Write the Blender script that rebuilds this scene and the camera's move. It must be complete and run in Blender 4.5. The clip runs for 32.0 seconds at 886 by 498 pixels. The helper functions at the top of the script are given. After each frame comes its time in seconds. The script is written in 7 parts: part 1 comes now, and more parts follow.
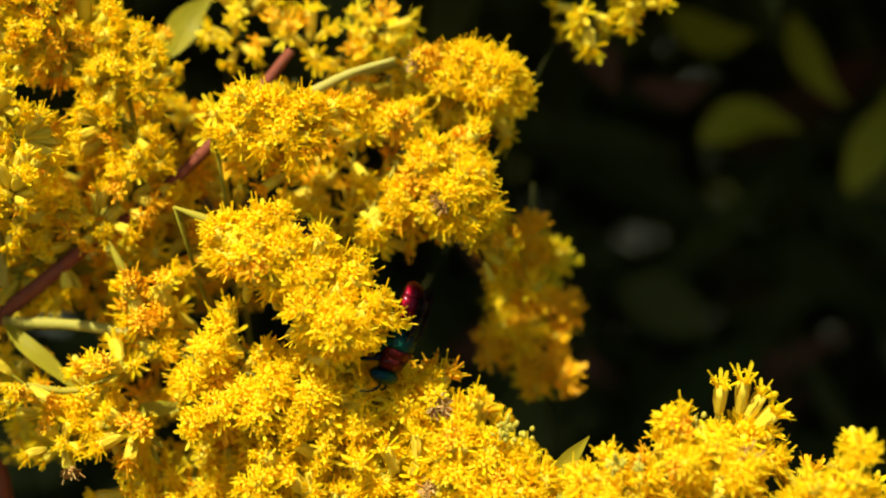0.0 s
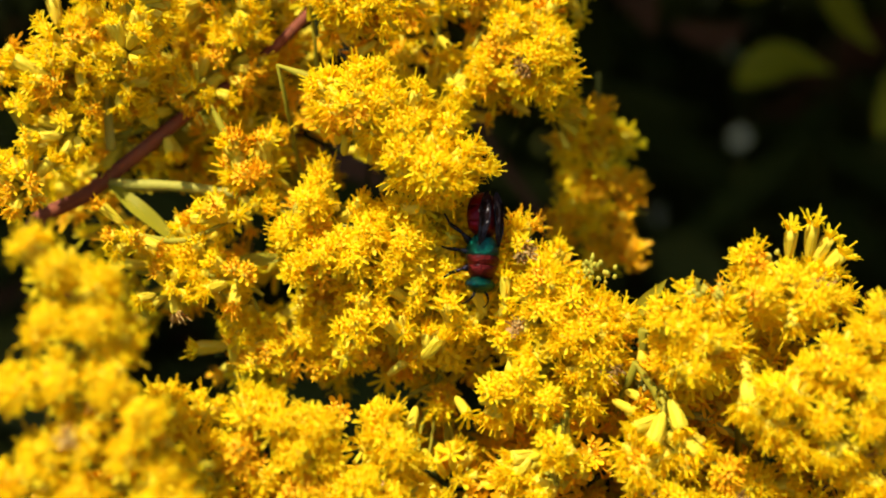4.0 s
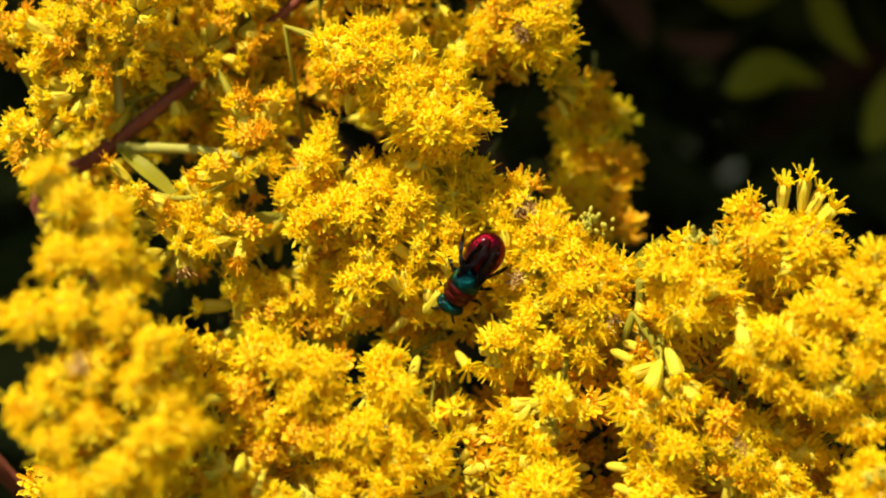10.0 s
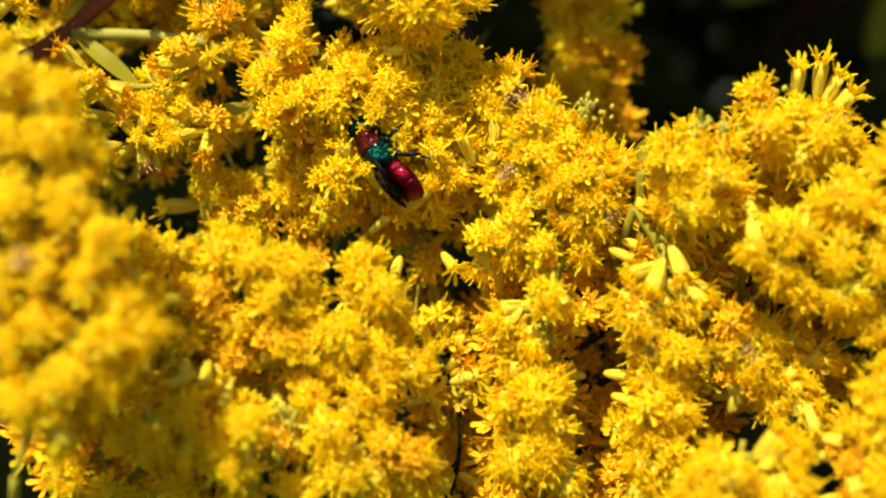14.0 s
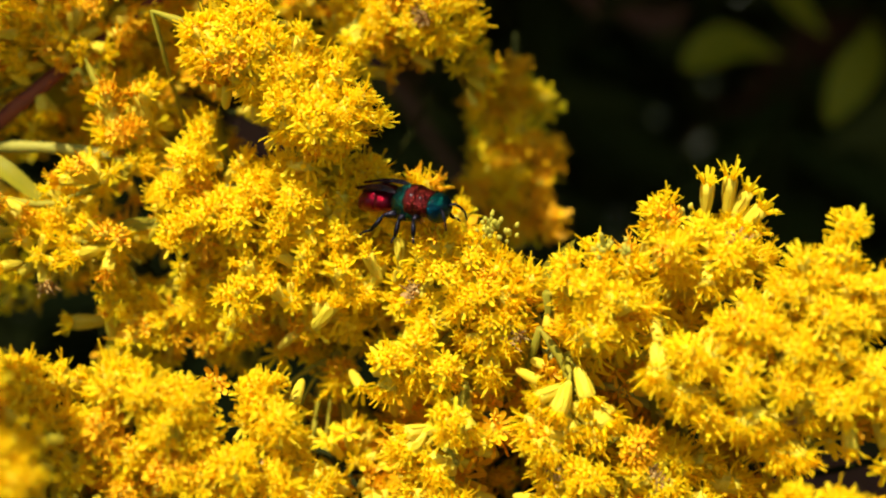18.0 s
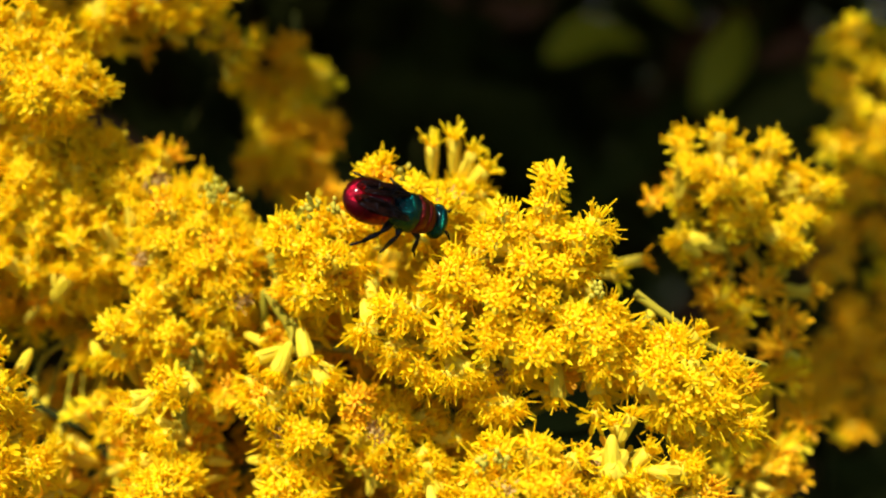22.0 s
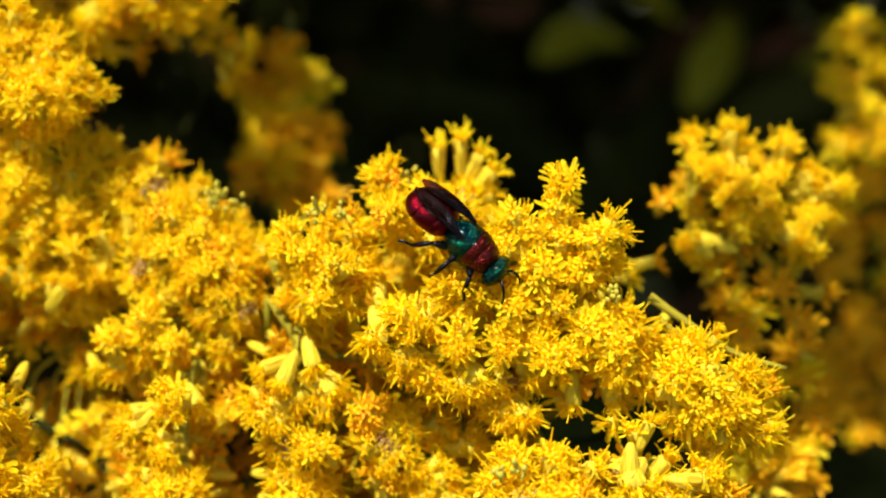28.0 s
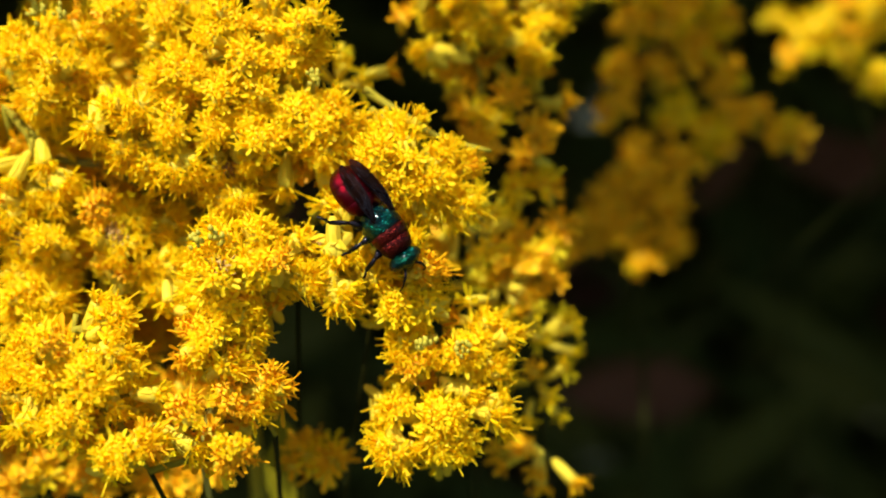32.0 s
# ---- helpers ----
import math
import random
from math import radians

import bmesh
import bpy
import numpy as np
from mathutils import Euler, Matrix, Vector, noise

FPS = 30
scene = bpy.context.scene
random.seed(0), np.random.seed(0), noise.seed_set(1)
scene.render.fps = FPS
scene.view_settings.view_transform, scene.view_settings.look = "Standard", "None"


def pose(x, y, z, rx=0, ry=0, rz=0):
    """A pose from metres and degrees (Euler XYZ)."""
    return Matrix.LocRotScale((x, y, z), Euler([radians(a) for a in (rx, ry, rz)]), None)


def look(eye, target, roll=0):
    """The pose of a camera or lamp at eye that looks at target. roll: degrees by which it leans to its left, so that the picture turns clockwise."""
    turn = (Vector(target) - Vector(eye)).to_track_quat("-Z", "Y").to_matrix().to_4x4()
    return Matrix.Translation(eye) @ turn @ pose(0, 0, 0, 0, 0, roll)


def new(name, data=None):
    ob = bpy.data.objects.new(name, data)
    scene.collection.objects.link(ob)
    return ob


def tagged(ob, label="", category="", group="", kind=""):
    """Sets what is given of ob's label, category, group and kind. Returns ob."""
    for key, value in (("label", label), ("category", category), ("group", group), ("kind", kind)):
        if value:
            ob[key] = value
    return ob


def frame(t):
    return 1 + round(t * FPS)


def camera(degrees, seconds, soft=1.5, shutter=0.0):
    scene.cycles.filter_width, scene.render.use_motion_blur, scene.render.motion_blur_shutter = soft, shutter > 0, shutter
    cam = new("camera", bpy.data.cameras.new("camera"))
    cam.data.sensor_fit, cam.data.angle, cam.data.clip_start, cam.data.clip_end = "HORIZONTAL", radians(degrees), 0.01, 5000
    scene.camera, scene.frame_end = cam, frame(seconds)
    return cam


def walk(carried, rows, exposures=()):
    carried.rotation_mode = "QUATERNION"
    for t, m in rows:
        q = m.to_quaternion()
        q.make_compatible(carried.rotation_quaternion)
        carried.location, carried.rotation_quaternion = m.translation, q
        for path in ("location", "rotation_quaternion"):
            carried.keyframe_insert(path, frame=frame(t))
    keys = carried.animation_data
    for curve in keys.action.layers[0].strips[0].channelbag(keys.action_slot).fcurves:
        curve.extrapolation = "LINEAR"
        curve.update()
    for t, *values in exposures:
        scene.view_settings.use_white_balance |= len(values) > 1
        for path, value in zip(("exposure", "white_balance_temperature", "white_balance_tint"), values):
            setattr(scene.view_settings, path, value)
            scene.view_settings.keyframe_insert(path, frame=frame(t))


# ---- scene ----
cam = camera(40.0, 32.0, soft=2.0)
METRES, EYE, TILT, LEAN, TURN = 0.18, 1.0, -12.0, 0.0, 0.0
ROWS = [
    (0.0, 0.0, 0.0, 0.0, 0.0, 0.0, -0.0),
    (0.5, -0.0113, -0.0238, -0.072, 0.23, 3.13, 0.46),
    (1.0, -0.0141, -0.0201, -0.0681, -0.17, 0.67, 0.61),
    (1.5, -0.0215, -0.0178, -0.0564, 0.29, -0.49, -0.11),
    (2.0, -0.0239, -0.0159, -0.0607, 0.37, -1.15, -0.2),
    (2.5, -0.0284, -0.0206, -0.0595, 0.47, -1.1, -0.22),
    (4.5, -0.0367, -0.0369, -0.0721, 0.37, 0.31, -0.02),
    (5.0, -0.0294, -0.0155, -0.0792, 0.17, -0.19, 0.05),
    (5.5, -0.0199, -0.0273, -0.1174, -0.24, 0.58, 0.82),
    (6.0, -0.015, -0.0274, -0.1235, -0.78, -0.92, 0.47),
    (6.5, -0.0183, -0.0428, -0.1224, -0.45, -0.77, 0.54),
    (7.0, -0.0268, -0.0351, -0.1107, 0.21, -0.48, -0.0),
    (7.5, -0.0205, -0.0333, -0.1022, 0.15, -0.25, 0.22),
    (8.0, -0.0366, -0.04, -0.1008, 0.56, 0.14, -0.23),
    (8.5, -0.0256, -0.0473, -0.1184, 0.56, 0.7, 0.41),
    (9.0, -0.0224, -0.0403, -0.1266, 0.76, 1.13, 0.17),
    (9.5, -0.0238, -0.0435, -0.1273, 0.52, 2.24, 0.7),
    (10.0, -0.0409, -0.048, -0.1128, -0.0, 2.32, -0.19),
    (10.5, -0.0425, -0.0455, -0.102, -0.2, 1.28, -0.35),
    (11.0, -0.0529, -0.0416, -0.1067, -0.37, 1.38, -0.43),
    (11.5, -0.0539, -0.0418, -0.1189, -0.49, 1.26, -0.4),
    (12.0, -0.0496, -0.0134, -0.1299, -0.39, 1.19, -0.3),
    (12.5, -0.0453, 0.003, -0.1054, -0.6, 0.12, -0.56),
    (13.0, -0.0403, 0.0028, -0.108, -0.48, -0.14, -0.46),
    (13.5, -0.0303, -0.0055, -0.1229, -0.9, -0.72, -0.11),
    (14.0, -0.0385, -0.0018, -0.1278, -0.49, -0.97, -0.01),
    (14.5, -0.0539, -0.0011, -0.1172, 0.17, -0.77, -0.67),
    (16.5, -0.0248, -0.0039, -0.1016, -0.47, 0.03, 0.2),
    (17.0, -0.0171, -0.0023, -0.097, -0.67, 0.6, 0.16),
    (17.5, -0.0149, 0.0051, -0.1021, -0.51, 0.66, 0.29),
    (18.0, -0.0007, 0.0087, -0.0934, -0.84, 0.85, 0.49),
    (18.5, 0.0074, 0.0099, -0.0884, -0.82, 0.92, 0.83),
    (19.0, 0.0092, 0.0067, -0.1252, -1.09, 2.67, 1.4),
    (19.5, 0.0313, 0.0071, -0.1092, -0.62, 1.45, 1.27),
    (20.0, 0.0447, 0.0032, -0.1174, -0.94, 2.41, 1.89),
    (20.5, 0.0552, 0.0036, -0.1078, -1.57, 2.11, 1.5),
    (21.0, 0.0919, 0.0057, -0.1069, -1.68, 1.84, 1.9),
    (21.5, 0.0993, 0.0035, -0.1155, -2.01, 1.82, 2.05),
    (22.0, 0.1012, 0.0003, -0.1178, -2.27, 1.53, 2.12),
    (22.5, 0.1027, -0.0046, -0.1199, -2.57, 1.61, 2.17),
    (23.0, 0.1069, -0.0027, -0.1169, -2.72, 1.01, 2.19),
    (23.5, 0.1101, 0.0039, -0.1072, -2.85, 1.23, 2.43),
    (24.0, 0.1032, 0.0042, -0.1129, -2.7, 1.05, 2.42),
    (24.5, 0.0993, 0.0036, -0.1162, -2.59, 1.28, 2.13),
    (25.0, 0.0871, 0.002, -0.124, -2.72, 1.68, 2.2),
    (25.5, 0.0878, 0.0031, -0.1154, -2.75, 1.09, 2.33),
    (27.5, 0.0791, 0.0058, -0.1285, -2.87, 1.95, 2.27),
    (28.0, 0.0897, 0.0146, -0.1165, -3.25, 1.65, 2.82),
    (28.5, 0.0889, 0.0199, -0.1047, -3.31, 1.09, 2.88),
    (29.0, 0.0883, 0.012, -0.1153, -3.62, 0.7, 2.91),
    (29.5, 0.1218, 0.0022, -0.1494, -3.67, 0.27, 3.34),
    (30.0, 0.1494, -0.0092, -0.1692, -3.91, 0.56, 3.88),
    (30.5, 0.163, -0.0099, -0.1788, -4.09, 0.62, 4.14),
    (31.0, 0.1567, -0.0124, -0.1848, -4.03, 0.34, 4.23),
    (31.5, 0.1622, -0.0151, -0.1941, -3.95, 0.56, 4.19),
    (32.0, 0.1878, -0.017, -0.1995, -4.3, 0.52, 4.59),
]
walk(cam, [(t, pose(0, 0, EYE, TILT, LEAN, TURN) @ pose(METRES * x, METRES * y, METRES * z, 90 + pitch, roll, yaw)) for t, x, y, z, yaw, pitch, roll in ROWS])
cam.data.dof.use_dof = True
cam.data.dof.aperture_fstop = 17.0
BASE = pose(0, 0, EYE, TILT, LEAN, TURN)
MM = 0.001
UP = BASE.to_3x3().inverted() @ Vector((0, 0, 1))

# ---- light: low-haze afternoon sun from behind and high above the viewer ----
SUN_WAY = (BASE.to_3x3() @ Vector((-0.28, -0.60, 0.75))).normalized()
world = bpy.data.worlds.new("sky")
scene.world = world
world.use_nodes = True
wn = world.node_tree
sky = wn.nodes.new("ShaderNodeTexSky")
sky.sky_type = "NISHITA"
sky.sun_disc = False
sky.sun_elevation = math.asin(SUN_WAY.z)
sky.sun_rotation = math.atan2(SUN_WAY.x, SUN_WAY.y)
wn.links.new(sky.outputs[0], wn.nodes["Background"].inputs[0])
wn.nodes["Background"].inputs[1].default_value = 0.08
sun = new("sun", bpy.data.lights.new("sun", "SUN"))
sun.data.energy = 4.5
sun.data.angle = radians(0.5)
sun.data.color = (1.0, 0.94, 0.84)
sun.matrix_basis = look(SUN_WAY * 5, (0, 0, 0))
scene.view_settings.exposure = 1.0


# ---- materials ----
def material(name):
    m = bpy.data.materials.new(name)
    m.use_nodes = True
    t = m.node_tree
    return m, t, t.nodes["Principled BSDF"]


def node(t, kind, **sets):
    n = t.nodes.new(kind)
    for key, value in sets.items():
        n.inputs[key.replace("_", " ")].default_value = value
    return n


def ramp(t, fac, stops):
    r = t.nodes.new("ShaderNodeValToRGB")
    r.color_ramp.elements[0].position, r.color_ramp.elements[0].color = stops[0][0], (*stops[0][1], 1)
    r.color_ramp.elements[1].position, r.color_ramp.elements[1].color = stops[-1][0], (*stops[-1][1], 1)
    for p, c in stops[1:-1]:
        r.color_ramp.elements.new(p).color = (*c, 1)
    t.links.new(fac, r.inputs[0])
    return r.outputs[0]


def petal(name, stops, thin=0.35, rough=0.5, scale=900.0, gloss=0.1):
    """Thin plant tissue: colour that varies from piece to piece and along the grain, and light that comes through."""
    m, t, p = material(name)
    info = t.nodes.new("ShaderNodeObjectInfo")
    geo = t.nodes.new("ShaderNodeNewGeometry")
    tex = t.nodes.new("ShaderNodeTexCoord")
    grain = node(t, "ShaderNodeTexNoise", Scale=scale, Detail=3.0)
    t.links.new(tex.outputs["Object"], grain.inputs["Vector"])
    mix = node(t, "ShaderNodeMath")
    mix.operation = "MULTIPLY_ADD"
    t.links.new(info.outputs["Random"], mix.inputs[0])
    mix.inputs[1].default_value = 0.35
    t.links.new(geo.outputs["Random Per Island"], mix.inputs[2])
    mix2 = node(t, "ShaderNodeMath")
    mix2.operation = "MULTIPLY_ADD"
    t.links.new(grain.outputs["Fac"], mix2.inputs[0])
    mix2.inputs[1].default_value = 0.4
    t.links.new(mix.outputs[0], mix2.inputs[2])
    half = node(t, "ShaderNodeMath")
    half.operation = "MULTIPLY"
    half.inputs[1].default_value = 0.6
    t.links.new(mix2.outputs[0], half.inputs[0])
    col = ramp(t, half.outputs[0], stops)
    t.links.new(col, p.inputs["Base Color"])
    p.inputs["Roughness"].default_value = rough
    p.inputs["Specular IOR Level"].default_value = gloss
    bump = node(t, "ShaderNodeBump", Strength=0.25, Distance=0.0001)
    t.links.new(grain.outputs["Fac"], bump.inputs["Height"])
    t.links.new(bump.outputs[0], p.inputs["Normal"])
    if thin:
        back = t.nodes.new("ShaderNodeBsdfTranslucent")
        # light that has passed through the tissue comes out deeper in colour
        deep = t.nodes.new("ShaderNodeMix")
        deep.data_type = "RGBA"
        deep.blend_type = "MULTIPLY"
        deep.inputs[0].default_value = 1.0
        t.links.new(col, deep.inputs[6])
        deep.inputs[7].default_value = (1.0, 0.88, 0.33, 1.0)
        t.links.new(deep.outputs[2], back.inputs["Color"])
        both = t.nodes.new("ShaderNodeMixShader")
        both.inputs[0].default_value = thin
        t.links.new(p.outputs[0], both.inputs[1])
        t.links.new(back.outputs[0], both.inputs[2])
        t.links.new(both.outputs[0], t.nodes["Material Output"].inputs["Surface"])
    return m


RAY = petal("ray_floret", [(0.0, (0.94, 0.69, 0.004)), (0.5, (0.95, 0.768, 0.008)), (1.0, (0.96, 0.85, 0.03))], 0.6, gloss=0.12)
DISC = petal("disc_floret", [(0.0, (0.94, 0.665, 0.003)), (0.6, (0.95, 0.738, 0.006)), (1.0, (0.96, 0.815, 0.016))], 0.6)
CUP = petal("involucre", [(0.0, (0.64, 0.51, 0.02)), (0.5, (0.76, 0.61, 0.035)), (1.0, (0.84, 0.70, 0.07))], 0.35)
# orange of withered florets; on rear and inner heads it paints shade
SPENT_SHADE = petal("withered_shade_floret", [(0.0, (0.74, 0.32, 0.004)), (0.5, (0.84, 0.45, 0.005)), (1.0, (0.90, 0.56, 0.01))], 0.3)
BUD = petal("green_bud", [(0.0, (0.46, 0.41, 0.035)), (0.5, (0.58, 0.51, 0.05)), (1.0, (0.70, 0.62, 0.10))], 0.3)
BROWN = petal("dry_floret", [(0.0, (0.22, 0.10, 0.02)), (0.5, (0.40, 0.22, 0.05)), (1.0, (0.55, 0.38, 0.12))], 0.2)
STEM = petal("pale_stem", [(0.0, (0.24, 0.22, 0.03)), (0.5, (0.33, 0.29, 0.04)), (1.0, (0.44, 0.37, 0.07))], 0.12, 0.55, 1500)
RED_STEM = petal("red_stem", [(0.0, (0.10, 0.02, 0.012)), (0.5, (0.17, 0.045, 0.02)), (1.0, (0.24, 0.09, 0.04))], 0.0, 0.6, 1200, 0.05)
LEAF = petal("leaf", [(0.0, (0.17, 0.16, 0.007)), (0.5, (0.28, 0.25, 0.010)), (1.0, (0.40, 0.35, 0.02))], 0.4, 0.5, 500)
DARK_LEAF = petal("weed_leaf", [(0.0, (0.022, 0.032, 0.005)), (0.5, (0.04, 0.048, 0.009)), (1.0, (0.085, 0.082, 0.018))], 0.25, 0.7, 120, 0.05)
# near-black stem colour with the shade of rear and inner stems put in
SHADE_DARK_STEM = petal("shade_dark_stem", [(0.0, (0.010, 0.013, 0.003)), (0.5, (0.018, 0.020, 0.004)), (1.0, (0.03, 0.03, 0.006))], 0.0, 0.8, 300, 0.02)
LIME_STEM = petal("lime_stem", [(0.0, (0.20, 0.18, 0.012)), (0.5, (0.30, 0.25, 0.016)), (1.0, (0.40, 0.33, 0.03))], 0.15, 0.6, 1500, 0.06)
DRY_LEAF = petal("dry_leaf", [(0.0, (0.05, 0.02, 0.010)), (0.5, (0.085, 0.036, 0.018)), (1.0, (0.13, 0.065, 0.035))], 0.2, 0.8, 200, 0.03)


def shell(name, stops, rough, pits, scale):
    """Pitted metallic cuticle of the wasp."""
    m, t, p = material(name)
    tex = t.nodes.new("ShaderNodeTexCoord")
    cell = node(t, "ShaderNodeTexVoronoi", Scale=scale)
    wide = node(t, "ShaderNodeTexNoise", Scale=450.0, Detail=2.0)
    for n in (cell, wide):
        t.links.new(tex.outputs["Object"], n.inputs["Vector"])
    t.links.new(ramp(t, wide.outputs["Fac"], stops), p.inputs["Base Color"])
    p.inputs["Metallic"].default_value = 1.0
    p.inputs["Roughness"].default_value = rough
    p.inputs["Coat Weight"].default_value = 0.15
    p.inputs["Coat Roughness"].default_value = 0.1
    bump = node(t, "ShaderNodeBump", Strength=pits, Distance=0.00012)
    t.links.new(cell.outputs["Distance"], bump.inputs["Height"])
    t.links.new(bump.outputs[0], p.inputs["Normal"])
    return m


TEAL = shell("teal_cuticle", [(0.3, (0.0, 0.008, 0.02)), (0.5, (0.001, 0.032, 0.03)), (0.7, (0.003, 0.055, 0.026))], 0.26, 1.0, 6600)
HEAD_BLUE = shell("blue_green_cuticle", [(0.3, (0.0, 0.006, 0.03)), (0.5, (0.0, 0.026, 0.038)), (0.75, (0.002, 0.045, 0.026))], 0.24, 1.0, 6600)
CRIMSON = shell("crimson_cuticle", [(0.3, (0.045, 0.004, 0.003)), (0.7, (0.085, 0.007, 0.005))], 0.42, 0.9, 6600)
RUBY = shell("ruby_cuticle", [(0.3, (0.085, 0.001, 0.004)), (0.7, (0.15, 0.002, 0.009))], 0.3, 0.3, 16000)
LEG = shell("dark_leg", [(0.3, (0.006, 0.007, 0.010)), (0.7, (0.022, 0.016, 0.022))], 0.42, 0.3, 9000)
EYE_BLACK = shell("compound_eye", [(0.3, (0.008, 0.008, 0.012)), (0.7, (0.02, 0.02, 0.03))], 0.2, 0.4, 24000)


def smoky_wing():
    m, t, p = material("smoky_wing")
    tex = t.nodes.new("ShaderNodeTexCoord")
    wide = node(t, "ShaderNodeTexNoise", Scale=700.0, Detail=3.0)
    fold = node(t, "ShaderNodeTexWave", Scale=330.0, Distortion=9.0, Detail=2.0)
    fold.bands_direction = "Y"
    for n in (wide, fold):
        t.links.new(tex.outputs["Object"], n.inputs["Vector"])
    t.links.new(ramp(t, wide.outputs["Fac"], [(0.3, (0.02, 0.008, 0.006)), (0.7, (0.05, 0.02, 0.014))]), p.inputs["Base Color"])
    p.inputs["Roughness"].default_value = 0.3
    p.inputs["Specular IOR Level"].default_value = 0.5
    bump = node(t, "ShaderNodeBump", Strength=1.0, Distance=0.00025)
    t.links.new(fold.outputs["Fac"], bump.inputs["Height"])
    t.links.new(bump.outputs[0], p.inputs["Normal"])
    clear = t.nodes.new("ShaderNodeBsdfTransparent")
    t.links.new(ramp(t, wide.outputs["Fac"], [(0.3, (0.24, 0.12, 0.09)), (0.7, (0.48, 0.28, 0.20))]), clear.inputs[0])
    both = t.nodes.new("ShaderNodeMixShader")
    both.inputs[0].default_value = 0.16
    t.links.new(clear.outputs[0], both.inputs[1])
    t.links.new(p.outputs[0], both.inputs[2])
    t.links.new(both.outputs[0], t.nodes["Material Output"].inputs["Surface"])
    return m


WING = smoky_wing()


def soil_material():
    m, t, p = material("leaf_litter_soil")
    tex = t.nodes.new("ShaderNodeTexCoord")
    a = node(t, "ShaderNodeTexNoise", Scale=3.0, Detail=6.0)
    b = node(t, "ShaderNodeTexNoise", Scale=60.0, Detail=6.0)
    for n in (a, b):
        t.links.new(tex.outputs["Object"], n.inputs["Vector"])
    mix = node(t, "ShaderNodeMath")
    mix.operation = "MULTIPLY"
    t.links.new(a.outputs["Fac"], mix.inputs[0])
    t.links.new(b.outputs["Fac"], mix.inputs[1])
    t.links.new(ramp(t, mix.outputs[0], [(0.15, (0.015, 0.02, 0.008)), (0.3, (0.035, 0.04, 0.015)), (0.45, (0.06, 0.045, 0.02))]), p.inputs["Base Color"])
    p.inputs["Roughness"].default_value = 0.95
    bump = node(t, "ShaderNodeBump", Strength=0.8, Distance=0.02)
    t.links.new(b.outputs["Fac"], bump.inputs["Height"])
    t.links.new(bump.outputs[0], p.inputs["Normal"])
    return m


SOIL = soil_material()


# ---- mesh helpers ----
class Mesh:
    """Vertices, faces and face materials that grow by simple pieces."""

    def __init__(self):
        self.v, self.f, self.m = [], [], []

    def add(self, verts, faces, mat=0):
        k = len(self.v)
        self.v += [tuple(p) for p in verts]
        self.f += [tuple(i + k for i in f) for f in faces]
        self.m += [mat] * len(faces)

    def tube(self, pts, radii, sides=6, mat=0, caps=True):
        pts = [Vector(p) for p in pts]
        verts, faces = [], []
        side = None
        for i, p in enumerate(pts):
            way = (pts[min(i + 1, len(pts) - 1)] - pts[max(i - 1, 0)]).normalized()
            if side is None:
                side = way.orthogonal().normalized()
            side = (side - way * side.dot(way)).normalized()
            other = way.cross(side)
            for k in range(sides):
                a = 2 * math.pi * k / sides
                verts.append(p + (side * math.cos(a) + other * math.sin(a)) * radii[i])
        for i in range(len(pts) - 1):
            for k in range(sides):
                j = (k + 1) % sides
                faces.append((i * sides + k, i * sides + j, (i + 1) * sides + j, (i + 1) * sides + k))
        if caps:
            faces.append(tuple(range(sides))[::-1])
            faces.append(tuple((len(pts) - 1) * sides + k for k in range(sides)))
        self.add(verts, faces, mat)

    def data(self, name, mats, smooth=True):
        me = bpy.data.meshes.new(name)
        me.from_pydata(self.v, [], self.f)
        for m in mats:
            me.materials.append(m)
        me.polygons.foreach_set("material_index", self.m)
        me.polygons.foreach_set("use_smooth", [smooth] * len(self.f))
        me.update()
        return me


def part(name, me, parent, label=""):
    ob = new(name, me)
    ob.parent = parent
    return tagged(ob, label=label)


def curve(pts, n):
    """n + 1 points of a smooth line through the given ones (Catmull-Rom)."""
    p = [Vector(q) for q in pts]
    p = [2 * p[0] - p[1]] + p + [2 * p[-1] - p[-2]]
    out = []
    for i in range(n + 1):
        s = i / n * (len(p) - 3)
        k = min(int(s), len(p) - 4)
        u = s - k
        a, b, c, d = p[k : k + 4]
        out.append(0.5 * (2 * b + (c - a) * u + (2 * a - 5 * b + 4 * c - d) * u * u + (3 * b - a - 3 * c + d) * u * u * u))
    return out


# ---- flower heads ----
def strap(mesh, base, way, out, length, width, droop, mat):
    """A narrow ray petal: three cross rows, a shallow keel and a rounded tip."""
    across = way.cross(out).normalized()
    rows = []
    for s, w in ((0.0, 0.5), (0.4, 0.85), (0.82, 1.0), (1.0, 0.45)):
        p = base + way * (length * s) + out * (-droop * s * s * length)
        rows += [p - across * (width * w / 2), p - out * (0.10 * width * w), p + across * (width * w / 2)]
    faces = []
    for i in range(3):
        for k in range(2):
            faces.append((i * 3 + k, i * 3 + k + 1, i * 3 + k + 4, i * 3 + k + 3))
    mesh.add(rows, faces, mat)


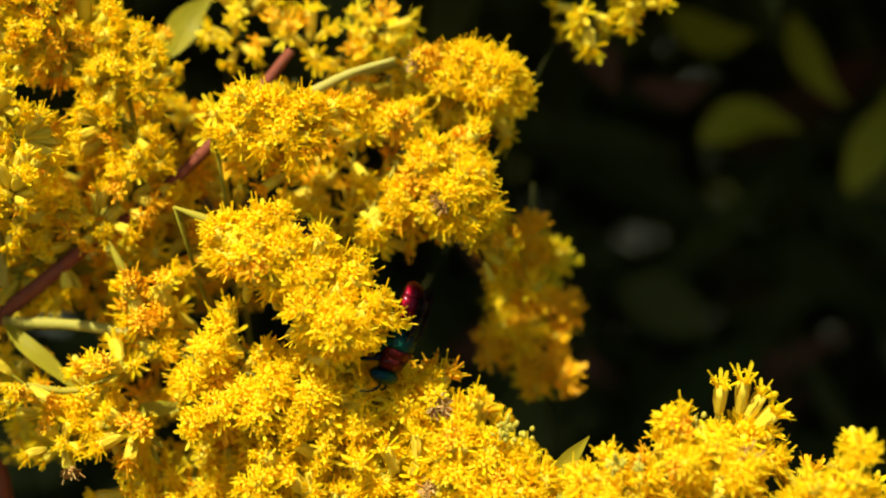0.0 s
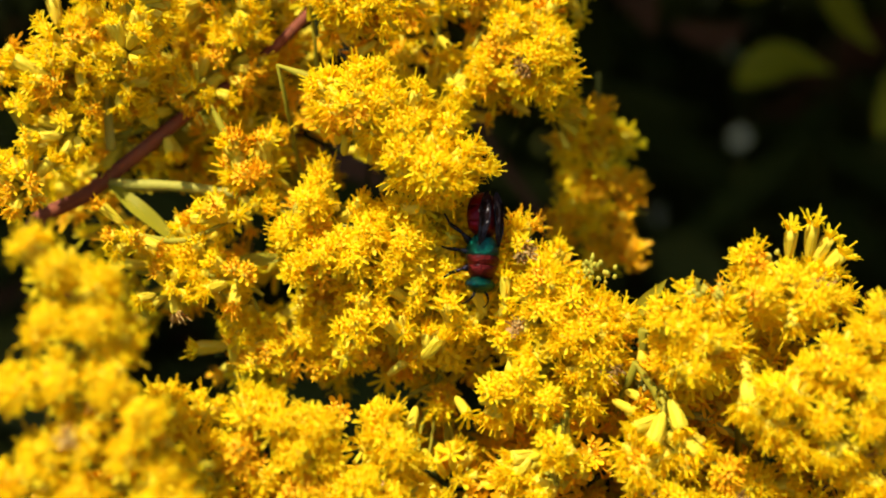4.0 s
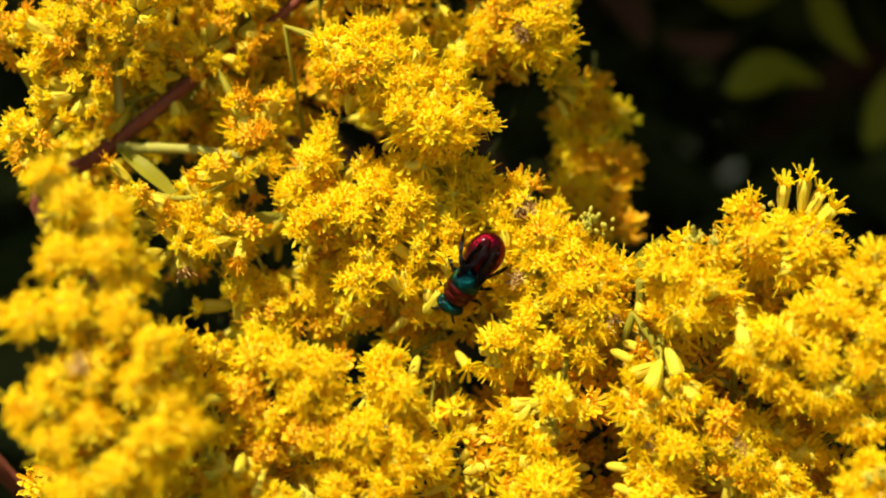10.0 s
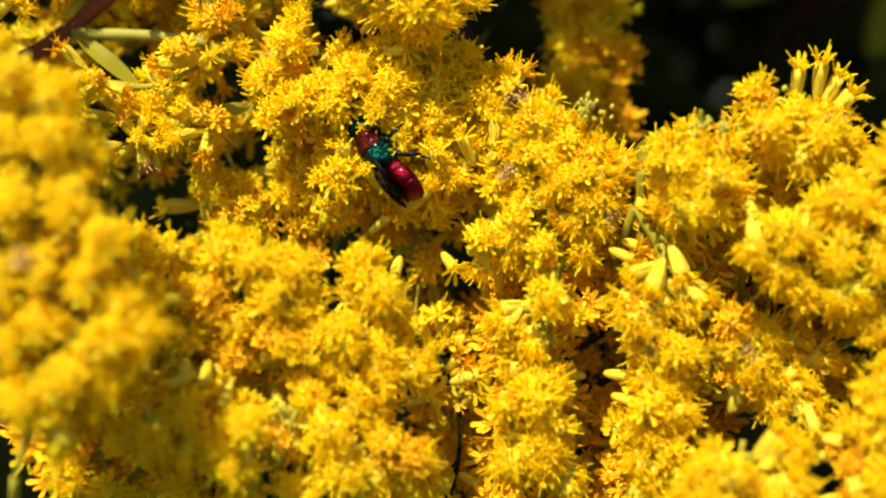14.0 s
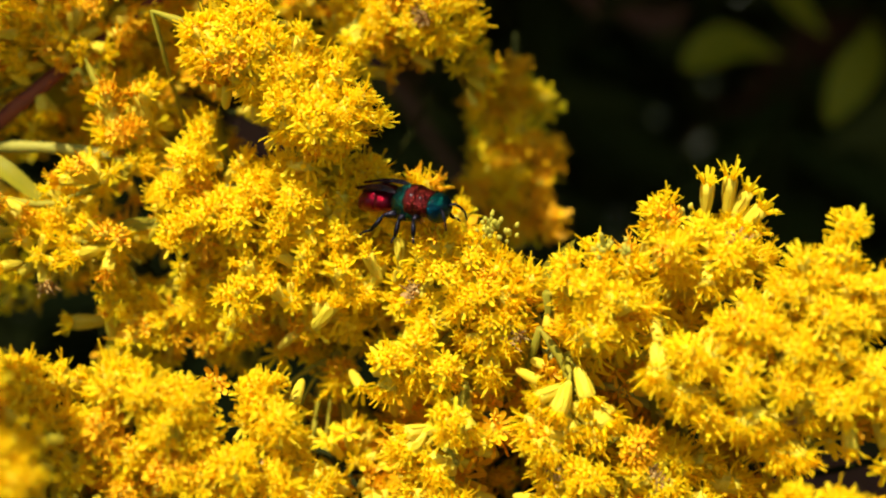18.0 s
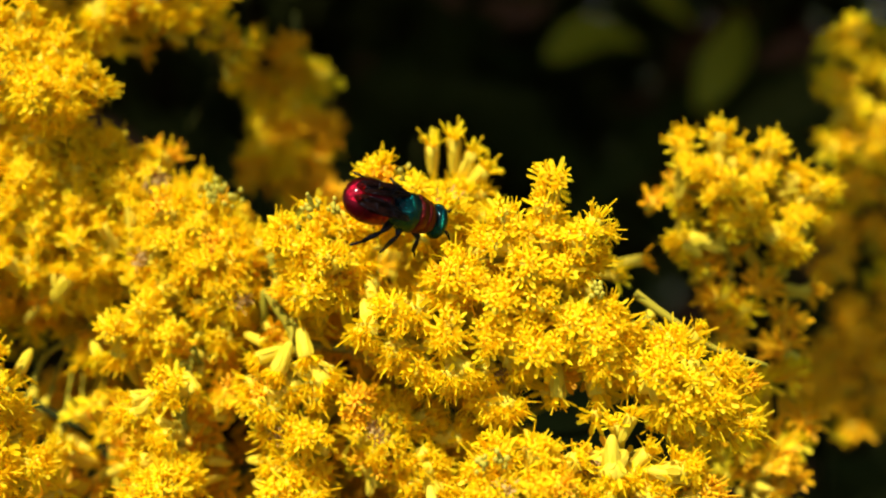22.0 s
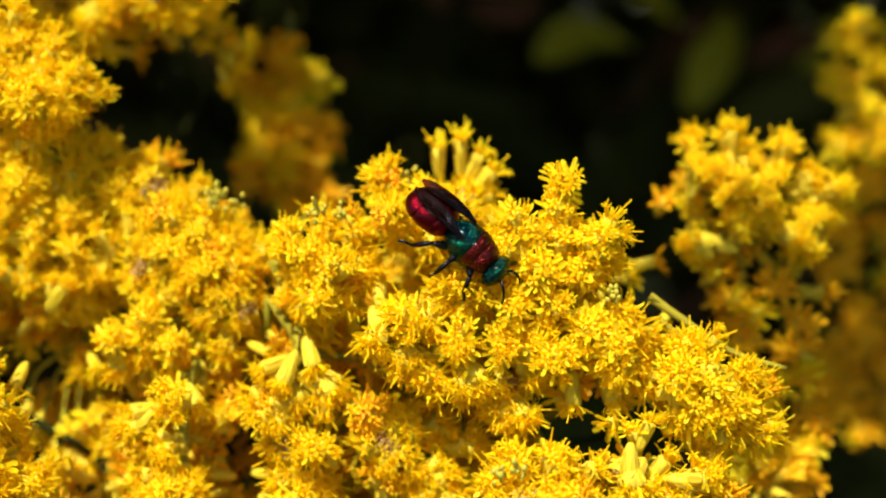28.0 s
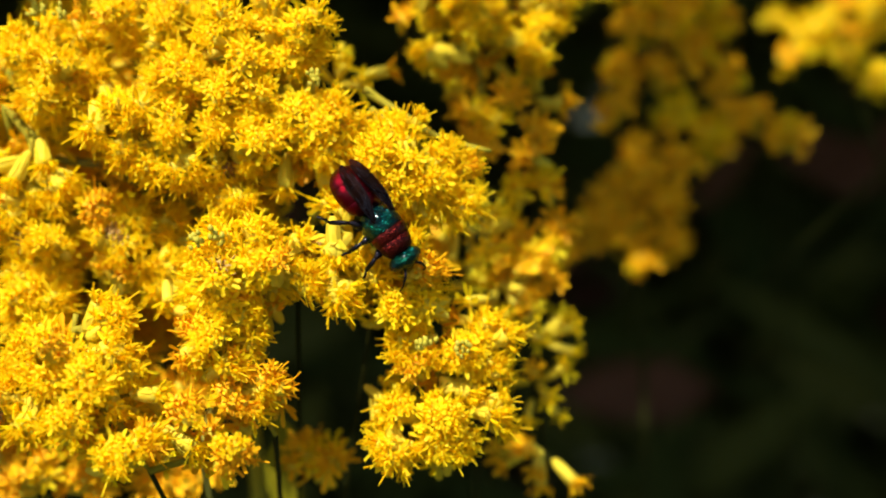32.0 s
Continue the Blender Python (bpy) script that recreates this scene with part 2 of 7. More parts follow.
def head_mesh(seed, kind):
    """One composite flower head about 3.5 mm long that points along +z. Slots: involucre, rays, disc."""
    r = random.Random(seed)
    m = Mesh()
    plain = kind.startswith("far")
    long = r.uniform(2.1, 2.6) * MM
    wide = r.uniform(0.42, 0.50) * MM
    if kind == "slim":
        long *= 1.2
    if kind == "half":
        wide *= 1.2
    rings = [(0.0, 0.3), (0.1, 0.62), (0.35, 0.88), (0.7, 0.95), (1.0, 1.0)]
    m.tube([(0, 0, long * s) for s, _ in rings], [wide * w for _, w in rings], 8, 0)
    # overlapping bracts, two rows
    for k in range(0 if plain else 5 if kind == "slim" else 8):
        a = 2 * math.pi * (k * 0.618 + r.random() * 0.06)
        o = Vector((math.cos(a), math.sin(a), 0))
        low = 0.18 if k % 2 else 0.42
        strap(m, o * wide * (0.80 if k % 2 else 0.95) + Vector((0, 0, long * low)), (o * 0.06 + Vector((0, 0, 1))).normalized(), o, long * 0.55, 0.42 * MM, 0.02, 0)
    count = r.randint(7, 9) if kind != "slim" else 7
    spread = {"open": 0.88, "half": 0.6, "spent": 0.75, "brown": 0.5, "slim": 0.42, "far": 0.9, "far_shade": 0.75}[kind]
    for k in range(count):
        a = 2 * math.pi * (k + r.uniform(-0.3, 0.3)) / count
        o = Vector((math.cos(a), math.sin(a), 0))
        tilt = spread * r.uniform(0.65, 1.3)
        way = (o * math.sin(tilt * 1.2) + Vector((0, 0, math.cos(tilt * 1.2)))).normalized()
        up = (Vector((0, 0, math.sin(tilt * 1.2))) - o * math.cos(tilt * 1.2)).normalized()
        length = r.uniform(0.66, 1.12) * MM * (1.3 if kind == "slim" or plain else 0.85 if kind in ("spent", "brown") else 1.0)
        strap(m, o * wide * 0.65 + Vector((0, 0, long * 0.97)), way, up, length, r.uniform(0.24, 0.32) * MM * (1.5 if plain else 1.0), r.uniform(-0.15, 0.25), 1)
    florets = 2 if plain else r.randint(3, 5)
    for k in range(florets):
        a = 2.4 * k + r.random() * 0.6
        d = wide * 0.9 * math.sqrt((k + 0.2) / florets)
        o = Vector((math.cos(a), math.sin(a), 0))
        foot = o * d * 0.8 + Vector((0, 0, long * 0.94))
        way = (o * 0.7 * d / wide + Vector((r.uniform(-0.15, 0.15), r.uniform(-0.15, 0.15), 1))).normalized()
        tall = r.uniform(0.45, 0.95) * MM
        m.tube([foot, foot + way * tall], [0.1 * MM, 0.17 * MM], 5, 2, False)
        side = way.orthogonal().normalized()
        top = foot + way * tall
        for q in range(5):
            b = 2 * math.pi * q / 5 + a
            w = Matrix.Rotation(b, 3, way) @ side
            c = way.cross(w)
            # narrow pointed lobes that bend outwards
            mid = top + w * 0.34 * MM + way * 0.10 * MM
            tip = top + w * r.uniform(0.44, 0.60) * MM + way * r.uniform(-0.12, 0.16) * MM
            m.add([top + w * 0.12 * MM - c * 0.07 * MM, mid - c * 0.085 * MM, tip, mid + c * 0.085 * MM, top + w * 0.12 * MM + c * 0.07 * MM], [(0, 1, 3, 4), (1, 2, 3)], 2)
        if r.random() < 0.8:
            tip = top + (way + Vector((r.uniform(-0.35, 0.35), r.uniform(-0.35, 0.35), 0))).normalized() * r.uniform(0.45, 1.05) * MM
            m.tube([top, tip], [0.065 * MM, 0.06 * MM], 3, 1, False)
    mats = {"spent": [CUP, SPENT_SHADE, SPENT_SHADE], "brown": [CUP, BROWN, BROWN], "far_shade": [CUP, SPENT_SHADE, SPENT_SHADE]}.get(kind, [CUP, RAY, DISC])
    return m.data("flower_head", mats)


HEADS = {k: [head_mesh(100 * i + s, k) for s in range(n)] for i, (k, n) in enumerate((("open", 9), ("half", 5), ("spent", 4), ("brown", 2), ("slim", 3), ("far", 4), ("far_shade", 4)))}
ARRAYS = {}


def arrays(me):
    """The vertices, corner loops, face sizes and face materials of a mesh."""
    if me.name not in ARRAYS:
        v = np.empty(len(me.vertices) * 3)
        me.vertices.foreach_get("co", v)
        mats = [me.materials[p.material_index] for p in me.polygons]
        ARRAYS[me.name] = (v.reshape(-1, 3), [tuple(p.vertices) for p in me.polygons], mats)
    return ARRAYS[me.name]


def joined(name, placed):
    """Many heads, each a mesh and a pose, as one mesh."""
    mats = [CUP, RAY, DISC, SPENT_SHADE, BROWN]
    verts, faces, index, k = [], [], [], 0
    for me, m in placed:
        v, f, fm = arrays(me)
        a = np.array(m)
        verts.append(v @ a[:3, :3].T + a[:3, 3])
        faces += [tuple(i + k for i in q) for q in f]
        index += [mats.index(x) for x in fm]
        k += len(v)
    me = bpy.data.meshes.new(name)
    me.from_pydata(np.concatenate(verts).tolist(), [], faces)
    for x in mats:
        me.materials.append(x)
    me.polygons.foreach_set("material_index", index)
    me.polygons.foreach_set("use_smooth", [True] * len(faces))
    return me


# ---- the wasp's way: seconds, place (plan millimetres), head direction, back direction ----
WASP_ROWS = [
    (0, (-3.22, 95.50, -6.73), (-0.339, 0.000, -0.941), (0.90, -0.40, -0.15)),
    (0.5, (-1.67, 95.60, -8.42), (-0.453, 0.000, -0.891), (0.85, -0.45, -0.2)),
    (1, (-2.61, 95.70, -9.17), (-0.199, 0.000, -0.980), (0.95, -0.30, -0.05)),
    (1.5, (-3.08, 95.80, -9.71), (-0.098, 0.000, -0.995), (0.93, -0.36, -0.02)),
    (2, (-2.84, 95.90, -9.71), (-0.012, 0.000, -1.000), (0.93, -0.37, 0.0)),
    (2.5, (-3.70, 96.00, -10.70), (0.000, 0.000, -1.000), (0.88, -0.48, 0.0)),
    (4.5, (-3.85, 95.00, -12.31), (0.000, 0.000, -1.000), (0.30, -0.95, 0.0)),
    (4.8, (-4.37, 94.90, -13.49), (0.458, 0.000, -0.889), (0.003, -1.000, 0.002)),
    (5, (-6.04, 94.83, -16.10), (0.719, -0.288, -0.633), (-0.623, -0.669, -0.404)),
    (5.2, (-6.82, 94.77, -19.65), (0.824, -0.137, -0.549), (-0.516, -0.583, -0.628)),
    (5.5, (-5.87, 94.67, -16.98), (0.964, 0.000, -0.264), (-0.189, -0.698, -0.691)),
    (6, (-6.07, 94.50, -16.77), (0.959, 0.000, -0.283), (-0.175, -0.786, -0.593)),
    (6.5, (-5.46, 94.50, -16.31), (0.932, 0.000, 0.362), (0.028, -0.997, -0.072)),
    (7, (-5.11, 94.50, -16.48), (0.800, 0.420, 0.420), (0.426, -0.888, -0.176)),
    (7.5, (-4.86, 94.50, -17.08), (0.800, 0.420, 0.420), (0.405, -0.904, -0.139)),
    (8, (-5.02, 94.50, -16.94), (0.800, 0.420, 0.420), (0.436, -0.888, -0.145)),
    (8.5, (-4.81, 94.50, -17.15), (0.800, 0.420, 0.420), (0.406, -0.910, -0.085)),
    (9, (-4.84, 94.50, -16.75), (0.953, 0.000, 0.303), (0.036, -0.993, -0.112)),
    (9.3, (-4.57, 94.56, -18.01), (0.798, 0.000, -0.602), (-0.011, -1.000, -0.015)),
    (9.6, (-4.69, 94.62, -16.61), (0.423, 0.000, -0.906), (-0.009, -1.000, -0.004)),
    (10, (-5.06, 94.70, -18.37), (-0.500, 0.450, -0.740), (-0.035, -0.980, -0.195)),
    (10.5, (-4.99, 94.80, -18.69), (-0.580, 0.420, -0.680), (-0.057, -0.982, -0.181)),
    (11, (-4.99, 94.90, -18.49), (-0.600, 0.420, -0.660), (-0.066, -0.980, -0.188)),
    (11.5, (-4.82, 95.00, -18.26), (-0.620, 0.400, -0.660), (-0.069, -0.980, -0.184)),
    (12, (-5.74, 96.00, -17.63), (-0.991, 0.000, -0.132), (0.016, -0.993, -0.117)),
    (12.2, (-9.34, 96.08, -18.56), (-0.871, 0.000, 0.492), (-0.254, -0.856, -0.451)),
    (12.5, (-7.51, 96.20, -20.82), (-0.845, 0.000, 0.534), (-0.378, -0.706, -0.599)),
    (13, (-8.90, 96.40, -19.72), (-0.628, 0.000, 0.778), (-0.651, -0.548, -0.525)),
    (13.5, (-9.61, 96.60, -19.51), (-0.550, 0.200, 0.800), (-0.780, -0.420, -0.450)),
    (14, (-10.80, 96.80, -17.56), (-0.620, 0.250, 0.720), (-0.750, -0.400, -0.500)),
    (14.5, (-12.41, 97.00, -17.22), (-0.265, 0.000, 0.964), (-0.472, -0.872, -0.130)),
    (16.5, (-5.09, 95.00, -14.79), (0.680, 0.450, 0.550), (-0.274, -0.903, 0.330)),
    (17, (-3.75, 94.00, -13.18), (0.760, 0.500, 0.320), (-0.250, -0.600, 0.700)),
    (17.3, (-4.96, 93.75, -13.16), (1.000, 0.000, 0.000), (0.000, -0.609, 0.793)),
    (17.6, (-4.25, 93.50, -12.48), (0.999, 0.000, -0.040), (0.032, -0.610, 0.792)),
    (18, (-1.72, 93.00, -11.78), (0.740, -0.640, -0.120), (-0.047, -0.439, 0.897)),
    (18.5, (3.22, 91.50, -12.62), (0.867, 0.000, -0.498), (0.393, -0.614, 0.685)),
    (19, (7.75, 90.00, -13.29), (0.886, 0.000, -0.463), (0.415, -0.446, 0.793)),
    (19.5, (12.19, 88.50, -13.37), (0.846, -0.368, 0.386), (-0.510, -0.345, 0.788)),
    (20, (12.67, 87.00, -12.63), (0.300, -0.945, 0.060), (-0.467, -0.144, 0.873)),
    (20.3, (14.35, 86.50, -13.53), (0.900, 0.000, -0.436), (0.366, -0.544, 0.755)),
    (20.6, (15.88, 86.00, -13.36), (0.940, 0.000, -0.342), (0.276, -0.591, 0.758)),
    (21, (17.68, 85.00, -15.74), (0.751, 0.520, -0.231), (0.100, -0.950, 0.220)),
    (21.5, (18.77, 84.50, -15.59), (0.839, 0.520, -0.104), (0.100, -0.950, 0.220)),
    (22, (18.66, 84.50, -16.05), (0.762, 0.520, -0.219), (0.100, -0.950, 0.220)),
    (23, (19.19, 84.50, -16.71), (0.783, 0.520, -0.196), (0.100, -0.950, 0.220)),
    (24, (19.11, 84.50, -16.67), (0.765, 0.520, -0.217), (0.100, -0.950, 0.220)),
    (25, (19.00, 84.50, -16.70), (0.783, 0.520, -0.195), (0.100, -0.950, 0.220)),
    (25.5, (19.00, 84.50, -16.70), (0.787, 0.520, -0.191), (0.100, -0.950, 0.220)),
    (27.5, (19.88, 83.70, -16.80), (0.908, 0.000, -0.420), (0.305, -0.688, 0.658)),
    (27.8, (22.46, 83.58, -17.32), (0.785, 0.000, -0.620), (0.374, -0.798, 0.473)),
    (28, (22.00, 83.50, -17.68), (0.701, 0.000, -0.713), (0.408, -0.820, 0.401)),
    (28.2, (23.02, 83.47, -16.56), (0.808, 0.000, -0.589), (0.307, -0.853, 0.422)),
    (28.5, (23.98, 83.44, -19.64), (0.806, 0.000, -0.591), (0.259, -0.899, 0.353)),
    (28.8, (26.86, 83.40, -23.99), (0.859, 0.000, -0.513), (0.046, -0.996, 0.077)),
    (29, (30.06, 83.38, -26.10), (0.842, 0.000, -0.539), (-0.051, -0.996, -0.080)),
    (29.2, (32.64, 81.50, -27.25), (0.818, 0.000, -0.575), (-0.056, -0.995, -0.080)),
    (29.5, (32.15, 80.80, -27.86), (0.713, 0.000, -0.701), (0.019, -1.000, 0.019)),
    (29.8, (31.25, 80.80, -30.73), (0.386, 0.000, -0.922), (0.023, -1.000, 0.009)),
    (30, (31.37, 80.80, -29.33), (0.471, 0.000, -0.882), (0.141, -0.987, 0.075)),
    (30.5, (31.54, 80.80, -29.66), (0.530, 0.000, -0.848), (0.132, -0.988, 0.083)),
    (31, (31.50, 80.80, -30.05), (0.546, 0.000, -0.838), (0.134, -0.987, 0.087)),
    (31.5, (34.72, 80.80, -30.28), (0.561, 0.000, -0.828), (0.346, -0.909, 0.234)),
    (32, (35.77, 80.80, -32.60), (0.527, 0.000, -0.850), (0.386, -0.891, 0.239)),
]


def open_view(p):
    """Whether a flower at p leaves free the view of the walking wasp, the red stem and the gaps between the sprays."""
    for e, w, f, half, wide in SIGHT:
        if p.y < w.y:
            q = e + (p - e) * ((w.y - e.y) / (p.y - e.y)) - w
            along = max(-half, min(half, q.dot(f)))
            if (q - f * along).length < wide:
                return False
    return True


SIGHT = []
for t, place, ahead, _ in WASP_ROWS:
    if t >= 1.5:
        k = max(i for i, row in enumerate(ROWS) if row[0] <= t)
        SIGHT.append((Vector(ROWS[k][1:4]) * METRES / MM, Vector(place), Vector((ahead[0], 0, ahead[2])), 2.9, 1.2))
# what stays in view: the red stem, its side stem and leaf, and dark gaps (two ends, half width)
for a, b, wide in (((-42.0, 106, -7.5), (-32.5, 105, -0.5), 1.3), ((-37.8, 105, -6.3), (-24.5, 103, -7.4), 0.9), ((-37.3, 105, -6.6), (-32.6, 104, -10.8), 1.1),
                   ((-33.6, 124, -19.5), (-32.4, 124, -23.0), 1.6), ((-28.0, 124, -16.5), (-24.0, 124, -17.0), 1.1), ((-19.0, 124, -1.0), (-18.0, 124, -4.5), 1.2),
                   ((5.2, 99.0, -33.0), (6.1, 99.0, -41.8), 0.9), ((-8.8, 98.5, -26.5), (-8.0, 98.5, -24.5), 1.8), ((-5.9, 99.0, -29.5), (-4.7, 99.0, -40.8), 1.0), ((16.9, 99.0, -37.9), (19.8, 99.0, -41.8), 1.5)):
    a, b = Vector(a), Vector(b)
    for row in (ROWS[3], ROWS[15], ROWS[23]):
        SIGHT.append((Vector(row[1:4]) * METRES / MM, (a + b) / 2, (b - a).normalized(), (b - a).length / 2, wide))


# ---- plants ----
RNG = random.Random(7)
TAKEN = {}
WAITING = {}
HUBS = {}
SPRAYS = []
TUFTS = 0.24
SUNWARD = Vector((-0.15, -0.5, 0.6)).normalized()


def ground_under(x, y):
    """The plan point straight below (x, y, 0) on the ground, in millimetres."""
    p = BASE @ (Vector((x, y, -40)) * MM)
    p.z = 0
    return (BASE.inverted() @ p) / MM


def plant(x, y, label, hub=None, thick=1.5, mat=None):
    """An Empty where the plant's stem leaves the ground; its parts are placed from there."""
    foot = ground_under(x, y)
    ob = new("goldenrod", None)
    ob.empty_display_size = 0.02
    ob.matrix_basis = BASE @ Matrix.Translation(foot * MM)
    tagged(ob, label, "goldenrod", "goldenrod plants")
    WAITING[ob] = (foot, [])
    mat = mat or LIME_STEM
    if hub:
        HUBS[ob] = Vector(hub)
        stalk(ob, [foot, foot.lerp(Vector(hub), 0.5) + Vector((-6, 4, 0)), foot.lerp(Vector(hub), 0.85) + Vector((-2, 2, 0)), Vector(hub)], thick, mat, "stem", n=30)
    return ob


def stalk(owner, pts, thick, mat, name="stem", label="", n=18):
    """A stem through the given points (millimetres), thinner towards its end."""
    foot, _ = WAITING[owner]
    line = [(p - foot) * MM for p in curve([Vector(p) for p in pts], n)]
    m = Mesh()
    m.tube(line, [thick * MM * (1 - 0.55 * i / n) * (1 + 0.06 * RNG.uniform(-1, 1)) for i in range(n + 1)], 8, 0)
    return part(name, m.data(name, [mat]), owner, label)


def free_spot(p, gap):
    cell = tuple(int(math.floor(c / 2.4)) for c in p)
    for i in (-1, 0, 1):
        for j in (-1, 0, 1):
            for k in (-1, 0, 1):
                for q in TAKEN.get((cell[0] + i, cell[1] + j, cell[2] + k), ()):
                    if (q - p).length < gap:
                        return False
    TAKEN.setdefault(cell, []).append(p)
    return True


def raceme(owner, pts, radius, dense, orange=0.03, gap=0.95, far=False):
    """A flowering branch through the given points: its stem, side twigs out to the radius, and a fan of heads on each twig."""
    foot, heads = WAITING[owner]
    pts = [Vector(p) for p in pts]
    length = sum((b - a).length for a, b in zip(pts, pts[1:]))
    n = max(8, int(length))
    line = curve(pts, n)
    m = Mesh()
    m.tube([(p - foot) * MM for p in line], [(0.38 - 0.2 * i / n) * MM for i in range(n + 1)], 6, 0)
    hub = HUBS.get(owner)
    if hub:
        lead = curve([hub, hub.lerp(pts[0], 0.55) + Vector((0, 7, -3)), pts[0]], 8)
        m.tube([(p - foot) * MM for p in lead], [(0.2 if hub.y > 110 else 0.32) * MM] * 9, 6, 1)
    mine, knots = [], []
    twigs = max(2, int(length * dense * max(0.6, radius / 3.0) * TUFTS))
    lobes = max(1, round(length / 3.6))
    sides = []
    for j in range(lobes):
        b = Vector((RNG.gauss(0, 1), RNG.gauss(-0.45, 0.7), RNG.gauss(-0.1, 1)))
        sides.append(b.normalized())
    for j in range(twigs):
        for attempt in range(4):
            # the twigs crowd into lobes along the branch
            lobe = j % lobes
            s = min(n - 0.01, max(0, (0.08 + 0.86 * (lobe + 0.5 - 0.5 * (lobes - 1 - 2 * lobe) / max(1, lobes - 1)) / lobes + RNG.gauss(0, 0.24) / lobes) * n))
            i = int(s)
            p = line[i].lerp(line[i + 1], s - i)
            t = (line[i + 1] - line[i]).normalized()
            a = sides[lobe] * 1.1 + Vector((RNG.gauss(0, 0.75), RNG.gauss(-0.3, 0.6), RNG.gauss(-0.05, 0.75)))
            a = (a - t * a.dot(t) * 0.6).normalized()
            reach = max(0.2, radius - 2.4) * RNG.uniform(0.2, 1.7) * (1 - 0.3 * (s / n) ** 3)
            knot = p + (a + t * 0.35).normalized() * reach
            if all((knot - q).length > 1.9 for q in knots):
                break
        knots.append(knot)
        m.tube([(q - foot) * MM for q in (p, (p + knot) / 2 + a * 0.15, knot)], [0.26 * MM, 0.22 * MM, 0.2 * MM], 5, 0, False)
        stale = orange * RNG.choice((0.3, 0.6, 1.0, 2.0))
        axis = (a + t * 0.2 + SUNWARD * 0.25).normalized()
        turned = axis.to_track_quat("Z", "Y").to_matrix()
        count = RNG.randint(5, 8) if far else RNG.randint(8, 14)
        scale = RNG.uniform(0.88, 1.08)
        start = RNG.uniform(0, 6.28)
        for k in range(count):
            # the heads of a fan stand evenly over a cap, the outer ones leaning away
            off = 1.35 * math.sqrt((k + 0.3) / count) + RNG.uniform(-0.12, 0.12)
            az = start + 2.4 * k + RNG.uniform(-0.25, 0.25)
            d = turned @ Vector((math.sin(off) * math.cos(az), math.sin(off) * math.sin(az), math.cos(off)))
            way = (d + UP * 0.08 + Vector((RNG.gauss(0, 0.12), RNG.gauss(0, 0.12), RNG.gauss(0, 0.12)))).normalized()
            base = knot + d * RNG.choice((0.2, 0.4, 0.6, 0.8, 1.4)) + t * RNG.uniform(-0.3, 0.3)
            size = scale * RNG.uniform(0.88, 1.12)
            x = RNG.random()
            tip = base + way * 1.9 * size
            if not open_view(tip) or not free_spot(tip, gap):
                continue
            kind = "spent" if x < stale else "brown" if x < stale + 0.004 else "half" if x > 0.66 else "open"
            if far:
                kind = "far_shade" if x < stale else "far"
            me = RNG.choice(HEADS[kind])
            spin = Matrix.Rotation(RNG.uniform(0, 6.28), 4, "Z")
            turn = way.to_track_quat("Z", "Y").to_matrix().to_4x4()
            mine.append((abs(tip.y - 87) - 2.0 * a.dot(Vector((-0.1, -0.8, 0.5))), me, Matrix.Translation((base - foot) * MM) @ turn @ spin @ Matrix.Scale(size, 4)))
            m.tube([(q - foot) * MM for q in (knot, base + way * 0.2)], [0.14 * MM, 0.17 * MM], 4, 0, False)
    # far branches and all leads get the stem colour darkened for shade
    ob = part("raceme", m.data("raceme", [SHADE_DARK_STEM if far else LIME_STEM, SHADE_DARK_STEM]), owner)
    heads += [(rank, ob, me, pose_) for rank, me, pose_ in mine]
    return ob


def spray(owner, pts):
    """A flowering branch through the given points (millimetres), to be filled by tuft()."""
    branch = (owner, curve([Vector(p) for p in pts], 6 * len(pts)), [])
    SPRAYS.append(branch)
    return branch


def tuft(branch, place, radius, degrees=None, kind=""):
    """A clump of heads: where its face lies, its radius, and the way it points (degrees up from the right; none: outwards to the light)."""
    branch[2].append((Vector(place), radius, degrees, kind))


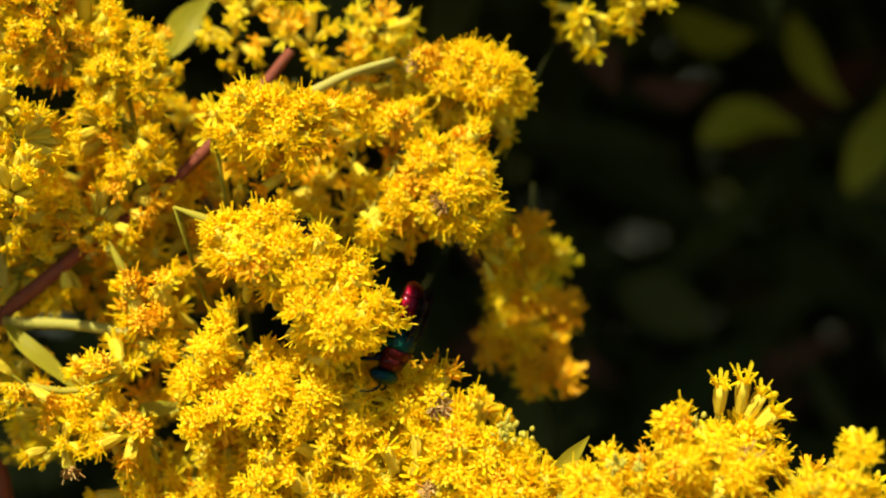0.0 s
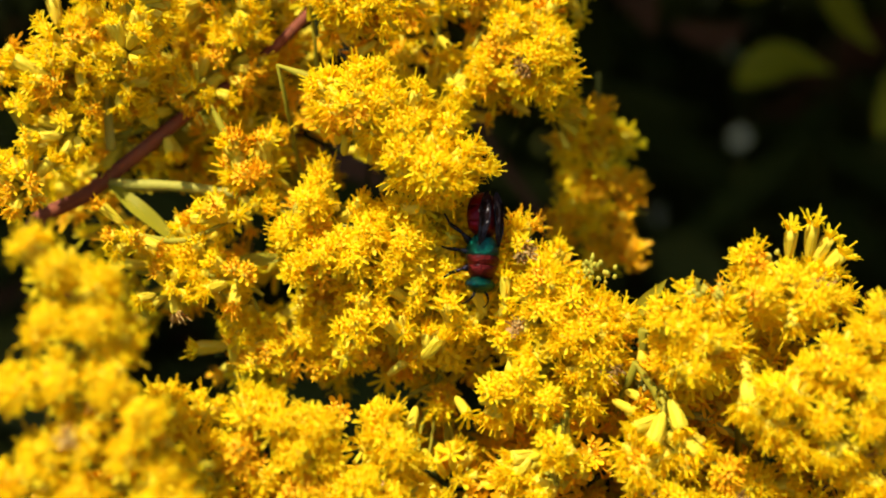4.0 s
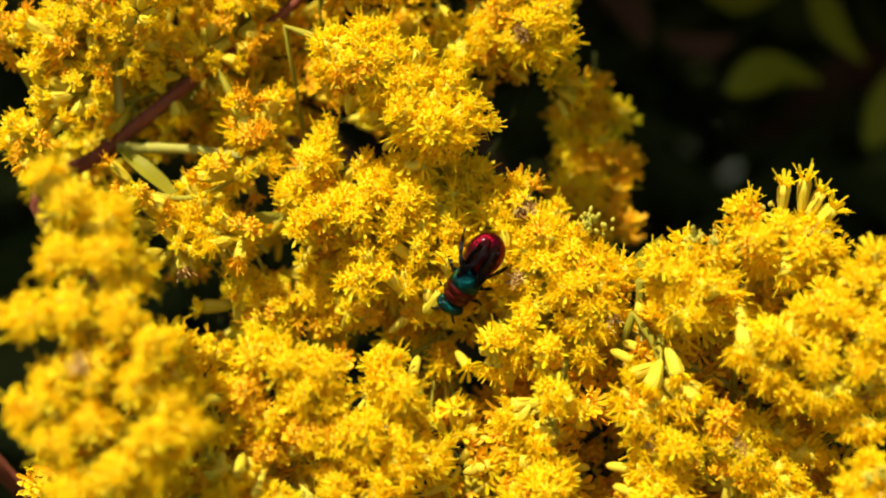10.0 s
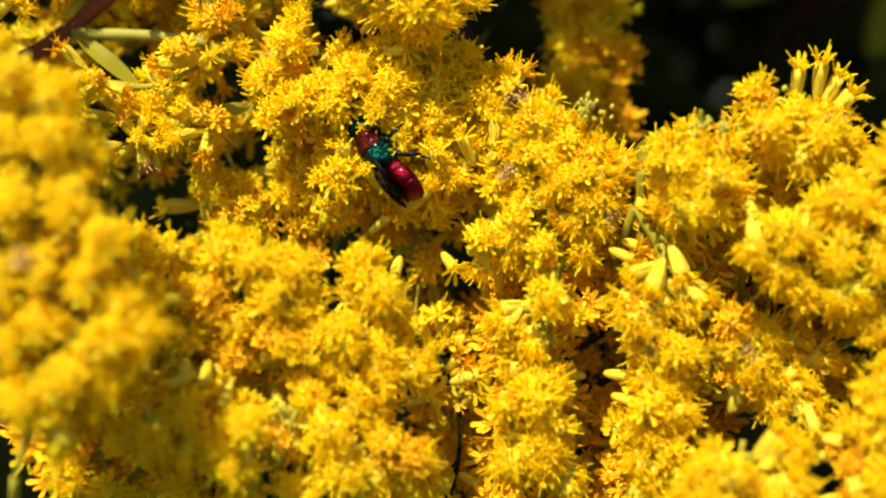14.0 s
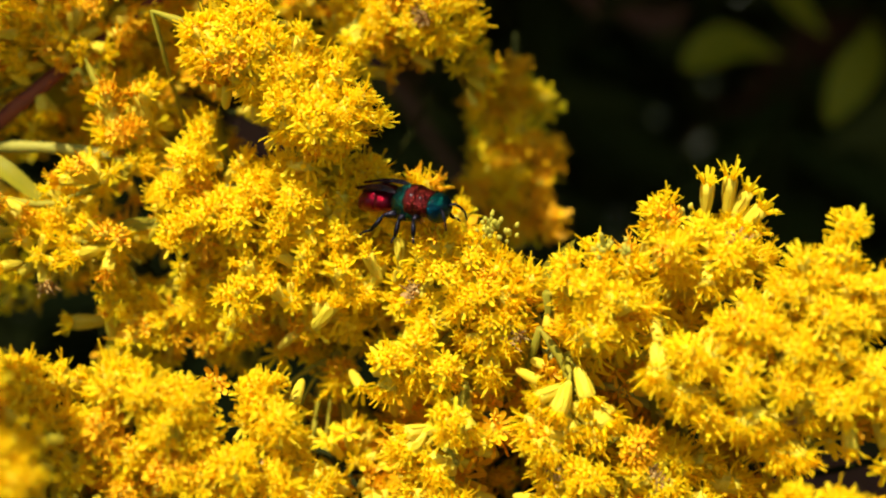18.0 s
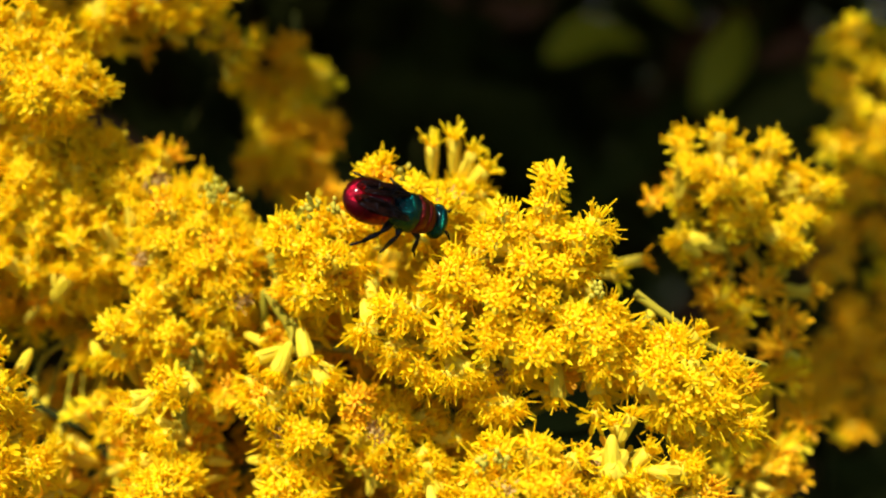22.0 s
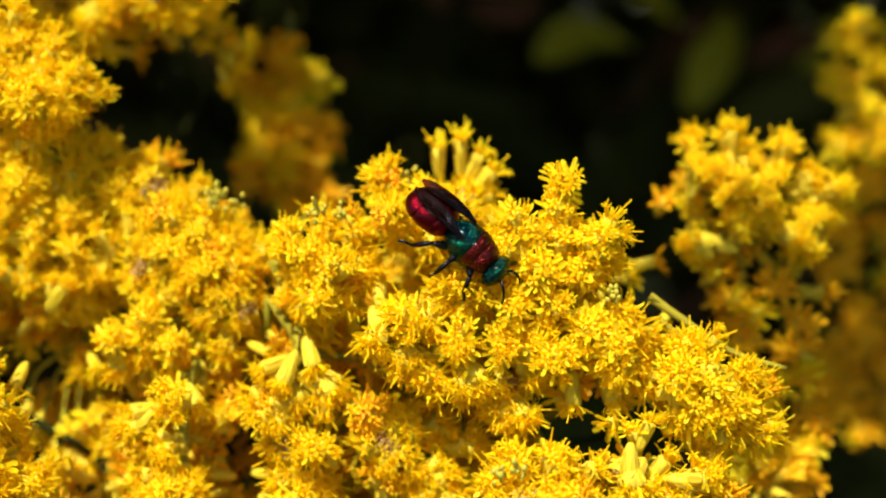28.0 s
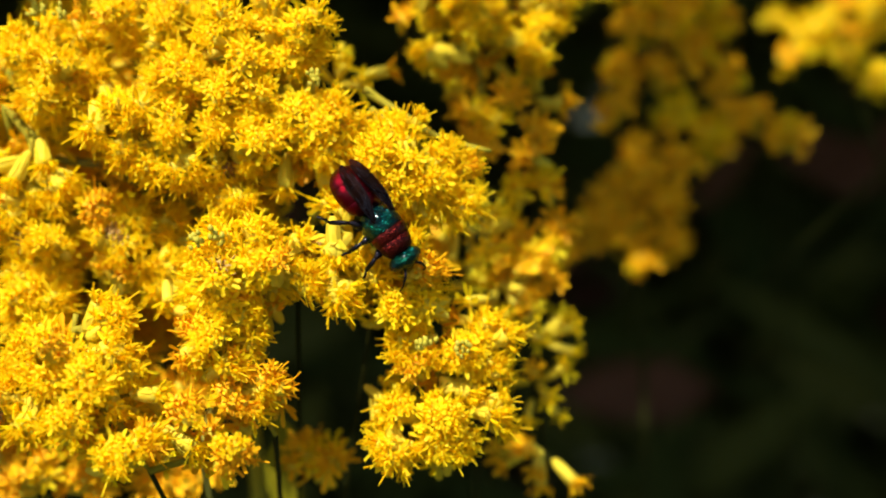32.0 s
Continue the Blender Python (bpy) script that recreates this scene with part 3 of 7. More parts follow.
def fill(branch):
    """Grow the branch: its axis, a twig to each clump, and the heads that fan out over the clump's face."""
    owner, line, tufts = branch
    foot, heads = WAITING[owner]
    m = Mesh()
    n = len(line) - 1
    m.tube([(p - foot) * MM for p in line], [(0.42 - 0.2 * i / n) * min(1.0, 0.3 + 0.2 * i) * MM for i in range(n + 1)], 6, 0)
    hub = HUBS.get(owner)
    if hub:
        lead = curve([hub, hub.lerp(line[0], 0.55) + Vector((0, 7, -3)), line[0]], 8)
        m.tube([(p - foot) * MM for p in lead], [(0.2 if hub.y > 110 else 0.34) * MM] * 9, 6, 1 if owner is low else 0)
    mine = []
    for place, radius, degrees, kind in tufts:
        if degrees is None:
            axis = Vector((RNG.gauss(0, 0.22), -0.85, 0.38 + RNG.gauss(0, 0.2)))
        else:
            a = radians(degrees)
            axis = Vector((math.cos(a), -0.5, math.sin(a) + 0.1))
        axis.normalize()
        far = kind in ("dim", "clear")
        root = place - axis * (2.6 + 0.4 * radius)
        start = min(line, key=lambda p: (p - root).length)
        m.tube([(q - foot) * MM for q in curve([start, start.lerp(root, 0.55) + UP * 0.3, root], 5)], [0.30 * MM, 0.28 * MM, 0.26 * MM, 0.24 * MM, 0.22 * MM, 0.2 * MM], 5, 0, False)
        turned = axis.to_track_quat("Z", "Y").to_matrix()
        count = max(3, round((1.5 if kind == "tubes" else 1.1 if far else 2.4) * radius * radius + 1.5))
        wide = 0.75 if kind == "tubes" else 1.65
        az0 = RNG.uniform(0, 6.28)
        # dim clumps are mostly orange: shade put into the colour of rear flowers
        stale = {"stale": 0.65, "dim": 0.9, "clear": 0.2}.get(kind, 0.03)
        for k in range(count):
            off = wide * math.sqrt((k + 0.25) / count) + RNG.uniform(-0.12, 0.12)
            az = az0 + 2.4 * k + RNG.uniform(-0.25, 0.25)
            d = turned @ Vector((math.sin(off) * math.cos(az), math.sin(off) * math.sin(az), math.cos(off)))
            tip = place - axis * 0.35 * radius + d * radius * RNG.uniform(0.7, 1.12)
            way = (tip - root + d * 1.2 + UP * 0.1 + Vector((RNG.gauss(0, 0.2), RNG.gauss(0, 0.2), RNG.gauss(0, 0.2)))).normalized()
            size = RNG.uniform(1.0, 1.25)
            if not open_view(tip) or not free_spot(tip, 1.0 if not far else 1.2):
                continue
            x = RNG.random()
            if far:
                sort = "far_shade" if x < stale else "far"
            else:
                sort = "spent" if x < stale else "brown" if x < stale + 0.006 else "half" if x > (0.5 if kind == "tubes" else 0.72) else "open"
            base = tip - way * 3.1 * size
            me = RNG.choice(HEADS[sort])
            turn = way.to_track_quat("Z", "Y").to_matrix().to_4x4()
            mine.append((abs(tip.y - 87) - 2.0 * axis.dot(SUNWARD), me, Matrix.Translation((base - foot) * MM) @ turn @ Matrix.Rotation(RNG.uniform(0, 6.28), 4, "Z") @ Matrix.Scale(size, 4)))
            if (base - root).length > 0.3:
                m.tube([(q - foot) * MM for q in (root, root.lerp(base, 0.6) + way * 0.1, base + way * 0.15)], [0.15 * MM, 0.14 * MM, 0.16 * MM], 4, 0, False)
        # a few heads deeper in the clump, some orange to paint shade in gaps
        for k in range(0 if far else 3):
            tip = root + Vector((RNG.gauss(0, 1.0), RNG.uniform(0.2, 1.8), RNG.gauss(-0.4, 1.0)))
            way = (axis + Vector((RNG.gauss(0, 0.5), -0.5, RNG.gauss(0, 0.5)))).normalized()
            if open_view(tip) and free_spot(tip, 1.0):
                turn = way.to_track_quat("Z", "Y").to_matrix().to_4x4()
                mine.append((60.0, RNG.choice(HEADS["far_shade" if RNG.random() < 0.3 else "far"]), Matrix.Translation((tip - way * 3.0 - foot) * MM) @ turn))
    ob = part("raceme", m.data("raceme", [SHADE_DARK_STEM if tufts[0][3] in ("dim", "clear") else LIME_STEM, SHADE_DARK_STEM]), owner)
    heads += [(rank, ob, me, pose_) for rank, me, pose_ in mine]


def horn(owner, base, tip):
    """One long narrow head that stands free, from its base to its tip."""
    foot, heads = WAITING[owner]
    base, tip = Vector(base), Vector(tip)
    base += Vector((RNG.gauss(0, 0.25), 0, RNG.uniform(-0.6, 0.2)))
    tip += Vector((RNG.gauss(0, 0.4), RNG.gauss(0, 0.5), RNG.gauss(-0.1, 0.3)))
    m = Mesh()
    m.tube([(q - foot) * MM for q in (base - (tip - base) * 0.4, base + (tip - base) * 0.1)], [0.2 * MM, 0.25 * MM], 5, 0)
    ob = part("raceme", m.data("raceme", [LIME_STEM]), owner)
    thick = RNG.uniform(1.1, 1.5)
    turn = (tip - base).to_track_quat("Z", "Y").to_matrix().to_4x4()
    heads.append((0.0, ob, RNG.choice(HEADS["slim"]), Matrix.Translation((base - foot) * MM) @ turn @ Matrix.Diagonal((thick, thick, (tip - base).length / 4.1, 1))))


def bud_mesh():
    bm = bmesh.new()
    bmesh.ops.create_uvsphere(bm, u_segments=8, v_segments=6, radius=MM, matrix=Matrix.Diagonal((1, 1, 1.35, 1)))
    for v in bm.verts:
        # narrower towards the tip
        v.co.x *= 1 - 0.18 * v.co.z / MM
        v.co.y *= 1 - 0.18 * v.co.z / MM
    me = bpy.data.meshes.new("bud")
    bm.to_mesh(me)
    bm.free()
    me.materials.append(BUD)
    me.polygons.foreach_set("use_smooth", [True] * len(me.polygons))
    return me


BUD_MESH = bud_mesh()


def bud_knot(owner, place, toward, seed, count=9):
    """A knot of tiny unopened buds at a branch tip, each on its own."""
    foot, _ = WAITING[owner]
    r = random.Random(seed)
    way = Vector(toward).normalized()
    for k in range(int(count * 1.8)):
        o = Vector((r.gauss(0, 0.3), r.gauss(0, 0.25), r.gauss(0, 0.28)))
        p = (Vector(place) + o + way * r.uniform(0, 0.8) - foot) * MM
        lean = (way + o * 0.5).normalized()
        one = part("bud", BUD_MESH, owner, "tiny pale green unopened bud")
        one.matrix_basis = Matrix.Translation(p) @ lean.to_track_quat("Z", "Y").to_matrix().to_4x4() @ Matrix.Scale(r.uniform(0.14, 0.21), 4)


def finish(owner, most=300):
    """Hang the heads on their racemes: the ones nearest to the wasp's way singly, the rest joined, a mesh for each raceme."""
    foot, heads = WAITING[owner]
    heads.sort(key=lambda h: h[0])
    rest = {}
    for k, (_, ob, me, m) in enumerate(heads):
        if k < most:
            one = new("flower_bud" if me.name.startswith("flower_bud") else "flower_head", me)
            one.parent = ob
            one.matrix_basis = m
        else:
            rest.setdefault(ob, []).append((me, m))
    for ob, placed in rest.items():
        tagged(part("blossom", joined("blossom", placed), ob), kind="stuff")


def blade(owner, pts, width, mat, name="leaf", label="", curl=0.25):
    """A lance-shaped leaf along the given midrib (millimetres), folded a little along it."""
    foot, _ = WAITING[owner]
    n = 10
    line = curve([Vector(p) for p in pts], n)
    verts, faces = [], []
    for i, p in enumerate(line):
        s = i / n
        way = (line[min(i + 1, n)] - line[max(i - 1, 0)]).normalized()
        side = way.cross(Vector((0.25, -0.9, 0.35))).normalized()
        out = side.cross(way)
        w = width / 2 * (math.sin(math.pi * (0.05 + 0.95 * s) ** 0.85) ** 1.15 + 0.02)
        for d in (-1, -0.5, 0, 0.5, 1):
            verts.append((p + side * w * d + out * (curl * w * abs(d)) - foot) * MM)
    for i in range(n):
        for k in range(4):
            faces.append((i * 5 + k, i * 5 + k + 1, i * 5 + k + 6, i * 5 + k + 5))
    m = Mesh()
    m.add(verts, faces, 0)
    m.tube([(p - foot) * MM for p in line], [0.12 * width * MM * 0.35 * (1 - 0.8 * i / n) for i in range(n + 1)], 5, 0)
    return part(name, m.data(name, [mat]), owner, label)


# ---- ground ----
g = Mesh()
R = 400.0
steps = 24
gv = []
for i in range(steps + 1):
    for j in range(steps + 1):
        x, y = (2 * i / steps - 1), (2 * j / steps - 1)
        x, y = R * x * abs(x) ** 3, R * y * abs(y) ** 3
        near = math.exp(-(x * x + y * y) / 30)
        gv.append((x, y, -0.01 * near * noise.noise((x * 3, y * 3, 0))))
gf = [(i * (steps + 1) + j, (i + 1) * (steps + 1) + j, (i + 1) * (steps + 1) + j + 1, i * (steps + 1) + j + 1) for i in range(steps) for j in range(steps)]
g.add(gv, gf, 0)
tagged(new("ground", g.data("ground", [SOIL])), "dark bare soil with leaf litter under the weeds", "ground", kind="structure")


# ---- weeds behind: a shaded stand of leafy stems ----
def weed(x, y, tall, leafy_from, seed, n=26, long=55.0):
    """A tall leafy weed: a ribbed stem with alternate lance leaves from a given height (plan millimetres) upward."""
    r = random.Random(seed)
    foot = ground_under(x, y)
    ob = new("weed", None)
    ob.matrix_basis = BASE @ Matrix.Translation(foot * MM)
    tagged(ob, "tall dark green leafy weed in the shade", "weed", "weeds behind the goldenrod")
    WAITING[ob] = (foot, [])
    mid = Vector((x + r.uniform(-10, 10), y, -40))
    top = mid + UP * (tall + 40) + Vector((r.uniform(-60, 60), r.uniform(-15, 15), 0))
    line = [foot, (foot + mid) / 2 + Vector((r.uniform(-15, 15), 0, 0)), mid, (mid + top) / 2 + Vector((r.uniform(-8, 8), 0, 0)), top]
    stalk(ob, line, 1.0, SHADE_DARK_STEM, n=24)
    c = curve(line, 60)
    spots = [p for p in c if (p - foot).dot(UP) > (mid - foot).dot(UP) + 40 + leafy_from]
    for k in range(n):
        p = spots[int(k / n * (len(spots) - 1))]
        a = 2.4 * k + r.uniform(-0.3, 0.3)
        o = Vector((math.cos(a), math.sin(a), 0))
        ll = long * r.uniform(0.7, 1.2)
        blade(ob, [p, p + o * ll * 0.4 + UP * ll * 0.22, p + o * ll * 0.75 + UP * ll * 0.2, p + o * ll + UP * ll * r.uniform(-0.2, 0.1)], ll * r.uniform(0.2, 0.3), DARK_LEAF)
    return ob


for k in range(8):
    weed(-130 + 380 * ((k * 0.618 + 0.1) % 1), 270 + 60 * ((k * 0.387) % 1), RNG.uniform(260, 420), 70 + 0.28 * 130 * ((k * 0.387) % 1), 40 + k, 26, 62)


def thicket():
    """The shaded depth of the stand: thousands of dull leaves on crossing twigs, from the ground to above the flowers."""
    r = random.Random(5)
    m = Mesh()
    for k in range(40000):
        z = r.uniform(-1050, 520)
        x = r.uniform(-520, 640)
        y = 330 + 60 * noise.noise((x * 0.006, z * 0.006, 3.0)) + 800 * r.random() ** 1.4
        if k % 6 == 0:
            # added leafy roof, leaning forward out of view, to shade the depth behind
            x, y = r.uniform(-330, 460), r.uniform(135, 430)
            z = 66 + 0.12 * y + 110 * r.random() ** 1.5 + 25 * noise.noise((x * 0.008, y * 0.008, 7.0))
        # the stand is lower and ragged towards its edges
        high = 480 * (1 - 0.55 * ((x - 60) / 580) ** 2 - 0.35 * ((y - 620) / 560) ** 2) + 130 * noise.noise((x * 0.007, y * 0.007, 1.0))
        round_ = abs((x - 60) / 580) ** 2.2 + abs((y - 620) / 510) ** 2.2
        if z > high or round_ > 1 + 0.3 * noise.noise((x * 0.006, y * 0.006, z * 0.004)):
            continue
        p = Vector((x, y, z))
        if (BASE @ (p * MM)).z < 0.02:
            continue
        a = r.uniform(0, 6.28)
        way = Vector((math.cos(a), math.sin(a) * 0.6, r.uniform(-0.9, 0.5))).normalized()
        side = way.cross(Vector((r.gauss(0, 0.5), -1, r.gauss(0, 0.6)))).normalized()
        out = side.cross(way)
        ll, w = r.uniform(30, 85), r.uniform(7, 20)
        q = [p, p + way * ll * 0.3 - side * w / 2, p + way * ll * 0.3 - out * w * 0.15, p + way * ll * 0.3 + side * w / 2,
             p + way * ll * 0.7 - side * w * 0.4 - out * 2, p + way * ll * 0.7 - out * (2 + w * 0.15), p + way * ll * 0.7 + side * w * 0.4 - out * 2, p + way * ll - out * 6]
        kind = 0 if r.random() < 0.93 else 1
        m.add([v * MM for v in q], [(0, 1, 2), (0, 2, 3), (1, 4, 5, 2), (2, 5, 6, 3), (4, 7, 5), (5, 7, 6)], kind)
    # upright stems, and branches that carry the added shading roof
    for k in range(90):
        x, y = r.uniform(-430, 550), 350 + 720 * r.random()
        foot = ground_under(x, y)
        top = Vector((x + r.uniform(-60, 60), y + r.uniform(-40, 40), r.uniform(0, 260)))
        m.tube([q * MM for q in curve([foot, foot.lerp(top, 0.5) + Vector((r.uniform(-30, 30), r.uniform(-30, 30), 0)), top], 8)], [2.2 * MM] * 9, 5, 2)
    for k in range(36):
        x = r.uniform(-300, 430)
        start = Vector((x, 430, r.uniform(-60, 40)))
        tip = Vector((x + r.uniform(-60, 60), r.uniform(140, 300), r.uniform(100, 180)))
        m.tube([q * MM for q in curve([start, start.lerp(tip, 0.4) + Vector((0, 20, 60)), tip], 8)], [(1.8 - 0.14 * i) * MM for i in range(9)], 5, 2)
    ob = new("thicket", m.data("thicket", [DARK_LEAF, DRY_LEAF, SHADE_DARK_STEM]))
    ob.matrix_basis = BASE
    tagged(ob, "dark shaded thicket of dull green leaves", "thicket", kind="stuff")


thicket()


def overhang():
    """An added leafy weed stem, out of view overhead; it keeps the plants behind in broken shade."""
    r = random.Random(21)
    foot = ground_under(190, 10)
    ob = new("weed", None)
    ob.matrix_basis = BASE @ Matrix.Translation(foot * MM)
    tagged(ob, "added unseen leafy weed stem that shades the plants behind", "weed")
    WAITING[ob] = (foot, [])
    top = [foot, foot.lerp(Vector((180, 12, 60)), 0.6), Vector((150, 14, 95)), Vector((70, 36, 122)), Vector((-10, 40, 124)), Vector((-56, 40, 112))]
    stalk(ob, top, 2.2, SHADE_DARK_STEM, n=40)
    # where the shade falls: along the light's slope, from side to side, leaves in it, their length
    spots = [(101, 160, 11, 130, 170, 14), (160, 310, 30, 230, 260, 22), (67, 79, 34, 62, 26, 8), (86, 102, 52, 130, 60, 12)]
    for s0, s1, x0, x1, count, short in spots:
        for k in range(count):
            s, x, z = r.uniform(s0, s1), r.uniform(x0, x1), r.uniform(104, 132)
            if (x < 22 and s < 124) or (x > 68 and 103 < s < 116):
                continue
            p = Vector((x - 0.373 * z, s - 0.80 * z, z))
            a = r.uniform(0, 6.28)
            o = Vector((math.cos(a), math.sin(a) * 0.7, 0))
            ll = r.uniform(1.0, 1.7) * short
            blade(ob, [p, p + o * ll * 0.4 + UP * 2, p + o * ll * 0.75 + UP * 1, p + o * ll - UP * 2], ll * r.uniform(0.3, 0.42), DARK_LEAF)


overhang()

# ---- goldenrod ----
left = plant(-60, 110, "goldenrod with a reddish stem and dense yellow sprays")
upper = plant(-30, 112, "goldenrod with loose high yellow sprays", (-18, 124, -28), 0.8, SHADE_DARK_STEM)
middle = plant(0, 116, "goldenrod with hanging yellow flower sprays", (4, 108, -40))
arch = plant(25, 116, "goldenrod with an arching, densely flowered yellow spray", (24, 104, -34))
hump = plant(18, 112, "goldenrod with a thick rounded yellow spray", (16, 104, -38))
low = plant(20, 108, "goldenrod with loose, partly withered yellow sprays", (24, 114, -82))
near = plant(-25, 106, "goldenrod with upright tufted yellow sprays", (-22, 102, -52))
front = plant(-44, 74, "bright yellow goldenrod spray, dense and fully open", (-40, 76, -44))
behind = plant(10, 124, "slender goldenrod standing in half shade", (12, 122, -22), 0.7, SHADE_DARK_STEM)
right_tall = plant(44, 106, "upright goldenrod with open yellow branchlets", (44, 111, -48), 0.7, SHADE_DARK_STEM)
right_far = plant(70, 136, "tall goldenrod in full flower beside dark weeds", (66, 134, -50), 0.7, SHADE_DARK_STEM)
raceme(left, [(-20.4, 110, -11.6), (-11.7, 107, -12.7), (-4.4, 105, -15.3), (1.7, 105, -18.6), (7.2, 104, -21.5)], 3.6, 2.2, orange=.35, gap=1.2, far=True)
raceme(left, [(-29.7, 113, -22.5), (-20.7, 111, -21.7), (-11.8, 108, -21.3), (-5, 107, -23.4)], 3.6, 2.2, orange=.35, gap=1.2, far=True)
raceme(left, [(-26.6, 114, -17.8), (-19.7, 112, -19), (-12, 110, -17.5), (-6.6, 109, -19.7)], 3.6, 2.2, orange=.35, gap=1.2, far=True)
raceme(left, [(-36.4, 114, -14.4), (-30.7, 113, -14), (-25.6, 112, -16.3), (-24, 112, -18.4)], 3.6, 2.2, orange=.35, gap=1.2, far=True)
raceme(left, [(-34.8, 103, -14.2), (-29.5, 102, -13.8), (-24.9, 101, -15.8), (-23.5, 101, -17.8)], 1.7, 1.5, orange=.3)
raceme(upper, [(-19.2, 105, 10.8), (-14.7, 104, 9.7), (-12.7, 104, 7)], 3.6, 2.2, orange=.35, gap=1.2, far=True)
raceme(upper, [(-6.4, 112, 16.2), (-1.8, 113, 16.6), (1.9, 114, 15.4), (4.6, 114, 13.3)], 3.6, 2.2, orange=.35, gap=1.2, far=True)
raceme(upper, [(-9.3, 109, 10.7), (-4.3, 109, 8.1), (-1.2, 109, 4.6), (2.3, 109, 0.6)], 3.6, 2.2, orange=.35, gap=1.2, far=True)
raceme(upper, [(-20.7, 113, 20.5), (-13.8, 113, 18.4), (-9.7, 114, 18.6), (-6.6, 114, 21.2)], 3.6, 2.2, orange=.35, gap=1.2, far=True)
raceme(upper, [(-13.8, 113, 15.8), (-10.6, 112, 8.4), (-9, 111, 4.2), (-7.9, 110, 0.6)], 3.6, 2.2, orange=.35, gap=1.2, far=True)
raceme(left, [(-40.3, 115, 21.4), (-34.9, 115, 18.7), (-29.8, 116, 15.7), (-28.2, 116, 10.3)], 3.6, 2.2, orange=.35, gap=1.2, far=True)
raceme(left, [(-37.4, 104, 20.3), (-32.5, 104, 17.9), (-28, 105, 15.2), (-26.5, 105, 10.3)], 4.4, 2.8, orange=.3)
raceme(left, [(-38.8, 108, 12.6), (-36.8, 108, 8.1), (-37.3, 108, 3.1)], 3.6, 2.2, orange=.35, gap=1.2, far=True)
raceme(left, [(-35.8, 97, 12.2), (-34, 97, 8.2), (-34.4, 97, 3.6)], 2.6, 2.2)
raceme(left, [(-40.4, 117, -3.2), (-35, 117, -1), (-31.2, 117, 2.8), (-27.4, 117, 5.5)], 3.6, 2.2, orange=.35, gap=1.2, far=True)
raceme(left, [(-37.6, 106, -1.9), (-32.7, 106, 0), (-29.2, 106, 3.5), (-25.8, 106, 6)], 3.8, 2.5, orange=.4)
raceme(left, [(-25.4, 113, 11.6), (-22.8, 113, 6.9), (-23.6, 112, 1.1), (-27, 111, -4.1), (-26.5, 111, -7.7)], 3.6, 2.2, orange=.35, gap=1.2, far=True)
raceme(left, [(-43.6, 114, 6.4), (-42.6, 114, -1), (-39.7, 115, 2.2)], 3.6, 2.2, orange=.35, gap=1.2, far=True)
raceme(left, [(-40.4, 103, 6.7), (-39.4, 103, 0), (-36.9, 104, 2.9)], 4.0, 2.2, orange=.3)
raceme(upper, [(12.5, 114, 23.3), (15.7, 114, 22.3), (18.8, 114, 23.3)], 3.6, 2.2, orange=.35, gap=1.2, far=True)
raceme(left, [(-44, 118, -6.5), (-36.4, 118, -4.3), (-28.7, 118, -2.1)], 3.8, 1.8, orange=.5,far=True)
raceme(left, [(-37.4, 116, 6), (-30.4, 116, 7.6), (-23.9, 116, 5.4), (-19.1, 116, 6)], 3.4, 1.8, orange=.5,far=True)
raceme(left, [(-29.3, 118, 18.1), (-24.9, 118, 13.8), (-22.1, 118, 7.7)], 3.2, 1.6, orange=.5,far=True)
raceme(left, [(-33.3, 120, 0.3), (-26.4, 120, -2), (-18.4, 120, -0.9), (-13.8, 120, -3.3)], 3.8, 1.7, orange=.6,far=True)
raceme(left, [(-47.2, 117, -7.4), (-41.7, 117, -10.3), (-37.9, 117, -17.6)], 3.0, 1.2, orange=.5,far=True)
raceme(left, [(-48.4, 102, 4.1), (-45.8, 102, 0), (-43.7, 102, -4.1), (-43.9, 101, -6.7)], 3.2, 2.2, orange=.3)
raceme(left, [(-43.7, 105, 3.2), (-40, 105, 0.6), (-37.5, 105, 3.2)], 2.8, 2.0, orange=.3)
raceme(middle, [(2.5, 105, -16.6), (5.6, 103, -19.2), (7.5, 102, -22), (8.5, 102, -25.5)], 3.6, 2.2, orange=.35, gap=1.2, far=True)
raceme(middle, [(-0.1, 105, -21.9), (-0.4, 104, -23.9), (0.8, 103, -26.9)], 3.6, 2.2, orange=.35, gap=1.2, far=True)
raceme(middle, [(9.1, 104, -37.2), (10, 103, -42.1), (9.3, 102, -46.9)], 3.6, 2.2, orange=.35, gap=1.2, far=True)
raceme(middle, [(-12.5, 103, -29.8), (-6.5, 102, -33.8), (-4.6, 101, -39.6), (-5.6, 100, -46.3)], 3.6, 1.6, orange=.45,far=True)
raceme(middle, [(9.6, 103, -21), (7.6, 103, -28), (7.5, 103, -34)], 2.6, 1.0, orange=.45,far=True)
raceme(hump, [(12.1, 103, -23), (16, 102, -21.1), (19, 102, -19.6), (20.2, 102, -18.9)], 3.6, 2.2, orange=.35, gap=1.2, far=True)
raceme(arch, [(7.1, 100, -21.4), (10.9, 99, -20.6), (14.1, 98, -22.4), (16.3, 98, -25.2)], 3.6, 2.2, orange=.35, gap=1.2, far=True)
raceme(arch, [(19.1, 97, -23.9), (22.6, 96, -24.4), (25.8, 96, -22.8), (29.3, 96, -20.7)], 3.6, 2.2, orange=.35, gap=1.2, far=True)
raceme(arch, [(28.5, 96, -22.6), (31.4, 97, -21.6), (33.2, 98, -20.8)], 3.6, 2.2, orange=.35, gap=1.2, far=True)
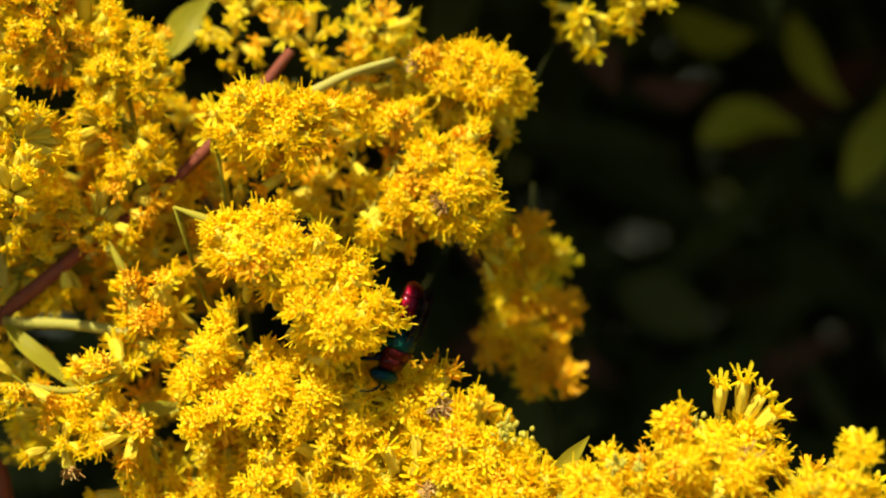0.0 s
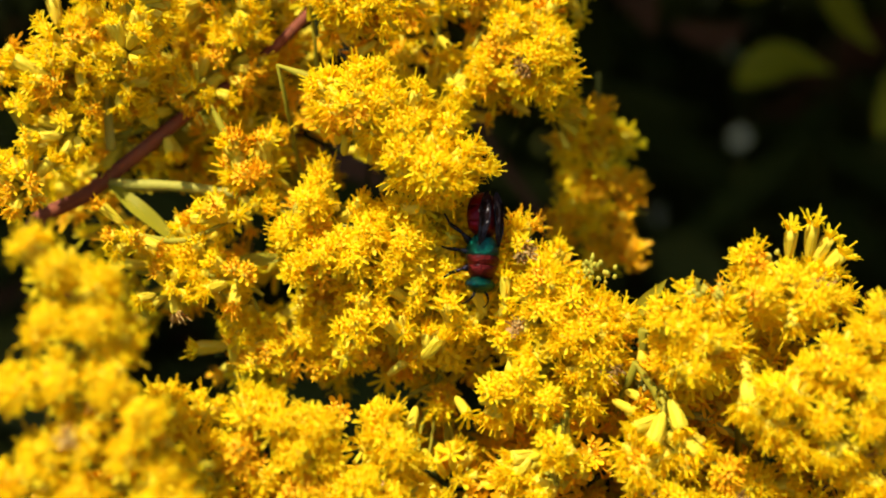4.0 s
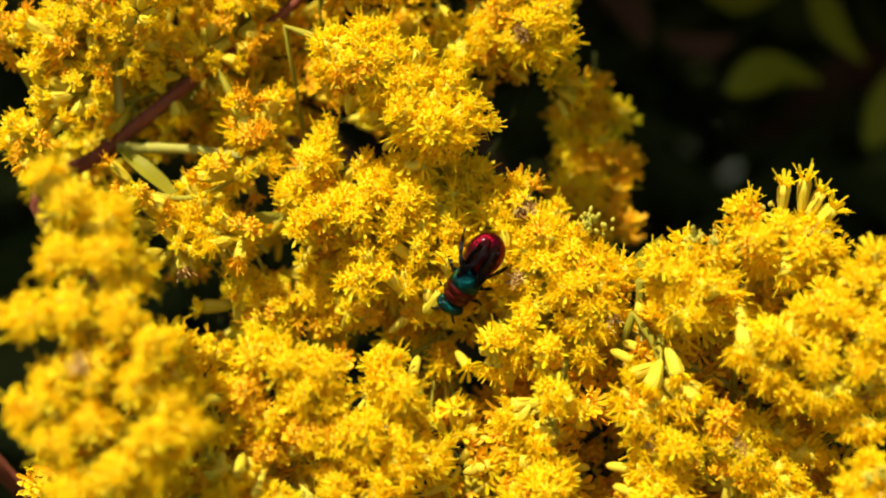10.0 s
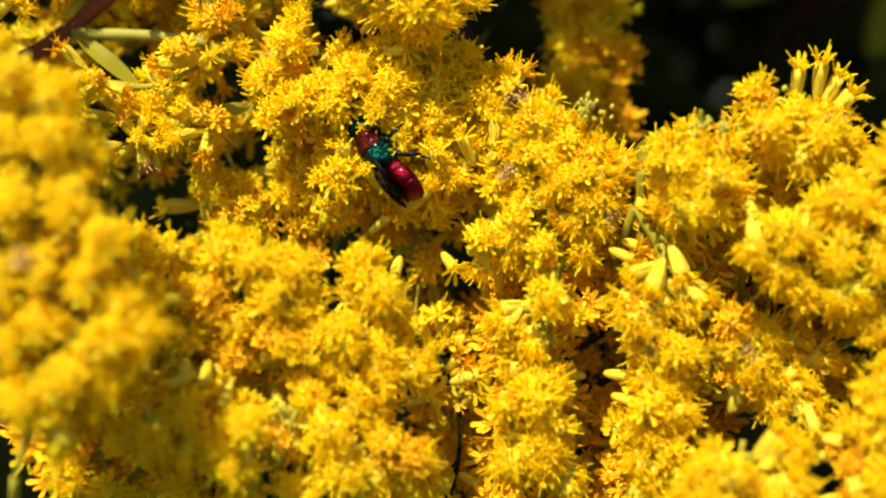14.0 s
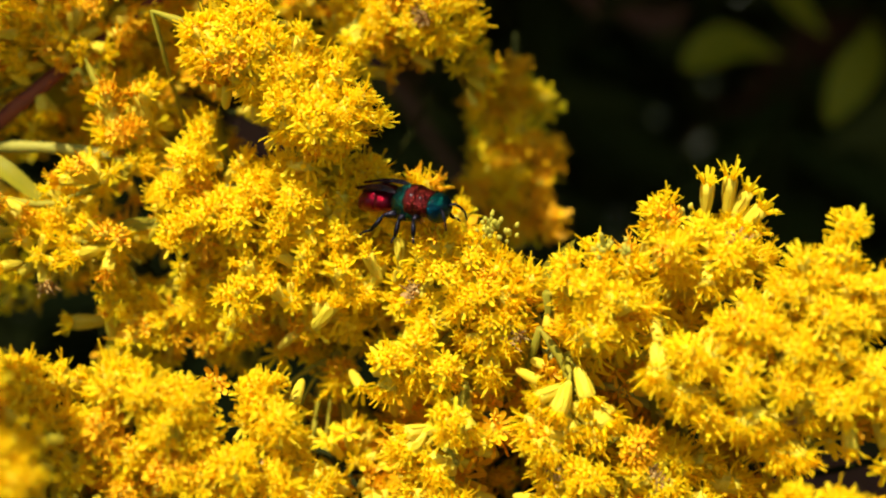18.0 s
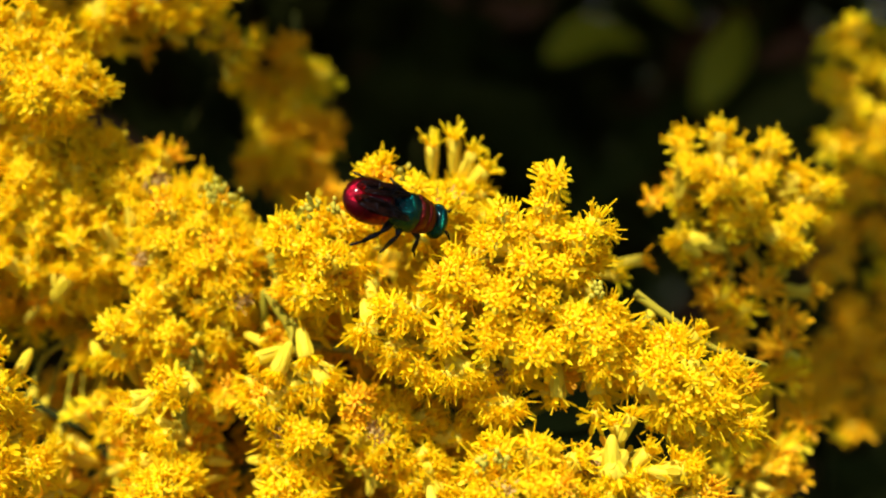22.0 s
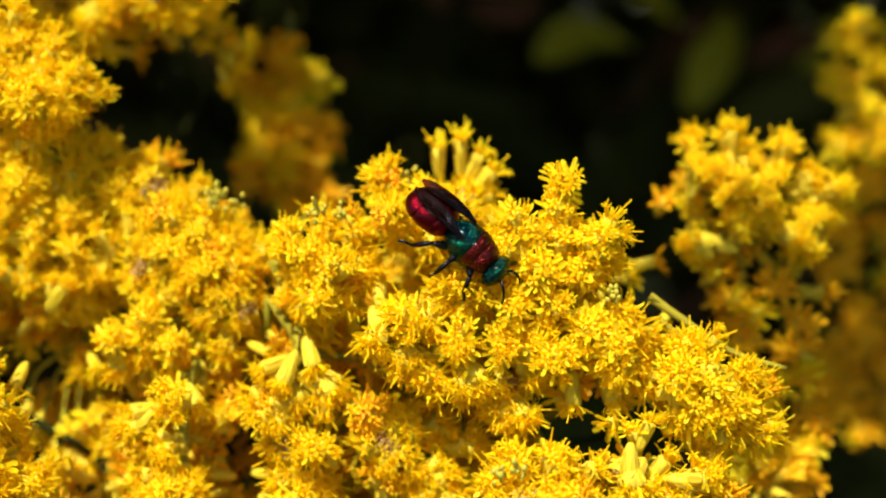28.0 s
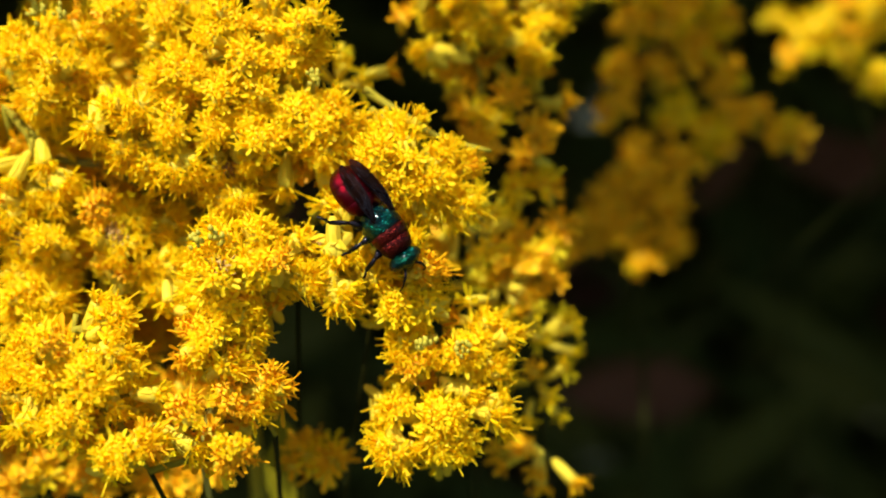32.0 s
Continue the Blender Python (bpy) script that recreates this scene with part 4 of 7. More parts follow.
raceme(arch, [(42.7, 99, -30.7), (45.2, 100, -35.7), (46.8, 100, -41.1), (48.7, 100, -47.1), (48.8, 100, -52.4)], 3.2, 1.8, orange=.6,far=True)
raceme(near, [(-36.8, 102, -42.9), (-32.4, 102, -45), (-27.2, 103, -44.2)], 3.6, 2.2, orange=.35, gap=1.2, far=True)
raceme(left, [(-38.8, 115, 5.3), (-30.8, 115, 4.2), (-25.1, 115, 1.9)], 3.4, 2.0, orange=.5,far=True)
raceme(left, [(-30.1, 111, -2.1), (-23.5, 111, -0.4), (-16.8, 111, -3.1)], 3.0, 2.0, orange=.5,far=True)
raceme(near, [(-40.1, 99, -38), (-35.3, 99, -39), (-29.6, 99, -40), (-24.6, 98, -40.4)], 3.6, 2.2, orange=.4,far=True)
raceme(left, [(-33.8, 99, -11.2), (-29.7, 99, -11.5), (-26, 99, -9.9)], 1.8, 2.2, orange=.3)
raceme(left, [(-31.4, 100, -15.8), (-26.3, 100, -14.4), (-23, 100, -16.3)], 1.8, 2.2, orange=.3)
branch = spray(middle, [(-1.9, 96.2, -17.2), (2.3, 96.2, -15.8), (5.6, 96.2, -16.8), (8.4, 96.2, -20.1)])
tuft(branch, (0.8, 93.4, -14.2), 1.64, 100)
tuft(branch, (3.6, 94.0, -15.1), 1.86, 90)
tuft(branch, (6.3, 93.7, -16.5), 1.65, 30)
tuft(branch, (1.4, 92.8, -17.0), 1.84)
tuft(branch, (4.4, 92.8, -17.9), 2.04)
tuft(branch, (7.1, 93.1, -18.8), 1.64, 0)
tuft(branch, (2.1, 93.0, -19.7), 1.84, 200)
tuft(branch, (5.3, 93.2, -20.6), 2.05)
tuft(branch, (7.8, 93.5, -21.1), 1.44, -20)
tuft(branch, (3.0, 93.4, -22.4), 1.65, 200)
tuft(branch, (5.9, 94.8, -23.4), 1.67, -90)
tuft(branch, (-0.6, 93.8, -16.0), 1.44, 150)
tuft(branch, (-1.0, 94.5, -18.7), 1.45, 170)
tuft(branch, (-0.6, 93.9, -21.0), 1.44, 190)
tuft(branch, (4.9, 94.2, -25.6), 1.24, -90)
tuft(branch, (6.7, 93.3, -22.9), 1.44, -45)
tuft(branch, (8.6, 94.1, -17.4), 1.08, 20)
tuft(branch, (-2.4, 94.6, -14.5), 1.33, 110)
branch = spray(middle, [(3.2, 96.2, -21.0), (0.8, 96.2, -22.9), (-1.5, 96.2, -24.2)])
tuft(branch, (-3.4, 92.6, -23.5), 1.14)
tuft(branch, (-2.0, 94.3, -25.6), 1.45, -120)
tuft(branch, (-1.1, 92.9, -23.7), 1.23)
tuft(branch, (1.3, 91.8, -24.2), 1.29)
tuft(branch, (1.0, 94.4, -26.3), 1.16, -90)
tuft(branch, (-2.9, 94.1, -26.5), 1.03, -100)
tuft(branch, (-0.7, 92.2, -22.4), 1.22)
branch = spray(middle, [(2.8, 93.2, -25.6), (2.0, 93.2, -29.2), (1.5, 93.2, -34.7), (1.3, 93.2, -40.2), (1.5, 93.2, -44.8)])
tuft(branch, (1.4, 88.8, -28.3), 1.18)
tuft(branch, (-1.6, 91.6, -29.1), 1.53, 190, "tubes")
tuft(branch, (-2.5, 90.9, -30.4), 1.20, 200)
tuft(branch, (3.3, 91.3, -29.1), 1.13, -60, "tubes")
tuft(branch, (-0.7, 91.6, -31.8), 1.62, 190)
tuft(branch, (3.7, 91.3, -31.8), 1.41, -30, "tubes")
tuft(branch, (-1.2, 91.7, -33.6), 1.62, 180)
tuft(branch, (0.5, 89.4, -35.1), 1.98)
tuft(branch, (2.8, 91.4, -35.0), 1.41, 0)
tuft(branch, (-1.9, 90.8, -36.2), 1.60, 190)
tuft(branch, (1.4, 90.4, -37.9), 2.00)
tuft(branch, (-0.8, 91.6, -39.0), 1.82, 200)
tuft(branch, (2.7, 90.2, -39.2), 1.60, -10)
tuft(branch, (-1.3, 90.2, -41.0), 1.79, 230)
tuft(branch, (1.4, 90.4, -41.5), 2.00, -90)
tuft(branch, (3.7, 91.7, -42.7), 1.83, -60)
branch = spray(middle, [(8.4, 92.2, -21.5), (10.2, 92.2, -24.3), (11.0, 92.2, -28.3), (10.8, 92.2, -34.7), (10.5, 92.2, -43.8)])
tuft(branch, (8.1, 89.8, -26.4), 1.19, 210, "tubes")
tuft(branch, (7.0, 90.1, -28.4), 1.51, 205, "tubes")
tuft(branch, (9.4, 89.5, -27.3), 1.58, -110, "tubes")
tuft(branch, (11.6, 89.9, -26.4), 1.39, -70, "tubes")
tuft(branch, (13.3, 89.7, -27.8), 1.51, -40, "tubes")
tuft(branch, (7.6, 89.6, -29.9), 1.51, 205)
tuft(branch, (9.9, 90.1, -29.5), 1.59, -90)
tuft(branch, (12.5, 90.1, -29.1), 1.60, -60)
tuft(branch, (8.6, 90.6, -32.2), 1.60, 205)
tuft(branch, (11.0, 88.9, -31.6), 1.50)
tuft(branch, (12.6, 90.7, -32.7), 1.29, -30, "tubes")
tuft(branch, (8.5, 90.5, -34.4), 1.40, 210)
tuft(branch, (12.1, 90.8, -35.0), 1.61, -20)
tuft(branch, (9.7, 88.9, -36.0), 1.58)
tuft(branch, (12.3, 89.3, -37.0), 1.51, -20)
tuft(branch, (8.5, 90.5, -38.0), 1.80, 200)
tuft(branch, (10.6, 89.4, -39.2), 1.78)
tuft(branch, (8.1, 90.6, -40.7), 1.81, 200)
tuft(branch, (11.5, 90.0, -41.5), 1.80, -60)
tuft(branch, (9.4, 90.3, -42.9), 1.80, -90)
branch = spray(hump, [(8.9, 92.2, -18.8), (11.8, 92.2, -19.3), (15.2, 92.2, -18.1), (19.6, 92.2, -16.5), (23.4, 92.2, -16.6)])
tuft(branch, (9.9, 89.4, -16.9), 1.55, 120)
tuft(branch, (12.6, 90.5, -16.0), 1.50, 100)
tuft(branch, (14.6, 90.0, -15.7), 1.31, 90)
tuft(branch, (11.4, 88.2, -18.2), 1.64)
tuft(branch, (13.4, 87.8, -18.7), 1.64)
tuft(branch, (15.8, 90.5, -17.8), 1.32, 0)
tuft(branch, (10.4, 90.8, -19.7), 1.69, 200)
tuft(branch, (12.5, 87.9, -20.7), 1.64)
tuft(branch, (10.7, 90.4, -22.2), 1.49, -110)
tuft(branch, (12.3, 89.7, -22.3), 1.48, -90)
tuft(branch, (13.9, 89.3, -21.9), 1.48, -80)
tuft(branch, (16.0, 89.5, -20.3), 1.30, -40)
tuft(branch, (17.0, 90.4, -12.4), 1.32, 110)
tuft(branch, (16.8, 90.6, -14.0), 1.32, 150)
tuft(branch, (17.9, 87.8, -15.6), 1.46)
tuft(branch, (19.8, 88.8, -14.7), 1.48)
tuft(branch, (21.6, 87.8, -15.6), 1.46)
tuft(branch, (18.7, 90.3, -17.9), 1.69, -90)
tuft(branch, (20.6, 89.6, -18.4), 1.12, -90)
tuft(branch, (23.5, 90.6, -15.9), 1.13, 30)
branch = spray(arch, [(18.9, 88.2, -22.9), (23.9, 88.2, -20.2), (28.1, 88.2, -19.2), (31.0, 88.2, -17.6)])
tuft(branch, (29.7, 85.5, -14.2), 1.08)
tuft(branch, (28.7, 85.9, -16.1), 1.27, 120)
tuft(branch, (30.4, 86.8, -16.5), 1.10, 60)
tuft(branch, (25.8, 85.6, -16.4), 1.37, 120)
tuft(branch, (24.5, 85.1, -18.0), 1.25, 150)
tuft(branch, (26.9, 84.8, -17.3), 1.25)
tuft(branch, (32.9, 85.1, -17.1), 1.26, 40)
tuft(branch, (33.7, 85.4, -17.9), 1.09, 0)
tuft(branch, (32.9, 85.7, -19.9), 1.27, -10)
tuft(branch, (30.7, 84.8, -20.2), 1.43)
tuft(branch, (27.8, 84.0, -20.1), 1.41)
tuft(branch, (31.2, 83.8, -18.3), 1.24)
tuft(branch, (29.3, 85.3, -18.5), 1.26)
tuft(branch, (22.1, 85.6, -19.9), 1.61, 110)
tuft(branch, (20.5, 86.7, -21.4), 1.45, 180)
tuft(branch, (23.2, 85.3, -21.1), 1.43)
tuft(branch, (22.4, 85.7, -22.6), 1.43, -110)
tuft(branch, (25.5, 84.5, -22.0), 1.42)
tuft(branch, (27.8, 84.6, -22.5), 1.42)
branch = spray(arch, [(17.2, 88.2, -23.7), (22.9, 88.2, -24.7), (28.6, 88.2, -25.3), (33.6, 88.2, -25.1), (36.9, 88.2, -25.3)])
tuft(branch, (17.6, 86.2, -22.9), 1.43, 160)
tuft(branch, (19.1, 86.1, -24.1), 1.43, -120)
tuft(branch, (21.4, 84.7, -24.6), 1.59)
tuft(branch, (24.2, 84.8, -24.7), 1.60)
tuft(branch, (26.6, 85.4, -25.2), 1.61)
tuft(branch, (30.5, 84.6, -24.1), 1.43)
tuft(branch, (34.0, 85.8, -23.9), 1.63, 30)
tuft(branch, (35.2, 86.3, -25.2), 1.28, 0)
tuft(branch, (32.0, 84.1, -25.4), 1.42)
tuft(branch, (28.4, 84.2, -26.0), 1.59)
tuft(branch, (30.8, 86.8, -27.0), 1.46, -90)
tuft(branch, (32.4, 84.6, -27.0), 1.61)
tuft(branch, (34.3, 86.0, -27.5), 1.27, -60)
branch = spray(arch, [(16.0, 89.2, -24.5), (20.4, 89.2, -26.7), (24.5, 89.2, -27.3), (27.9, 89.2, -26.6), (32.8, 89.2, -28.4)])
tuft(branch, (15.9, 86.0, -25.2), 1.43, -100)
tuft(branch, (17.9, 86.7, -26.9), 1.44, -100)
tuft(branch, (19.8, 87.0, -28.2), 1.45, -90)
tuft(branch, (22.2, 86.0, -28.6), 1.61, -90)
tuft(branch, (24.7, 87.1, -28.8), 1.46, -90)
tuft(branch, (26.7, 87.1, -28.1), 1.46, -90)
tuft(branch, (29.5, 86.1, -29.7), 1.09, -90, "tubes")
tuft(branch, (32.6, 87.1, -29.9), 1.18, -80, "tubes")
tuft(branch, (26.2, 86.8, -31.2), 1.27, -70)
tuft(branch, (24.2, 87.2, -30.8), 1.09, -100)
tuft(branch, (34.9, 86.6, -29.2), 1.25, -90)
branch = spray(arch, [(36.3, 87.2, -24.4), (38.7, 87.2, -26.9), (41.1, 87.2, -28.7), (42.6, 87.2, -30.8)])
tuft(branch, (37.8, 85.3, -25.6), 1.52, 60)
tuft(branch, (39.4, 85.3, -25.7), 1.09, 20)
tuft(branch, (36.3, 82.7, -27.4), 1.40)
tuft(branch, (38.2, 82.8, -27.9), 1.41)
tuft(branch, (42.1, 85.2, -27.8), 1.45, 20)
tuft(branch, (43.5, 85.7, -29.1), 1.10, 0)
tuft(branch, (39.8, 83.2, -29.9), 1.49)
tuft(branch, (37.5, 83.5, -30.2), 1.59)
tuft(branch, (42.7, 85.1, -32.2), 1.45, -10)
tuft(branch, (40.9, 84.6, -32.4), 1.44, -60)
tuft(branch, (39.3, 84.7, -32.4), 1.44, -80)
tuft(branch, (37.0, 84.6, -31.5), 1.43, -100)
tuft(branch, (41.8, 84.7, -30.9), 1.44, 0)
tuft(branch, (41.2, 85.1, -28.5), 1.09, 40)
branch = spray(low, [(27.4, 85.2, -47.6), (25.8, 85.2, -42.6), (24.9, 85.2, -38.1), (25.7, 85.2, -33.3)])
tuft(branch, (24.8, 82.5, -32.5), 1.57, 110)
tuft(branch, (23.0, 82.7, -33.9), 1.40, 160)
tuft(branch, (25.3, 82.1, -34.4), 1.57)
tuft(branch, (27.4, 82.0, -32.3), 1.22, 80)
tuft(branch, (28.5, 83.0, -33.5), 1.06, 10)
tuft(branch, (22.4, 83.3, -36.2), 1.41, 170)
tuft(branch, (24.8, 81.3, -36.7), 1.55)
tuft(branch, (27.1, 82.4, -36.2), 1.40, 0)
tuft(branch, (21.7, 83.4, -39.3), 1.23, 170, "stale")
tuft(branch, (23.8, 81.1, -39.3), 1.37)
tuft(branch, (26.2, 82.3, -38.4), 1.22, 0)
tuft(branch, (27.2, 82.8, -40.1), 1.34, -10)
tuft(branch, (23.9, 83.3, -41.5), 1.41, -60, "stale")
tuft(branch, (25.9, 82.2, -41.9), 1.22, 0, "stale")
tuft(branch, (22.4, 82.6, -42.1), 1.39, -90, "stale")
tuft(branch, (28.1, 82.6, -43.7), 1.41, 0, "stale")
tuft(branch, (24.6, 82.2, -43.8), 1.39, None, "stale")
tuft(branch, (26.8, 82.8, -45.2), 1.41, -30, "stale")
tuft(branch, (30.3, 83.5, -36.0), 1.07, 0, "stale")
tuft(branch, (31.4, 82.3, -36.7), 1.13, -20)
tuft(branch, (33.2, 82.6, -38.6), 1.35, -60)
tuft(branch, (30.5, 83.2, -33.3), 1.07, 40)
branch = spray(low, [(36.4, 87.2, -34.1), (38.1, 87.2, -39.7), (39.4, 87.2, -44.0), (39.3, 87.2, -50.6)])
tuft(branch, (32.9, 85.6, -34.7), 1.10, 0, "tubes")
tuft(branch, (35.7, 84.8, -35.3), 1.46, 30)
tuft(branch, (36.7, 84.4, -36.6), 1.09, 0, "tubes")
tuft(branch, (37.8, 84.2, -38.7), 1.46, 170)
tuft(branch, (39.6, 85.0, -37.6), 1.47, 20)
tuft(branch, (36.4, 83.0, -38.9), 1.25)
tuft(branch, (39.9, 85.5, -39.7), 1.48, 10)
tuft(branch, (43.6, 85.5, -40.8), 1.42, 60)
tuft(branch, (45.4, 84.3, -41.7), 1.11, 10)
tuft(branch, (36.3, 84.5, -42.2), 1.27, 190)
tuft(branch, (38.3, 84.2, -42.7), 1.31, None, "stale")
tuft(branch, (41.1, 83.9, -42.9), 1.46)
tuft(branch, (44.1, 85.5, -44.2), 1.49, 0)
tuft(branch, (42.3, 84.6, -45.1), 1.47, 0)
tuft(branch, (39.4, 82.9, -46.7), 1.62)
tuft(branch, (43.8, 84.5, -46.9), 1.47, 0)
tuft(branch, (35.7, 85.4, -45.9), 1.40, 150)
tuft(branch, (41.1, 84.5, -49.5), 1.47, -30)
tuft(branch, (34.6, 84.6, -49.0), 1.64, 180)
tuft(branch, (35.8, 84.8, -50.3), 1.46, -90)
tuft(branch, (38.6, 83.5, -48.3), 1.44)
tuft(branch, (44.5, 84.7, -48.2), 1.29, -20)
branch = spray(low, [(18.7, 83.2, -48.9), (16.3, 83.2, -44.8), (13.8, 83.2, -42.2), (14.5, 83.2, -37.6)])
tuft(branch, (16.3, 81.7, -36.5), 1.36, 60, "tubes")
tuft(branch, (15.3, 80.3, -37.4), 1.34, 100, "tubes")
tuft(branch, (13.6, 78.7, -38.7), 0.98, None, "stale")
tuft(branch, (18.1, 81.7, -37.8), 1.37, 20)
tuft(branch, (11.3, 81.6, -38.7), 1.52, 150)
tuft(branch, (14.7, 80.5, -40.4), 1.51)
tuft(branch, (18.1, 80.8, -40.0), 1.29, 0)
tuft(branch, (9.9, 81.7, -40.9), 1.52, 180)
tuft(branch, (12.4, 80.4, -41.8), 1.50)
tuft(branch, (16.3, 79.1, -41.9), 1.49)
tuft(branch, (18.7, 81.3, -41.6), 1.19, 10)
tuft(branch, (20.0, 81.5, -43.3), 1.37, 0, "tubes")
tuft(branch, (9.2, 81.2, -42.7), 1.51, 190)
tuft(branch, (17.4, 80.9, -44.5), 1.52, -60, "tubes")
tuft(branch, (14.3, 79.2, -44.4), 1.48)
tuft(branch, (14.7, 80.6, -46.2), 1.34, -60, "stale")
tuft(branch, (11.4, 80.4, -45.5), 1.50, -90)
tuft(branch, (19.6, 80.1, -46.5), 1.34, 0, "stale")
tuft(branch, (22.1, 81.1, -47.3), 1.54, -40, "tubes")
tuft(branch, (17.0, 79.2, -47.2), 1.32)
tuft(branch, (21.6, 80.2, -44.0), 1.35, None, "stale")
tuft(branch, (24.8, 78.8, -47.5), 1.33, None, "stale")
branch = spray(arch, [(37.6, 86.2, -34.9), (35.2, 86.2, -34.4), (33.2, 86.2, -33.9)])
tuft(branch, (33.0, 84.6, -31.1), 0.86, 110, "tubes")
tuft(branch, (34.7, 84.2, -30.6), 0.93, 60, "tubes")
tuft(branch, (35.7, 84.7, -33.4), 1.22, 50, "tubes")
tuft(branch, (36.8, 84.6, -35.0), 1.36, 0, "tubes")
tuft(branch, (34.8, 84.6, -36.1), 1.28, -60, "tubes")
tuft(branch, (30.8, 84.0, -33.9), 1.20, 190, "stale")
tuft(branch, (32.5, 83.0, -35.7), 1.19, -100)
tuft(branch, (35.9, 84.3, -36.9), 1.42, -30, "tubes")
tuft(branch, (38.5, 83.3, -34.5), 1.41, 10)
tuft(branch, (40.0, 83.5, -36.6), 1.42, 0, "stale")
branch = spray(low, [(30.0, 84.2, -35.4), (26.8, 84.2, -35.3), (23.7, 84.2, -36.3)])
tuft(branch, (28.6, 82.2, -32.0), 1.10, 90, "tubes")
tuft(branch, (27.4, 81.9, -33.5), 1.30, 120)
tuft(branch, (25.8, 81.7, -33.7), 1.37, 110)
tuft(branch, (24.4, 82.7, -33.8), 1.31, 140)
tuft(branch, (26.7, 80.8, -35.1), 1.42)
tuft(branch, (24.4, 80.3, -35.3), 1.41)
tuft(branch, (28.9, 80.2, -34.8), 1.18, None, "stale")
tuft(branch, (23.5, 82.6, -36.4), 1.31, 190)
tuft(branch, (26.5, 81.9, -36.6), 1.37, -60)
branch = spray(near, [(-15.5, 91.2, -38.8), (-13.3, 91.2, -33.4), (-11.4, 91.2, -29.0), (-11.4, 91.2, -26.3)])
tuft(branch, (-11.7, 89.4, -24.9), 1.57, 70)
tuft(branch, (-12.9, 88.6, -26.2), 1.56, 160)
tuft(branch, (-10.2, 87.1, -27.4), 1.46)
tuft(branch, (-9.5, 89.0, -28.8), 1.57, 10)
tuft(branch, (-12.2, 89.5, -28.8), 1.57, 180)
tuft(branch, (-13.6, 87.0, -30.4), 1.53)
tuft(branch, (-11.2, 88.1, -31.3), 1.75)
tuft(branch, (-9.1, 89.7, -31.1), 1.50, 0)
tuft(branch, (-14.6, 88.2, -32.6), 1.75)
tuft(branch, (-12.1, 88.2, -33.5), 1.75)
tuft(branch, (-9.5, 88.0, -33.9), 1.36, -30)
tuft(branch, (-7.4, 89.1, -33.2), 1.38, 20)
tuft(branch, (-6.9, 89.6, -32.4), 1.18, 30)
tuft(branch, (-15.3, 86.8, -35.0), 1.61)
tuft(branch, (-12.4, 87.2, -35.5), 1.54)
tuft(branch, (-10.8, 88.5, -37.5), 1.56, -45)
tuft(branch, (-13.9, 88.9, -38.0), 1.37, -90, "tubes")
branch = spray(near, [(-30.7, 90.2, -28.7), (-25.4, 90.2, -27.0), (-20.1, 90.2, -27.1), (-16.2, 90.2, -27.1)])
tuft(branch, (-29.0, 87.8, -23.4), 1.54, 100)
tuft(branch, (-27.9, 86.6, -25.1), 1.52)
tuft(branch, (-25.4, 88.4, -23.5), 1.55, 90)
tuft(branch, (-22.1, 87.0, -23.9), 1.72, 90)
tuft(branch, (-19.7, 85.8, -25.1), 1.70)
tuft(branch, (-17.2, 85.9, -25.6), 1.70)
tuft(branch, (-16.2, 87.2, -25.2), 1.46, 60)
tuft(branch, (-18.5, 85.8, -27.3), 1.70)
tuft(branch, (-16.2, 87.5, -28.2), 1.54)
tuft(branch, (-26.4, 87.2, -26.8), 1.72)
tuft(branch, (-23.1, 85.9, -27.6), 1.70, None, "stale")
tuft(branch, (-20.8, 86.6, -29.4), 1.71, None, "stale")
tuft(branch, (-24.1, 86.3, -29.8), 1.70)
tuft(branch, (-27.0, 86.3, -29.7), 1.70)
tuft(branch, (-17.8, 86.3, -30.3), 1.71, None, "stale")
tuft(branch, (-21.3, 86.9, -32.0), 1.72, None, "stale")
tuft(branch, (-16.2, 86.8, -31.2), 1.53)
branch = spray(near, [(-30.0, 89.2, -32.1), (-24.4, 89.2, -34.0), (-19.2, 89.2, -35.8), (-14.0, 89.2, -38.4), (-9.6, 89.2, -40.7)])
tuft(branch, (-28.4, 86.6, -33.6), 1.71, -120)
tuft(branch, (-25.8, 86.3, -34.0), 1.52, -90)
tuft(branch, (-24.7, 86.6, -36.2), 1.71, -100)
tuft(branch, (-22.0, 86.2, -35.7), 1.52, -90)
tuft(branch, (-19.8, 85.7, -36.1), 1.70)
tuft(branch, (-18.4, 87.3, -38.9), 1.73, -90, "tubes")
tuft(branch, (-16.7, 86.7, -39.2), 1.53, -80, "tubes")
tuft(branch, (-20.4, 86.1, -40.0), 1.71, -100, "tubes")
tuft(branch, (-14.3, 85.0, -36.9), 1.50)
tuft(branch, (-13.5, 85.4, -40.3), 1.70)
tuft(branch, (-11.2, 87.1, -41.1), 1.73, -60, "tubes")
tuft(branch, (-7.8, 87.4, -41.6), 1.55, -60)
tuft(branch, (-8.1, 85.4, -38.7), 1.51, None, "stale")
tuft(branch, (-17.0, 86.1, -41.7), 1.71)
tuft(branch, (-21.0, 87.1, -41.9), 1.73, -120)
tuft(branch, (-10.2, 85.5, -38.2), 1.51, None, "stale")
branch = spray(middle, [(14.4, 93.2, -29.4), (17.6, 93.2, -32.1), (20.3, 93.2, -34.9)])
tuft(branch, (15.0, 89.4, -29.1), 1.58, None, "stale")
tuft(branch, (15.5, 89.6, -31.7), 1.51, None, "stale")
tuft(branch, (17.8, 90.0, -30.5), 1.52)
tuft(branch, (16.8, 89.5, -32.6), 1.51)
